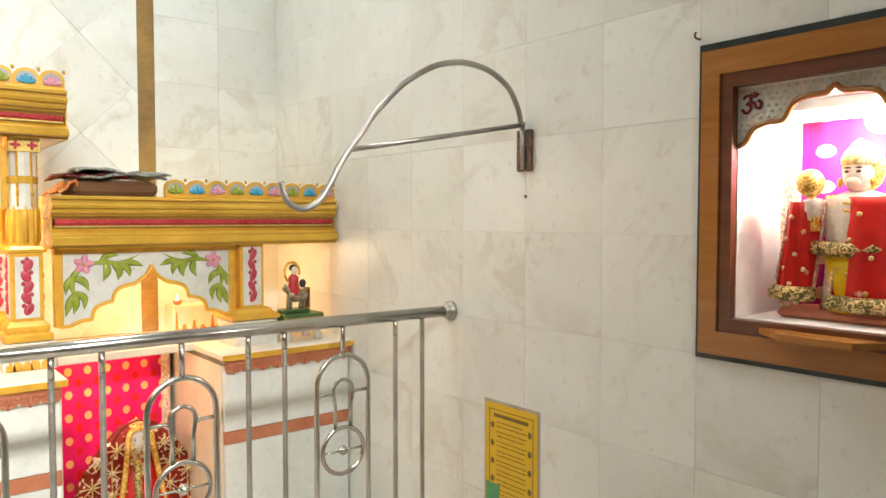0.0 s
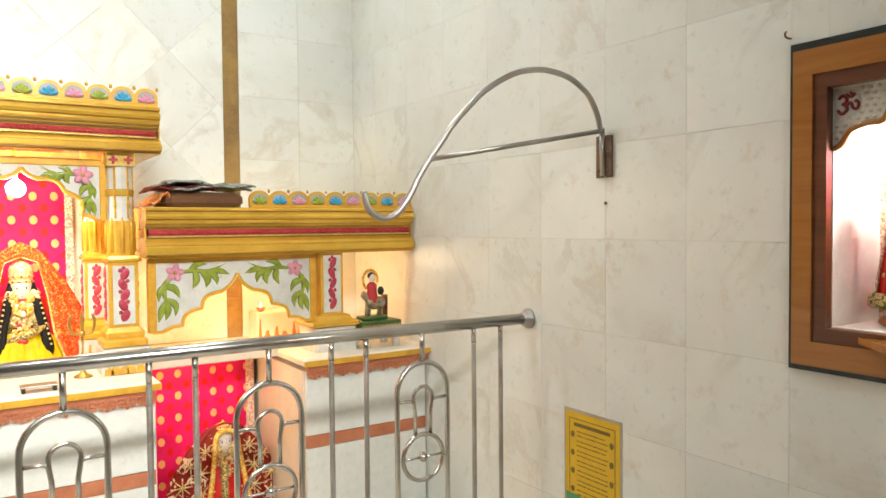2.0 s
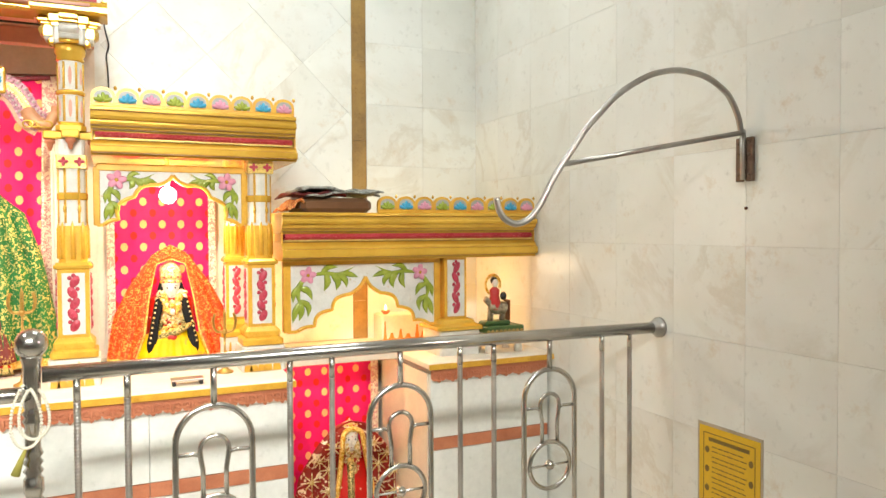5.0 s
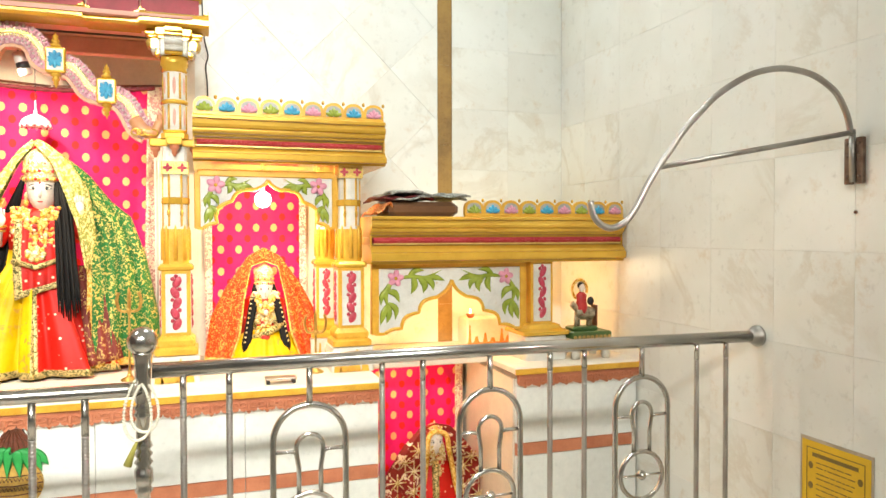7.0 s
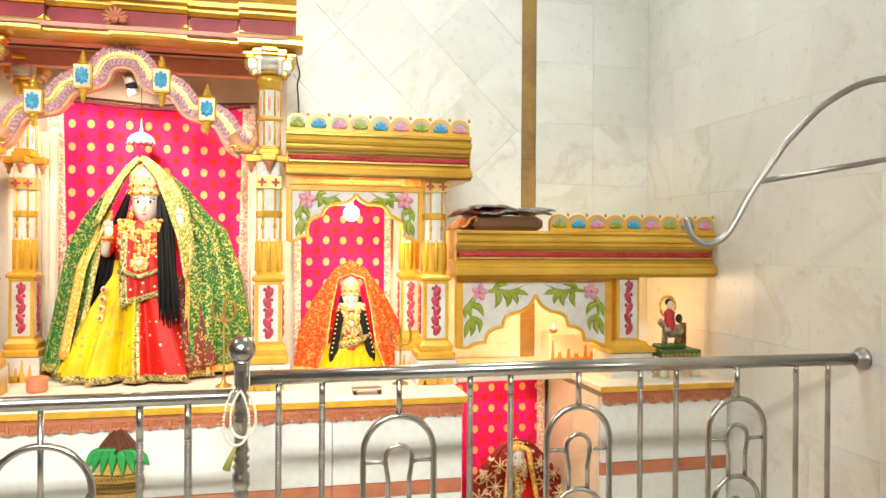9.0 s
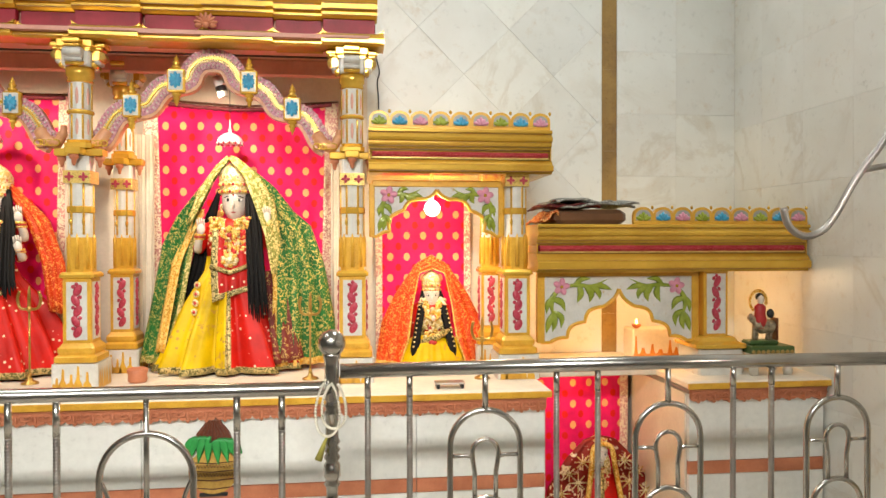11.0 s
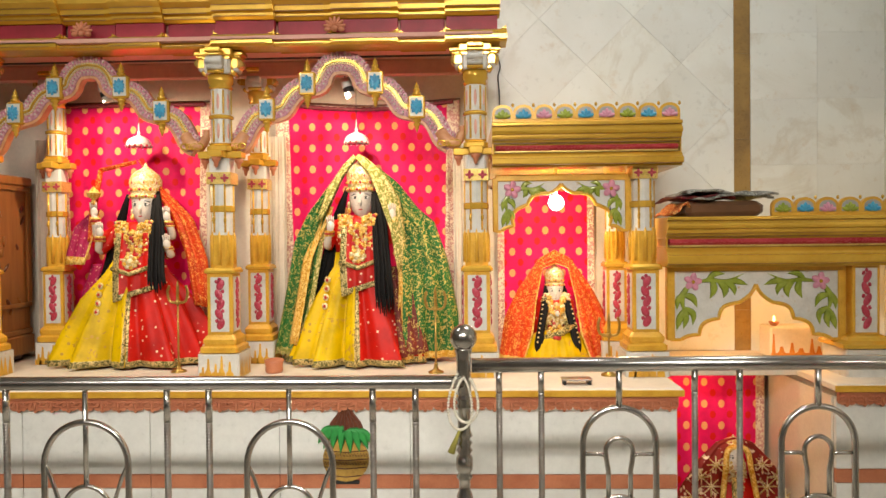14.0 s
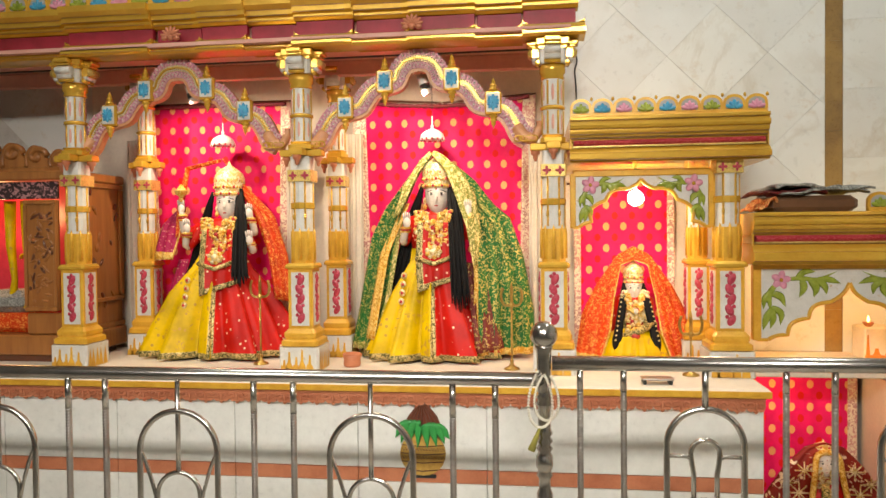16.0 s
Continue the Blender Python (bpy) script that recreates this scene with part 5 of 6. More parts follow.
def standing(label, x, y, face, spread, veils, hair_right, arms, turn=0.02):
    b = Builder()
    hem, waist = TOP + 0.012, face - 0.27
    rl, rr = spread
    rings = lambda rx: [(hem, rx, 0.20, 0), (hem + 0.026, rx * 0.985, 0.197, 0), (hem + 0.14, rx * 0.84, 0.172, 0), (hem + 0.28, rx * 0.62, 0.135, 0), (waist - 0.03, rx * 0.36, 0.092, 0), (waist + 0.03, 0.095, 0.072, 0)]
    half_skirt(b, x, y, rings(rl), radians(86), radians(274), YELLOW_SILK, 15, 0.17, 96, 96)
    half_skirt(b, x, y, rings(rr), radians(-88), radians(88), RED_SILK, 11, 0.13, 84, 0)
    # bodice, hip cloth with its trim, sash
    b.loft([[(x + rx * math.cos(2 * math.pi * k / 20), y + ry * math.sin(2 * math.pi * k / 20), z) for k in range(20)] for z, rx, ry in ((waist - 0.02, 0.092, 0.075), (waist + 0.06, 0.10, 0.078), (waist + 0.13, 0.118, 0.08), (face - 0.10, 0.10, 0.06), (face - 0.08, 0.04, 0.035))], RED_SILK)
    veil(b, x, y - 0.066, [(0.085, face - 0.13), (0.115, face - 0.27), (0.12, face - 0.37)], [(-0.055, face - 0.13), (-0.062, face - 0.28), (-0.05, face - 0.425)], RED_SILK, (0.085, 0.06), 3, 0.006, 24, 18, TRIM, 0.16, 2)
    for j in range(4):
        b.ball((x - 0.112 - 0.003 * j, y - 0.128 - 0.006 * j, waist - 0.085 - 0.036 * j), (0.013, 0.006, 0.015), CROWN, 10, 6)
        b.ball((x - 0.112 - 0.003 * j, y - 0.135 - 0.006 * j, waist - 0.085 - 0.036 * j), (0.006, 0.004, 0.007), LIP, 8, 6)
    b.tube([(x - 0.06, y - 0.135, waist - 0.01), (x + 0.02, y - 0.145, waist - 0.035), (x + 0.10, y - 0.12, waist - 0.005)], 0.010, TRIM, 8)
    garland(b, x + turn * 0.5, y - 0.092, face - 0.115, face - 0.238, 0.108, GARLAND, 4)
    garland(b, x + turn * 0.5, y - 0.108, face - 0.12, face - 0.165, 0.055, GARLAND, 1)
    for j in range(9):
        a = 2 * math.pi * j / 9
        b.ball((x + 0.015 + 0.026 * math.cos(a), y - 0.122, face - 0.255 + 0.022 * math.sin(a)), (0.012, 0.007, 0.011), GARLAND if j % 2 else CROWN, 8, 5)
    b.ball((x + 0.015, y - 0.126, face - 0.255), (0.018, 0.008, 0.016), CROWN, 10, 6)
    head(b, x + turn, y, face - 0.018, 1.08, 0.125, 1.16)
    for j in range(10):
        dx, wob = 0.050 + 0.0052 * j, 0.006 * math.sin(2.4 * j)
        b.tube(smooth_path([(x + turn + 0.048 + 0.0015 * j, y - 0.012, face + 0.05), (x + turn + dx + 0.008, y - 0.075 + wob, face - 0.10), (x + turn + dx + 0.022 + 0.001 * j, y - 0.135 + wob, face - 0.28), (x + turn + dx + 0.028 + 0.003 * j, y - 0.165 + wob, hair_right + 0.008 * abs(4.5 - j) + wob)], 5), [0.0085] * 10 + [0.008, 0.008, 0.007, 0.006, 0.004, 0.002], HAIR, 6)
        b.tube(smooth_path([(x - 0.045, y, face + 0.04), (x - 0.076 - 0.0045 * j, y + 0.01 + wob, face - 0.12), (x - 0.10 - 0.007 * j, y + wob, face - 0.30), (x - 0.135 - 0.010 * j, y - 0.01, face - 0.46)], 5), 0.0085, HAIR, 6)
    for sh, el, pa in arms:
        hand(b, (x + sh[0], y + sh[1], sh[2]), (x + el[0], y + el[1], el[2]), (x + pa[0], y + pa[1], pa[2]), 0.9)
    if turn > 0.03:
        b.turned(x - 0.172, y - 0.055, [(0.006, 1.44), (0.010, 1.452), (0.007, 1.462), (0.024, 1.474), (0.028, 1.488), (0.033, 1.492), (0.020, 1.496), (0.012, 1.508), (0.002, 1.520)], GARLAND, 12)
    for v in veils:
        veil(b, x, y, *v)
    return tagged(part("statue", b, None), label, "statue")


standing("white-faced goddess statue in yellow and red silk, green veil", -0.72, 3.20, 1.463, (0.285, 0.30), [
    ([(-0.01, 1.64), (-0.06, 1.60), (-0.22, 1.39), (-0.28, 1.27), (-0.33, 1.0), (-0.375, 0.785)], [(0.0, 1.625), (-0.058, 1.545), (-0.12, 1.41), (-0.145, 1.26), (-0.19, 1.0), (-0.265, 0.775)], GREEN_VEIL, (0.06, 0.02), 4, 0.014, 30, 22, CREAM_GOLD, 0.12, 1),
    ([(0.01, 1.642), (0.05, 1.625), (0.18, 1.52), (0.265, 1.41), (0.335, 1.35), (0.39, 1.19), (0.435, 0.95), (0.44, 0.765)], [(0.0, 1.625), (0.062, 1.555), (0.11, 1.43), (0.17, 1.27), (0.185, 1.10), (0.18, 0.90), (0.19, 0.77)], GREEN_VEIL, (0.13, 0.02), 4, 0.016, 34, 24, GARLAND, 0.09, 1),
    ([(0.012, 1.646), (0.045, 1.63), (0.13, 1.555), (0.19, 1.45), (0.215, 1.30), (0.20, 1.15)], [(0.0, 1.63), (0.062, 1.56), (0.105, 1.45), (0.155, 1.31), (0.185, 1.15)], CREAM_GOLD, (0.15, 0.10), 3, 0.006, 20, 12, None),
    ([(-0.012, 1.646), (-0.058, 1.602), (-0.13, 1.49), (-0.165, 1.38)], [(0.0, 1.63), (-0.058, 1.55), (-0.11, 1.435), (-0.145, 1.36)], CREAM_GOLD, (0.085, 0.05), 2, 0.005, 16, 10, None),
    ([(0.17, 1.16), (0.25, 1.05), (0.31, 0.80)], [(0.15, 1.16), (0.16, 1.0), (0.195, 0.78)], MAROON, (0.155, 0.10), 3, 0.008, 18, 14, None),
    ([(-0.13, 1.42), (-0.235, 1.20), (-0.30, 0.83)], [(-0.10, 1.42), (-0.19, 1.20), (-0.25, 0.83)], GARLAND, (0.10, 0.05), 2, 0.005, 18, 8, None),
], 0.955, [((-0.09, 0, 1.35), (-0.125, -0.05, 1.25), (-0.10, -0.11, 1.335)), ((0.09, 0, 1.36), (0.175, -0.05, 1.27), (0.16, -0.09, 1.385))])

standing("white-faced goddess statue in yellow and red silk, orange veil", -1.692, 3.20, 1.445, (0.365, 0.33), [
    ([(0.0, 1.635), (-0.16, 1.60), (-0.20, 1.44), (-0.21, 1.28)], [(0.0, 1.62), (-0.15, 1.585), (-0.175, 1.44), (-0.18, 1.28)], ORANGE_VEIL, (0.03, 0.05), 2, 0.004, 22, 8, None),
    ([(0.0, 1.64), (0.10, 1.52), (0.24, 1.38), (0.30, 1.20), (0.325, 0.98)], [(0.02, 1.62), (0.075, 1.50), (0.16, 1.38), (0.22, 1.20), (0.25, 1.0)], ORANGE_VEIL, (0.03, 0.0), 3, 0.012, 22, 12, None),
    ([(-0.20, 1.42), (-0.29, 1.34), (-0.32, 1.24), (-0.33, 1.18)], [(-0.16, 1.42), (-0.18, 1.34), (-0.20, 1.25), (-0.22, 1.18)], MAGENTA, (0.06, 0.02), 3, 0.010, 16, 12, GARLAND),
    ([(-0.22, 1.18), (-0.27, 1.05), (-0.29, 0.95)], [(-0.17, 1.18), (-0.2, 1.05), (-0.22, 0.95)], MAGENTA, (0.0, -0.02), 3, 0.008, 10, 8, None),
], 1.06, [((-0.09, 0, 1.33), (-0.15, -0.05, 1.24), (-0.13, -0.09, 1.32)), ((-0.09, 0.02, 1.33), (-0.17, -0.02, 1.30), (-0.175, -0.05, 1.41)),
          ((0.09, 0, 1.33), (0.155, -0.02, 1.30), (0.15, -0.06, 1.385)), ((0.09, 0, 1.32), (0.16, -0.05, 1.22), (0.165, -0.10, 1.265))], 0.032)

# small seated statue in the bulb-lit shrine
b = Builder()
x, y, f = 0.132, 3.20, 1.042
half_skirt(b, x, y - 0.02, [(TOP + 0.012, 0.155, 0.14, 0), (TOP + 0.05, 0.15, 0.135, 0), (TOP + 0.10, 0.12, 0.11, 0), (TOP + 0.14, 0.07, 0.07, 0)], radians(170), radians(370), YELLOW_SILK, 26, 0.05)
b.loft([[(x + rx * math.cos(2 * math.pi * k / 18), y + ry * math.sin(2 * math.pi * k / 18), z) for k in range(18)] for z, rx, ry in ((TOP + 0.10, 0.10, 0.075), (TOP + 0.18, 0.09, 0.065), (TOP + 0.26, 0.085, 0.055), (TOP + 0.29, 0.04, 0.03))], RED_SILK)
garland(b, x, y - 0.062, f - 0.04, f - 0.135, 0.072, CROWN, 3)
garland(b, x, y - 0.085, f - 0.05, f - 0.09, 0.045, GARLAND, 1)
for j in range(10):
    a = 2 * math.pi * j / 10
    b.ball((x + 0.034 * math.cos(a), y - 0.088, f - 0.165 + 0.024 * math.sin(a)), (0.011, 0.008, 0.010), CROWN if j % 2 else GARLAND, 8, 5)
b.ball((x, y - 0.092, f - 0.165), (0.020, 0.010, 0.015), GARLAND, 10, 6)
b.ball((x, y - 0.10, f - 0.085), (0.010, 0.006, 0.012), WHITE, 8, 6)
b.ball((x - 0.004, y - 0.12, TOP + 0.115), (0.018, 0.008, 0.012), LIP, 10, 6)
b.tube([(x - 0.08, y - 0.08, TOP + 0.10), (x, y - 0.115, TOP + 0.13), (x + 0.08, y - 0.08, TOP + 0.165)], 0.014, TRIM, 8)
head(b, x, y - 0.015, f, 0.70, 0.082, 1.1)
for s in (-1, 1):
    for j in range(3):
        d = 0.040 + 0.008 * j
        b.tube(smooth_path([(x + s * 0.03, y, f + 0.045), (x + s * d, y - 0.06, f - 0.05), (x + s * (d + 0.022), y - 0.095, f - 0.16), (x + s * (d + 0.034), y - 0.12, f - 0.27 + 0.012 * j)], 5), [0.009] * 11 + [0.010, 0.013, 0.013, 0.010, 0.003], HAIR, 6)
    for j in range(11):
        b.ball((x + s * (0.052 + 0.0035 * j), y - 0.075 - 0.006 * j, f - 0.01 - 0.019 * j), 0.0042, CROWN, 6, 4)
    veil(b, x, y, [(0.0, 1.225), (s * 0.065, 1.19), (s * 0.157, 1.06), (s * 0.217, 0.94), (s * 0.245, 0.757)], [(0.0, 1.165), (s * 0.055, 1.145), (s * 0.082, 1.01), (s * 0.10, 0.87), (s * 0.14, 0.757)], ORANGE_VEIL, (0.11, 0.05), 3, 0.012, 26, 16, GARLAND, 0.06, 1)
    b.ball((x + s * 0.055, y - 0.06, f - 0.14), (0.022, 0.016, 0.05), TRIM, 10, 8)
tagged(part("statue", b, None), "small seated goddess statue under an orange brocade veil", "statue")

# low statue in the recess, under a patterned red veil
STAR = brocade_material("starred_red_veil", (0.30, 0.02, 0.012), (0.85, 0.70, 0.50), 22, 0.60, 0.5)
b = Builder()
x, y, f = 0.875, 3.14, 0.338
head(b, x, y, f, 0.72, 0.05)
b.loft([[(x + rx * math.cos(2 * math.pi * k / 18), y + ry * math.sin(2 * math.pi * k / 18), z) for k in range(18)] for z, rx, ry in ((0.0, 0.15, 0.12), (0.10, 0.13, 0.11), (0.19, 0.09, 0.07), (0.26, 0.075, 0.05), (0.29, 0.03, 0.03))], RED_SILK)
garland(b, x, y - 0.05, f - 0.045, f - 0.13, 0.045, CROWN, 2)
b.tube([(x - 0.02, y - 0.075, f - 0.06), (x - 0.025, y - 0.10, f - 0.18), (x - 0.03, y - 0.12, 0.02)], 0.016, TRIM, 8)
for s in (-1, 1):
    veil(b, x, y, [(0.0, 0.425), (s * 0.07, 0.41), (s * 0.155, 0.325), (s * 0.235, 0.20), (s * 0.27, 0.003)], [(0.0, 0.395), (s * 0.04, 0.375), (s * 0.052, 0.30), (s * 0.07, 0.18), (s * 0.10, 0.003)], STAR, (0.07, 0.02), 2, 0.01, 22, 12, None)
    b.tube(smooth_path([(x, y - 0.035, 0.397), (x + s * 0.04, y - 0.045, 0.378), (x + s * 0.053, y - 0.055, 0.30), (x + s * 0.072, y - 0.07, 0.18), (x + s * 0.10, y - 0.075, 0.01)], 5), 0.012, GARLAND, 6)
    for cx, cz, r in ((0.095, 0.325, 0.036), (0.155, 0.275, 0.032), (0.115, 0.235, 0.042), (0.19, 0.19, 0.040), (0.115, 0.145, 0.04), (0.19, 0.10, 0.042), (0.235, 0.05, 0.035)):
        for k in range(4):
            a = math.pi * k / 4
            b.tube([(x + s * cx - r * math.cos(a), y - 0.062, cz - r * math.sin(a)), (x + s * cx + r * math.cos(a), y - 0.062, cz + r * math.sin(a))], 0.003, CROWN, 5)
tagged(part("statue", b, None), "small seated statue under a starred red veil", "statue")

# little rider figure on its stool
b = Builder()
OLD_BRONZE = painted("old_bronze", (0.46, 0.38, 0.26), (0.14, 0.10, 0.07), 0.4, 0.4, 60)
BRONZE_GOLD = painted("tarnished_gold", (0.42, 0.27, 0.08), rough=0.35, metal=0.4, scale=50)
RG = painted("rider_green", (0.06, 0.12, 0.03), rough=0.4)
b.box(1.39, 1.515, 2.80, 2.87, 0.895, 0.909, RG, 0.004)
b.tube(smooth_path([(1.405, 2.835, 0.99), (1.425, 2.835, 0.975), (1.45, 2.835, 0.955), (1.49, 2.835, 0.955), (1.505, 2.835, 0.95)], 4), [0.013] * 6 + [0.024] * 11, OLD_BRONZE, 8)
for lx in (1.425, 1.44, 1.485, 1.50):
    b.tube([(lx, 2.835, 0.95), (lx - 0.003, 2.835, 0.907)], 0.007, OLD_BRONZE, 6)
b.loft([[(1.452 + r * math.cos(2 * math.pi * k / 12), 2.835 + r * 0.8 * math.sin(2 * math.pi * k / 12), z) for k in range(12)] for r, z in ((0.03, 0.95), (0.027, 0.98), (0.022, 1.0), (0.024, 1.022), (0.010, 1.033))], LIP)
b.ball((1.452, 2.832, 1.047), (0.014, 0.014, 0.017), SKIN, 10, 8)
b.ball((1.452, 2.84, 1.055), (0.017, 0.016, 0.014), BLACK, 10, 8)
b.tube([(1.452 + 0.036 * math.cos(a), 2.85, 1.04 + 0.036 * math.sin(a)) for a in [radians(-20 + 260 * k / 14) for k in range(15)]], 0.006, GARLAND, 6)
b.ball((1.488, 2.82, 1.0), (0.016, 0.012, 0.016), BLACK, 10, 8)
b.box(1.512, 1.518, 2.81, 2.86, 0.909, 0.985, DARK_WOOD, 0.001)
b.v = [(p[0], p[1], 0.8605 + (p[2] - 0.895) * 1.2) for p in b.v]
tagged(part("figurine", b, None), "small painted rider figurine on a green base", "figurine")
stool = thing("low_stool", "small dark stool with a scalloped cloth top", "stool", at=(1.462, 2.84, 0))
part("top", Builder().box(-0.085, 0.10, -0.075, 0.075, 0.828, 0.860, RG, 0.004), stool, "dark green painted top")
edge = Builder()
for k in range(9):
    edge.ball((-0.078 + 0.0205 * k, -0.0765, 0.838), (0.009, 0.003, 0.008), BRONZE_GOLD, 8, 5)
part("scalloped_edge", edge, stool, "gold scalloped edge")
for sx in (-0.065, 0.08):
    for sy in (-0.055, 0.055):
        part("leg", Builder().turned(sx, sy, [(0.016, TOP), (0.02, TOP + 0.02), (0.012, TOP + 0.045), (0.018, TOP + 0.066), (0.014, 0.828)], SILVER, 10), stool)

# bundle of folded cloth on the cornice
bd = thing("cloth_bundle", "brown cushion with a folded checked cloth on the cornice", "bundle")
SACK = cloth_material("brown_sack", (0.16, 0.075, 0.035), sheen=0.2)
CHECK = brocade_material("checked_grey_cloth", (0.46, 0.46, 0.42), (0.14, 0.14, 0.13), 110, 0.5, 0.0)
part("cushion", Builder().box(0.60, 0.895, 2.86, 3.15, 1.351, 1.412, SACK, 0.018), bd)


def limp(x0, x1, y0, y1, z, mat, seed, lift):
    rng = random.Random(seed)
    a, c = rng.uniform(0, 6), rng.uniform(0, 6)
    rings = []
    for i in range(15):
        u = i / 14
        row = []
        for j in range(9):
            v = j / 8
            row.append((x0 + (x1 - x0) * u, y0 + (y1 - y0) * v, z + lift * (u - 0.5) - 0.012 * abs(2 * u - 1) ** 3 + 0.007 * math.sin(6 * u + a) + 0.006 * math.sin(8 * v + c + 7 * u) + 0.003 * math.sin(23 * u + 4 * v)))
        rings.append(row + [(p[0], p[1], p[2] + 0.008) for p in row[::-1]])
    return Builder().loft(rings, mat)


part("red_cloth", limp(0.555, 0.78, 2.845, 3.16, 1.426, brocade_material("dark_red_cloth", (0.12, 0.012, 0.012), (0.45, 0.22, 0.1), 60, 0.7, 0.2), 3, 0.004), bd, "dark red cloth with tinsel")
part("folded_cloth", limp(0.62, 0.92, 2.837, 3.16, 1.430, CHECK, 12, 0.004), bd, "grey checked folded cloth")
part("checked_cloth", limp(0.60, 0.935, 2.83, 3.16, 1.440, CHECK, 8, -0.006), bd, "grey checked folded cloth")
part("tinsel", limp(0.535, 0.61, 2.85, 3.1, 1.382, brocade_material("orange_tinsel", (0.60, 0.10, 0.02), (0.85, 0.5, 0.2), 70, 0.5, 0.4), 9, 0.03), bd, "orange tinsel border")


# ---- tridents, pot relief, small things ----
BRASS = painted("brass", (0.55, 0.36, 0.10), (0.38, 0.22, 0.05), 0.3, 0.8, 20)
for x, y, h, m in ((-1.43, 2.97, 0.375, BRASS), (-0.373, 2.93, 0.345, BRASS), (0.30, 2.86, 0.245, BRASS)):
    t = thing("trident", "thin brass trident standing on the altar", "trident", "brass tridents", at=(x, y, TOP))
    part("foot", Builder().turned(0, 0, [(0.032, 0), (0.03, 0.006), (0.012, 0.014), (0.006, 0.03), (0.009, 0.036), (0.004, 0.042)], m, 14), t)
    part("shaft", Builder().tube([(0, 0, 0.04), (0, 0, h - 0.1)], 0.004, m, 8), t)
    k = 0.9
    part("fork", Builder().tube([(0, 0, h - 0.1), (0, 0, h - 0.02), (0, 0, h)], [0.007, 0.006, 0.001], m, 8).tube(smooth_path([(-0.038 * k, 0, h - 0.02), (-0.046 * k, 0, h - 0.05), (-0.035 * k, 0, h - 0.085), (0, 0, h - 0.09), (0.035 * k, 0, h - 0.085), (0.046 * k, 0, h - 0.05), (0.038 * k, 0, h - 0.02)], 5), 0.0055, m, 8).ball((0, 0, h - 0.088), 0.011, m, 10, 8), t)

pot = thing("pot_relief", "painted relief of a gold pot with leaves and coconut", "wall relief")
yk, xk = 2.6535, -0.69
STRAW = painted("straw_gold", (0.58, 0.36, 0.08), (0.44, 0.25, 0.05), 0.45, scale=60)
prof = [(0.084 * math.cos(t), 0.482 + 0.080 * math.sin(t)) for t in [2 * math.pi * k / 24 for k in range(24)]]
q = Builder().plate_y([(xk + a, z) for a, z in prof], yk - 0.010, yk + 0.004, STRAW)
for z, w in ((0.425, 0.056), (0.455, 0.078), (0.485, 0.083), (0.515, 0.077)):
    q.tube([(xk - w, yk - 0.011, z), (xk, yk - 0.012, z - 0.006), (xk + w, yk - 0.011, z)], 0.002, DARK_WOOD, 5)
for z, w in ((0.470, 0.080), (0.500, 0.080)):
    for k in range(15):
        u = -w + 2 * w * (k + 0.5) / 15
        q.tube([(xk + u - 0.005, yk - 0.0105, z - 0.007), (xk + u, yk - 0.0115, z + 0.006), (xk + u + 0.005, yk - 0.0105, z - 0.007)], 0.0014, DARK_WOOD, 4)
part("pot", q, pot)
part("foot", Builder().box(xk - 0.048, xk + 0.048, yk - 0.008, yk + 0.003, 0.392, 0.404, BLACK, 0.002), pot)
COCO = painted("coconut_brown", (0.18, 0.045, 0.02), (0.09, 0.02, 0.01), 0.7, scale=70)
q = Builder().plate_y([(xk + a, z) for a, z in ((-0.060, 0.572), (0.060, 0.572), (0.064, 0.592), (0.054, 0.618), (0.030, 0.648), (0.016, 0.678), (-0.016, 0.678), (-0.030, 0.648), (-0.054, 0.618), (-0.064, 0.592))], yk - 0.014, yk + 0.003, COCO)
coco = part("coconut", q, pot, "brown tufted coconut")
fib = Builder()
for k in range(7):
    u = -0.045 + 0.015 * k
    fib.tube([(xk + u * 1.25, yk - 0.0145, 0.582), (xk + u, yk - 0.016, 0.615), (xk + u * 0.35, yk - 0.0145, 0.655), (xk + u * 0.22, yk - 0.0145, 0.674)], 0.0022, DARK_WOOD, 5)
tagged(part("husk_fibres", fib, coco), kind="stuff")
LEAF = painted("bright_leaf_green", (0.03, 0.33, 0.07), (0.02, 0.24, 0.05), 0.4, scale=40)
for k, (u, v) in enumerate(((-0.100, 0.540), (0.100, 0.540), (-0.080, 0.522), (0.082, 0.522), (-0.050, 0.512), (0.052, 0.512), (-0.017, 0.507), (0.019, 0.507))):
    q = Builder()
    blade(q, [(xk + u * 0.25, 0.592), (xk + u * 0.72, 0.585 - 0.012 * (k % 2)), (xk + u, v)], 0.018, yk - 0.012 - 0.0012 * k, LEAF, 0.006)
    part("leaf", q, pot)

beads = thing("bead_necklace", "string of white beads hanging on the railing post", "necklace")
PEARL = painted("pearl", (0.74, 0.70, 0.58), rough=0.25)
q = Builder()
for cx, rx, z0, z1, yy in ((-0.266, 0.030, 0.925, 0.782, 1.93), (-0.250, 0.030, 0.92, 0.800, 1.934)):
    for k in range(52):
        a = 2 * math.pi * k / 52
        zz = (z0 + z1) / 2 + (z0 - z1) / 2 * math.cos(a)
        q.ball((cx + rx * (1.0 + 0.25 * math.cos(a) * -1) * math.sin(a), yy + (0.02 if math.cos(a) > 0.93 else 0), zz), 0.0042, PEARL, 6, 5)
tagged(part("bead_string", q, beads), kind="stuff")
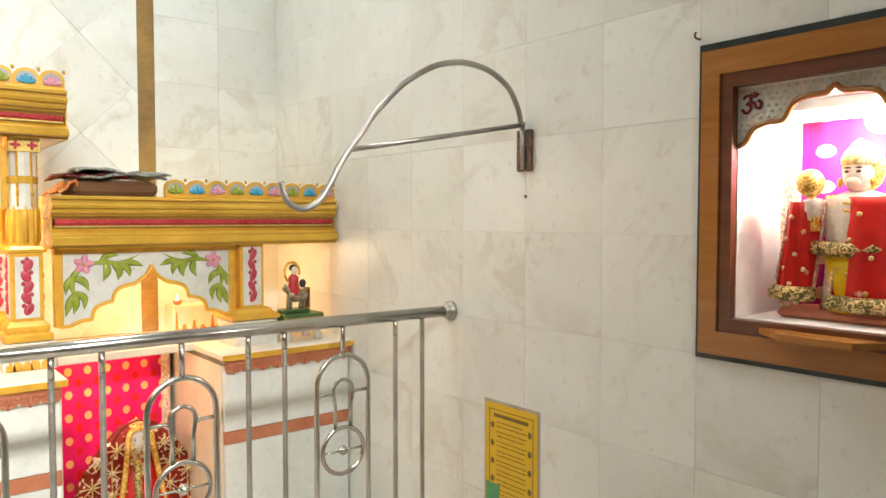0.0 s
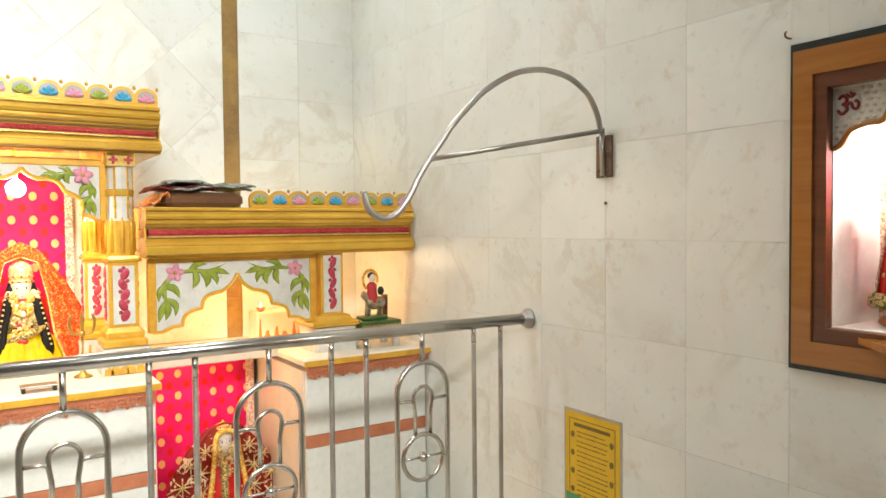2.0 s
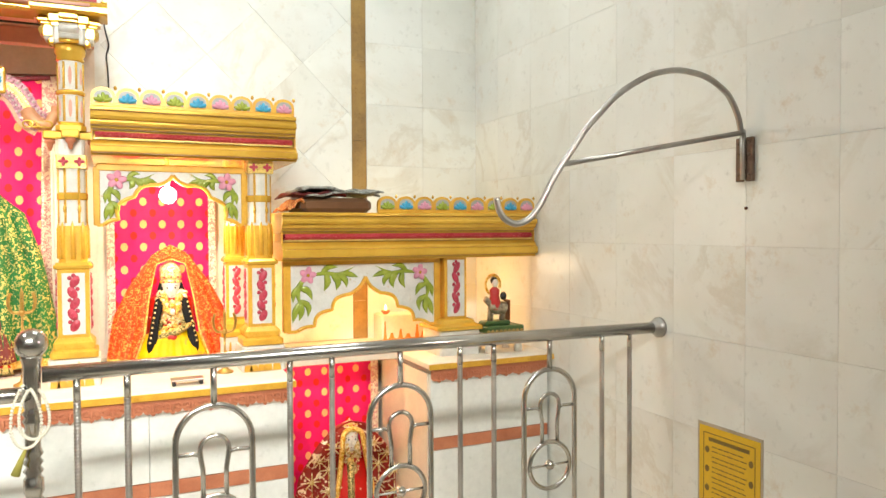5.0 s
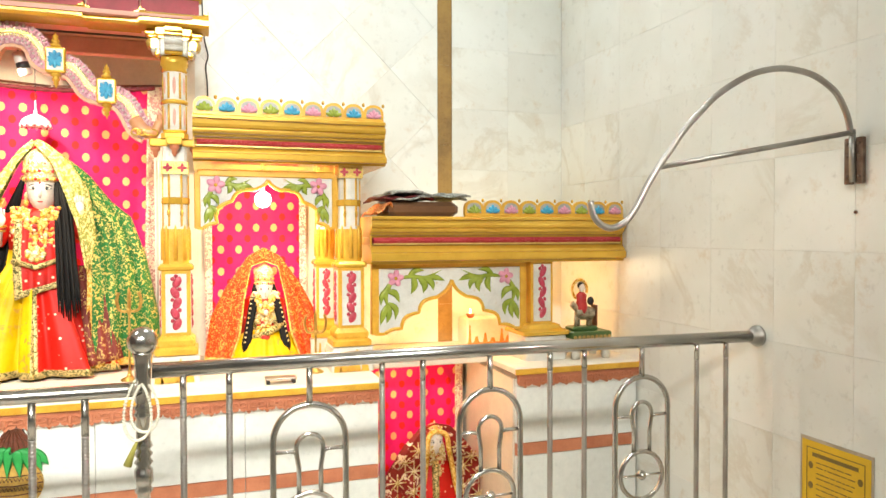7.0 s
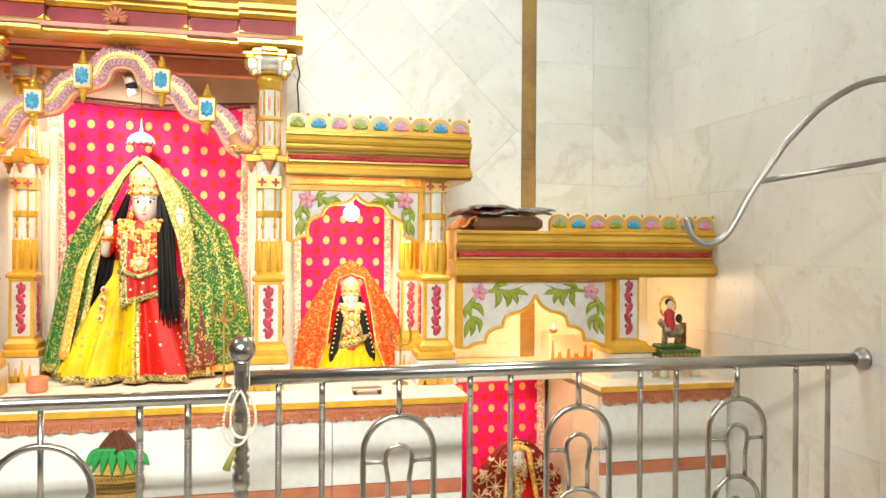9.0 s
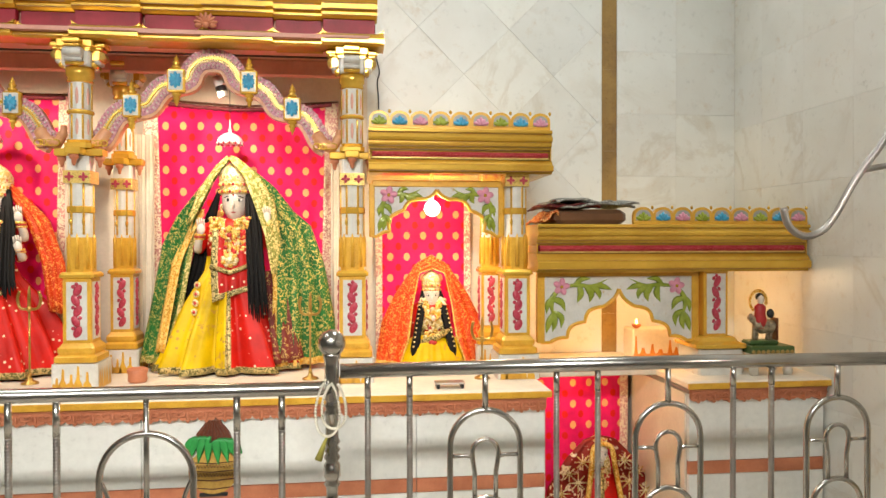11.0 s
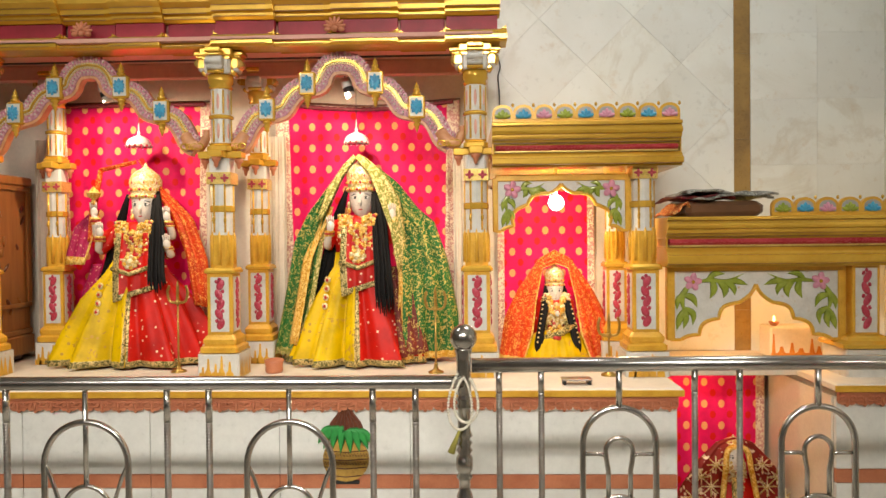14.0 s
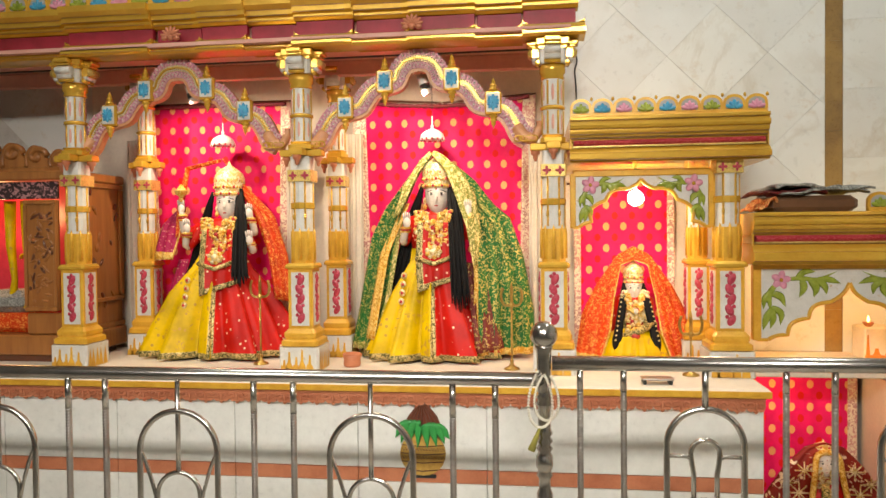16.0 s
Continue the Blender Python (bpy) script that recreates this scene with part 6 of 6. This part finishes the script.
part("tassel", Builder().tube([(-0.267, 1.93, 0.782), (-0.278, 1.93, 0.755), (-0.290, 1.93, 0.722)], [0.003, 0.006, 0.010], painted("olive_tassel", (0.34, 0.30, 0.06), rough=0.8), 8), beads, "olive-green tassel")

rest = thing("small_stand", "small dark metal stand on the altar edge", "stand", at=(0.15, 2.70, TOP))
part("top", Builder().box(-0.055, 0.055, -0.03, 0.03, 0.016, 0.022, DULL_STEEL, 0.002), rest)
for s in (-0.045, 0.045):
    part("leg", Builder().box(s - 0.006, s + 0.006, -0.025, 0.025, 0, 0.016, BLACK, 0.002), rest)
# turned bowl put where a small brown block stands
dia = thing("clay_lamp", "small orange bowl in place of a brown block on the altar", "lamp", at=(-1.03, 2.95, TOP))
part("bowl", Builder().turned(0, 0, [(0.03, 0), (0.036, 0.01), (0.035, 0.03), (0.04, 0.05), (0.034, 0.055), (0.026, 0.03)], ORANGE, 14), dia)

# ---- carved wooden cabinet ----
cab = thing("carved_cabinet", "carved teak shrine cabinet with drapes inside, on the altar", "cabinet")
X0, X1, Y0, Y1 = -3.6, -2.27, 2.96, 3.33
part("plinth", Builder().box(X0, X1 + 0.02, Y0 - 0.02, Y1, TOP + 0.03, 0.86, WOOD, 0.006).box(X0 + 0.03, X1 - 0.03, Y0, Y1 - 0.02, TOP, TOP + 0.03, DARK_WOOD), cab)
part("side_panel", Builder().box(X1 - 0.03, X1, Y0, Y1, 0.86, 1.535, WOOD, 0.004), cab)
part("door", Builder().box(-2.49, -2.335, Y0 - 0.012, Y0 + 0.012, 0.965, 1.45, WOOD, 0.006), cab)
part("base_drawer", Builder().box(-2.49, -2.30, Y0 - 0.008, Y0 + 0.02, 0.862, 0.955, WOOD, 0.006), cab)
part("top_rail", Builder().box(X0, X1 + 0.02, Y0 - 0.03, Y1, 1.535, 1.575, WOOD, 0.006), cab)
part("valance", Builder().box(X0 + 0.02, -2.335, Y0 - 0.004, Y0 + 0.01, 1.455, 1.53, brocade_material("black_valance", (0.05, 0.03, 0.03), (0.5, 0.25, 0.25), 40, 0.55, 0.2), 0.002), cab, "dark patterned cloth valance")
part("back", Builder().box(X0, X1 - 0.03, Y1 - 0.02, Y1, 0.86, 1.535, RED), cab)
part("drape", limp(-2.56, -2.50, 3.0, 3.02, 1.2, YELLOW_SILK, 1, 0.0), cab)
for xx, w in ((-2.535, 0.03), (-2.62, 0.025)):
    part("drape", Builder().tube([(xx, 3.03, 1.45), (xx, 3.03, 1.25), (xx + 0.015, 3.03, 1.1), (xx, 3.03, 0.97)], [w, w * 0.8, w * 0.5, w * 0.9], YELLOW_SILK, 10), cab, "yellow silk drape")
part("cushion", Builder().box(-2.8, -2.5, 3.0, 3.2, 0.862, 0.95, ORANGE_VEIL, 0.02).box(-2.75, -2.52, 3.0, 3.18, 0.95, 1.05, CHECK, 0.03), cab, "orange cushion with folded cloth")
random.seed(11)
cv = Builder()
for k in range(26):
    cv.ball((X1 + 0.001, random.uniform(Y0 + 0.04, Y1 - 0.04), random.uniform(0.9, 1.5)), (0.006, random.uniform(0.006, 0.016), random.uniform(0.012, 0.03)), DARK_WOOD if k % 3 else WOOD, 8, 5, Matrix.Rotation(random.uniform(-1, 1), 4, "X"))
tagged(part("carving", cv, cab, "pierced leaf carving"), kind="stuff")
cv = Builder()
for k in range(70):
    petal(cv, (random.uniform(-2.465, -2.36), random.uniform(1.0, 1.40)), random.uniform(-2.6, 2.6), random.uniform(0.02, 0.05), 0.013, Y0 - 0.012, 0.006, WOOD if k % 3 else DARK_WOOD)
tagged(part("carving", cv, cab, "raised flower carving"), kind="stuff")
for a, c, d, e in ((-2.49, -2.335, 0.965, 0.985), (-2.49, -2.335, 1.43, 1.45), (-2.49, -2.475, 0.986, 1.429), (-2.35, -2.335, 0.986, 1.429)):
    part("door_frame", Builder().box(a, c, Y0 - 0.022, Y0 - 0.0125, d, e, WOOD, 0.003), cab)
for a, c, d, e in ((Y0, Y1, 0.862, 0.885), (Y0, Y1, 0.985, 1.005), (Y0, Y1, 1.51, 1.533), (Y0, Y0 + 0.03, 1.006, 1.509), (Y1 - 0.03, Y1, 1.006, 1.509)):
    part("panel_frame", Builder().box(X1 + 0.0005, X1 + 0.012, a, c, d, e, WOOD, 0.003), cab)
part("crest_board", Builder().box(-3.4, -2.30, 3.016, 3.030, 1.5752, 1.60, WOOD, 0.003), cab)
for k in range(9):
    xx = -2.36 - 0.115 * k
    zz = 1.575 + 0.05 + 0.055 * math.sin(min(1, (k + 0.6) / 4) * math.pi / 2)
    cr = Builder()
    cr.tube([(xx + (0.05 - 0.004 * j) * math.cos(0.6 * j), 3.02, zz - 0.01 + (0.042 - 0.0035 * j) * math.sin(0.6 * j)) for j in range(12)], 0.014, WOOD, 7)
    cr.plate_y([(xx - 0.054, 1.6003), (xx + 0.054, 1.6003), (xx + 0.05, zz - 0.02), (xx + 0.02, zz + 0.015), (xx - 0.03, zz + 0.02), (xx - 0.05, zz - 0.02)], 3.018, 3.030, WOOD)
    cr.tube(smooth_path([(xx - 0.05, 3.02, 1.60), (xx - 0.05, 3.02, zz - 0.01), (xx - 0.02, 3.02, zz + 0.03), (xx + 0.03, 3.02, zz + 0.02)], 4), 0.010, WOOD, 7)
    part("crest_scroll", cr, cab, "carved scroll of the crest")

# ---- framed niche in the side wall ----
nf = thing("framed_niche", "wide varnished teak frame with black edge round a niche", "niche")
oy0, oy1, oz0, oz1 = 0.39, 1.016, 0.917, 1.703
iy0, iy1, iz0, iz1 = NICHE


def ring_sides(o, i):
    (a0, a1, c0, c1), (d0, d1, e0, e1) = o, i
    return [[(a0, c0), (a1, c0), (d1, e0), (d0, e0)], [(a0, c1), (d0, e1), (d1, e1), (a1, c1)], [(a0, c0), (d0, e0), (d0, e1), (a0, c1)], [(a1, c0), (a1, c1), (d1, e1), (d1, e0)]]


def frame_ring(b, o, i, xa, xb, mat):
    for pts in ring_sides(o, i):
        b.loft([[(xa, p, q) for p, q in pts], [(xb, p, q) for p, q in pts]], mat, smooth=False)
    return b


def frame_pieces(name, o, i, xa, xb, mat, parent, label):
    """Four mitred pieces, each a part."""
    for pts in ring_sides(o, i):
        part(name, Builder().loft([[(xa, p, q) for p, q in pts], [(xb, p, q) for p, q in pts]], mat, smooth=False), parent, label)


BLACKG = painted("black_granite", (0.035, 0.045, 0.045), rough=0.2)
frame_pieces("outer_edge", (oy0, oy1, oz0, oz1), (oy0 + 0.012, oy1 - 0.012, oz0 + 0.014, oz1 - 0.02), XR - 0.012, XR - 0.0005, BLACKG, nf, "black granite edging")
frame_pieces("moulding", (oy0 + 0.012, oy1 - 0.012, oz0 + 0.014, oz1 - 0.02), (iy0 - 0.028, iy1 + 0.028, iz0 - 0.03, iz1 + 0.03), XR - 0.022, XR - 0.0005, TEAK, nf, "varnished teak moulding")
frame_pieces("liner", (iy0 - 0.028, iy1 + 0.028, iz0 - 0.03, iz1 + 0.03), (iy0 + 0.004, iy1 - 0.004, iz0 + 0.004, iz1 - 0.004), XR - 0.016, XR + 0.01, DARK_WOOD, nf, "dark wood inner liner")
frame_pieces("reveal", (iy0 + 0.0005, iy1 - 0.0005, iz0 + 0.0005, iz1 - 0.0005), (iy0 + 0.006, iy1 - 0.006, iz0 + 0.006, iz1 - 0.006), XR + 0.011, XR + 0.32, PLAIN, nf, "white painted reveal")
ym = (iy0 + iy1) / 2
DARK_RED = painted("dark_red_enamel", (0.20, 0.012, 0.02), rough=0.3, scale=40)
FRET = brocade_material("white_fretwork", (0.78, 0.75, 0.66), (0.58, 0.51, 0.38), 90, 0.62, 0.0)
arch = smooth_path([(ym, 0, 1.566), (ym + 0.02, 0, 1.55), (ym + 0.06, 0, 1.548), (ym + 0.092, 0, 1.535), (ym + 0.115, 0, 1.50), (ym + 0.15, 0, 1.497), (ym + 0.185, 0, 1.485), (ym + 0.205, 0, 1.455), (ym + 0.222, 0, 1.445)], 4)
for s in (-1, 1):
    q = Builder()
    row = [(ym + s * (p.x - ym), p.z) for p in arch]
    q.loft([[(XR + 0.014, u, v), (XR + 0.022, u, v), (XR + 0.022, u, 1.586), (XR + 0.014, u, 1.586)] for u, v in row], FRET, smooth=False)
    part("fretwork", q, nf, "white pierced fretwork board")
    studs = Builder()
    for k in range(12):
        for j in range(10):
            u, v = 0.012 + 0.0185 * k + (0.009 if j % 2 else 0), 1.578 - 0.0135 * j
            low = min((p.z for p in arch if abs(p.x - ym - u) < 0.012), default=2.0)
            if v > low + 0.012 and math.hypot(u - 0.19, v - 1.545) > 0.036:
                studs.ball((XR + 0.0135, ym + s * u, v), (0.003, 0.0062, 0.0045), SILVER, 6, 4)
    tagged(part("stud", studs, nf, "raised silver studs"), kind="stuff")
    part("fret_edge", Builder().tube([(XR + 0.013, u, v) for u, v in row], 0.007, TEAK, 8), nf)
    yo, zo = ym + s * 0.19, 1.545
    q = Builder().loft([[(xx, yo + 0.029 * math.cos(2 * math.pi * k / 20), zo + 0.029 * math.sin(2 * math.pi * k / 20)) for k in range(20)] for xx in (XR + 0.0115, XR + 0.0138)], WHITE, smooth=False)
    for pts in ([(0.018, 0.012), (0.010, 0.018), (0.002, 0.012), (0.004, 0.003), (0.010, 0.001), (0.003, -0.003), (0.002, -0.012), (0.012, -0.018), (0.020, -0.010)], [(0.004, -0.001), (-0.006, 0.002), (-0.010, -0.008), (-0.018, -0.010), (-0.021, 0.0), (-0.014, 0.006)], [(0.003, 0.020), (-0.006, 0.014), (-0.014, 0.020)], [(-0.005, 0.021), (-0.007, 0.023)]):
        q.tube(smooth_path([(XR + 0.0105, yo + u * 1.15, zo + v * 1.15) for u, v in pts], 4), 0.0040, DARK_RED, 6)
    part("om_disc", q, nf, "white disc with a dark red om sign")
part("offering_shelf", Builder().loft([[(XR - 0.0225, ym - 0.14, z), (XR - 0.095, ym - 0.09, z), (XR - 0.095, ym + 0.06, z), (XR - 0.0225, ym + 0.145, z)] for z in (0.999, 1.014)], TEAK, smooth=False), nf, "small angled teak ledge")
wh = thing("wall_screw_hook", "small rusty screw hook in the marble", "hook", at=(XR - 0.001, 1.022, 1.722))
part("wire", Builder().tube(smooth_path([(0, 0, 0), (-0.02, 0, 0), (-0.026, 0, 0.008), (-0.02, 0, 0.014)], 4), 0.0025, DARK_WOOD, 6), wh)
ws = thing("wall_screw", "rusty screw stub in the marble", "screw", at=(XR - 0.004, 1.633, 1.34))
part("stub", Builder().ball((0, 0, 0), (0.006, 0.005, 0.005), DARK_WOOD, 8, 6), ws)

curtain_n = thing("niche_curtain", "magenta dotted cloth on the niche back", "curtain")
NC = cloth_material("niche_cloth", (0.66, 0.02, 0.24), (0.85, 0.6, 0.35), None, (0.09, 0.09), 0.22)
rings = []
for k in range(30):
    u = k / 29
    yy = 0.47 + 0.44 * u
    rings.append([(XR + 0.245 + 0.006 * math.sin(u * 30), yy, z) for z in (1.03, 1.55)] + [(XR + 0.249 + 0.006 * math.sin(u * 30), yy, z) for z in (1.55, 1.03)])
part("cloth", Builder().loft(rings, NC), curtain_n)
part("border", Builder().box(XR + 0.232, XR + 0.238, 0.872, 0.925, 1.03, 1.55, LACE), curtain_n, "pink lace border")
part("border", Builder().box(XR + 0.232, XR + 0.238, 0.47, 0.871, 1.515, 1.55, LACE), curtain_n, "pink lace border")

SCARF = brocade_material("red_scarf", (0.62, 0.016, 0.010), (0.80, 0.55, 0.40), 16, 0.8, 0.3)
b = Builder()
xs, ys = XR + 0.17, 0.705
b.box(xs - 0.07, xs + 0.07, ys - 0.16, ys + 0.16, 1.026, 1.05, ORANGE, 0.008)
b.loft([[(xs + rx * math.cos(2 * math.pi * k / 18), ys + ry * math.sin(2 * math.pi * k / 18), z) for k in range(18)] for z, rx, ry in ((1.05, 0.045, 0.085), (1.12, 0.045, 0.075), (1.21, 0.05, 0.07), (1.27, 0.055, 0.085), (1.315, 0.05, 0.08), (1.335, 0.02, 0.03))], SKIN)
b.loft([[(xs - 0.01 + rx * math.cos(2 * math.pi * k / 18), ys + ry * math.sin(2 * math.pi * k / 18), z) for k in range(18)] for z, rx, ry in ((1.05, 0.058, 0.055), (1.12, 0.056, 0.060), (1.20, 0.056, 0.072))], YELLOW_SILK)
b.tube([(xs - 0.05, ys - 0.08, 1.20), (xs - 0.065, ys, 1.195), (xs - 0.05, ys + 0.08, 1.20)], 0.018, TRIM, 8)
b.ball((xs - 0.01, ys, 1.37), (0.036, 0.033, 0.040), SKIN, 14, 10)
b.ball((xs - 0.036, ys, 1.356), (0.014, 0.017, 0.013), SKIN, 12, 8)
b.ball((xs + 0.02, ys, 1.385), (0.03, 0.048, 0.055), GARLAND, 14, 10)
for s in (-1, 1):
    b.ball((xs - 0.043, ys + s * 0.013, 1.379), (0.004, 0.006, 0.0035), BLACK, 8, 6)
b.turned(xs - 0.005, ys, [(0.036, 1.395), (0.040, 1.40), (0.040, 1.412), (0.030, 1.43), (0.012, 1.45), (0.002, 1.458)], CROWN, 14)
for r in range(3):
    b.tube([(xs - 0.05 + 0.03 * math.cos(t) ** 2, ys + (0.04 + 0.012 * r) * math.cos(t), 1.325 - (0.02 + 0.018 * r) * math.sin(t)) for t in [math.pi * k / 14 for k in range(15)]], 0.005, GARLAND, 6)
for sg in (-1, 1):
    b.ball((xs - 0.02, ys + sg * 0.036, 1.355), (0.006, 0.007, 0.012), GARLAND, 8, 6)
    b.ball((xs - 0.041, ys + sg * 0.013, 1.388), (0.004, 0.009, 0.002), BLACK, 8, 5)
b.tube(smooth_path([(xs, ys + 0.08, 1.30), (xs - 0.03, ys + 0.11, 1.24), (xs - 0.05, ys + 0.085, 1.29), (xs - 0.05, ys + 0.085, 1.315)], 4), 0.022, SKIN, 8)
b.tube([(xs - 0.055, ys + 0.075, 1.24), (xs - 0.05, ys + 0.09, 1.33)], 0.011, GARLAND, 8)
b.ball((xs - 0.05, ys + 0.092, 1.355), (0.032, 0.032, 0.034), GARLAND, 14, 10)
b.tube(smooth_path([(xs, ys - 0.08, 1.30), (xs - 0.05, ys - 0.13, 1.28), (xs - 0.06, ys - 0.16, 1.34)], 4), 0.022, SKIN, 8)
for y0_, y1_, zt, zb in ((0.062, 0.15, 1.31, 1.075), (-0.15, 0.022, 1.32, 1.06)):
    rings = []
    for i in range(14):
        t = i / 13
        row = [(xs - 0.065 - 0.02 * t + 0.03 * (2 * v - 1) ** 2 + 0.007 * math.sin(14 * v + 3 * t), ys + y0_ + (y1_ - y0_) * v + 0.02 * t * (1 if y0_ > 0 else 0.9), zt + (zb - zt) * t) for v in [k / 10 for k in range(11)]]
        rings.append(row + [(p[0] + 0.005, p[1], p[2]) for p in row[::-1]])
    b.loft(rings, SCARF)
    for i, j in ((2, 7), (4, 3), (5, 8), (7, 5), (9, 2), (9, 8), (11, 5)):
        b.ball(rings[i][j], (0.005, 0.006, 0.006), CROWN, 8, 6)
    b.tube([(p[0] - 0.002, p[1], p[2] + 0.012) for p in rings[-1][:11]], 0.019, TRIM, 8)
    b.tube([(r[10][0] - 0.002, r[10][1], r[10][2]) for r in rings], 0.0045, LACE, 6)
    b.tube([(r[0][0] - 0.002, r[0][1], r[0][2]) for r in rings], 0.0045, LACE, 6)
tagged(part("statue", b, None), "white statue with mace and red scarf in the niche", "statue")
nb = thing("niche_bulb", "glowing white bulb at the top of the niche", "bulb", at=(1.84, 0.665, 1.50))
part("glass", Builder().ball((0, 0, 0), 0.034, BULB, 16, 12), nb)
nb.children[0].visible_shadow = False
part("socket", Builder().tube([(0, 0, 0.03), (0, 0, 0.07)], 0.014, WHITE, 10), nb)

# ---- notice on the wall ----
notice = thing("notice", "yellow printed notice taped to the marble wall", "notice")
PAPER = painted("yellow_paper", (0.74, 0.47, 0.02), (0.68, 0.42, 0.02), 0.5, scale=5, relief=0.05)
INK = painted("dark_ink", (0.22, 0.14, 0.03), rough=0.6)
TAPE = painted("clear_tape", (0.50, 0.42, 0.32), rough=0.35)
ny0, ny1, nz0, nz1 = 1.574, 1.818, 0.29, 0.642
part("tape", Builder().box(XR - 0.0022, XR - 0.0006, ny0 - 0.008, ny1 + 0.008, nz0 - 0.008, nz1 + 0.010, TAPE), notice, "brownish clear tape round the edge")
part("sheet", Builder().box(XR - 0.004, XR - 0.0024, ny0, ny1, nz0, nz1, PAPER), notice)
q = Builder()
q.box(XR - 0.0048, XR - 0.0042, ny0 + 0.04, ny1 - 0.04, nz1 - 0.046, nz1 - 0.034, INK)
rng = random.Random(5)
for k in range(18):
    z = nz1 - 0.064 - 0.0145 * k - 0.004 * (k // 2)
    y = ny1 - 0.055
    while y > ny0 + 0.06:
        w = rng.uniform(0.008, 0.026)
        q.box(XR - 0.0048, XR - 0.0042, max(ny0 + 0.05, y - w), y, z, z + 0.0032, INK)
        y -= w + 0.004
tagged(part("print", q, notice, "lines of small dark print"), kind="stuff")
q = frame_ring(Builder(), (ny0 + 0.018, ny1 - 0.018, nz0 + 0.015, nz1 - 0.02), (ny0 + 0.0205, ny1 - 0.0205, nz0 + 0.0175, nz1 - 0.0225), XR - 0.0048, XR - 0.0042, INK)
part("printed_border", q, notice)
for k in range(4):
    for y in (ny0 + 0.034, ny1 - 0.034):
        z = nz1 - 0.075 - 0.062 * k
        part("pictogram", Builder().loft([[(xx, y + 0.009 * math.cos(a), z + 0.011 * math.sin(a)) for a in [2 * math.pi * j / 12 for j in range(12)]] for xx in (XR - 0.0048, XR - 0.0042)], INK, smooth=False), notice)
part("green_patch", Builder().box(XR - 0.0055, XR - 0.0049, ny1 - 0.07, ny1 - 0.004, nz0, 0.365, painted("green_print", (0.10, 0.36, 0.16), rough=0.5)), notice, "green printed corner")


# ---- tiles, last ----
def clip(poly, axis, limit, keep_less):
    out = []
    for i, p in enumerate(poly):
        q = poly[(i + 1) % len(poly)]
        a, c = (p[axis] <= limit) == keep_less or p[axis] == limit, (q[axis] <= limit) == keep_less or q[axis] == limit
        if a:
            out.append(p)
        if a != c:
            t = (limit - p[axis]) / (q[axis] - p[axis])
            out.append((p[0] + t * (q[0] - p[0]), p[1] + t * (q[1] - p[1])))
    return out


def tile_north(poly, mat=MARBLE, name="tile"):
    if len(poly) < 3:
        return
    ob = part(name, Builder().loft([[(x, YB, z) for x, z in poly], [(x, YB + 0.0075, z) for x, z in poly]], mat, smooth=False), wall_north)
    return ob


def rect(a, c, d, e, g=0.0005):
    return [(a + g, d + g), (c - g, d + g), (c - g, e - g), (a + g, e - g)]


# straight tiles beside the corner, the brown strip, diagonal tiles
z = 0.0925
rows = [0.0] + [z + 0.3012 * k for k in range(12) if z + 0.3012 * k < CEIL] + [CEIL]
for d, e in zip(rows, rows[1:]):
    tile_north(rect(1.0595, 1.36, d, e))
    tile_north(rect(1.36, XR, d, e))
for k in range(9):
    tile_north(rect(0.985, 1.0585, 0.15 + 0.392 * k, min(CEIL, 0.15 + 0.392 * (k + 1))), BROWN_STONE, "strip_tile")
S = 0.4325
for i in range(-4, 14):
    for j in range(-3, 18):
        u, v = 2.385 + S * (i - 4), 2.19 + S * (j - 6)
        # the square between x + z = u, u + S and z - x = v, v + S
        g = 0.0009
        corners = [((p - q) / 2, (p + q) / 2) for p, q in ((u + g, v + g), (u + S - g, v + g), (u + S - g, v + S - g), (u + g, v + S - g))]
        poly = clip(clip(clip(clip(corners, 0, 0.984, True), 0, -3.4, False), 1, 0.75, False), 1, CEIL, True)
        if len(poly) > 2:
            tile_north(poly)

ROWS_Z = [0.0] + [0.0185 + 0.3015 * k for k in range(12) if 0.03 < 0.0185 + 0.3015 * k < CEIL] + [CEIL]
COLS_Y = [1.329 + 0.3085 * k for k in range(-13, 7)] + [YB]
shared = {}
for d, e in zip(ROWS_Z, ROWS_Z[1:]):
    for a, c in zip(COLS_Y, COLS_Y[1:]):
        pieces = [(a, c, d, e)]
        y0, y1, z0, z1 = NICHE
        if a < y1 and c > y0 and d < z1 and e > z0:
            pieces = [(a, min(c, y0), d, e), (max(a, y1), c, d, e), (max(a, y0), min(c, y1), d, min(e, z0)), (max(a, y0), min(c, y1), max(d, z1), e)]
        for p in pieces:
            if p[1] - p[0] < 0.01 or p[3] - p[2] < 0.01:
                continue
            w, h = round(p[1] - p[0], 4), round(p[3] - p[2], 4)
            if (w, h) not in shared:
                shared[w, h] = Builder().box(0, 0.0075, 0.0004, w - 0.0004, 0.0004, h - 0.0004, MARBLE).mesh("tile")
            ob = new("tile", shared[w, h])
            ob.location = (XR, p[0], p[2])
            ob.parent = wall_east
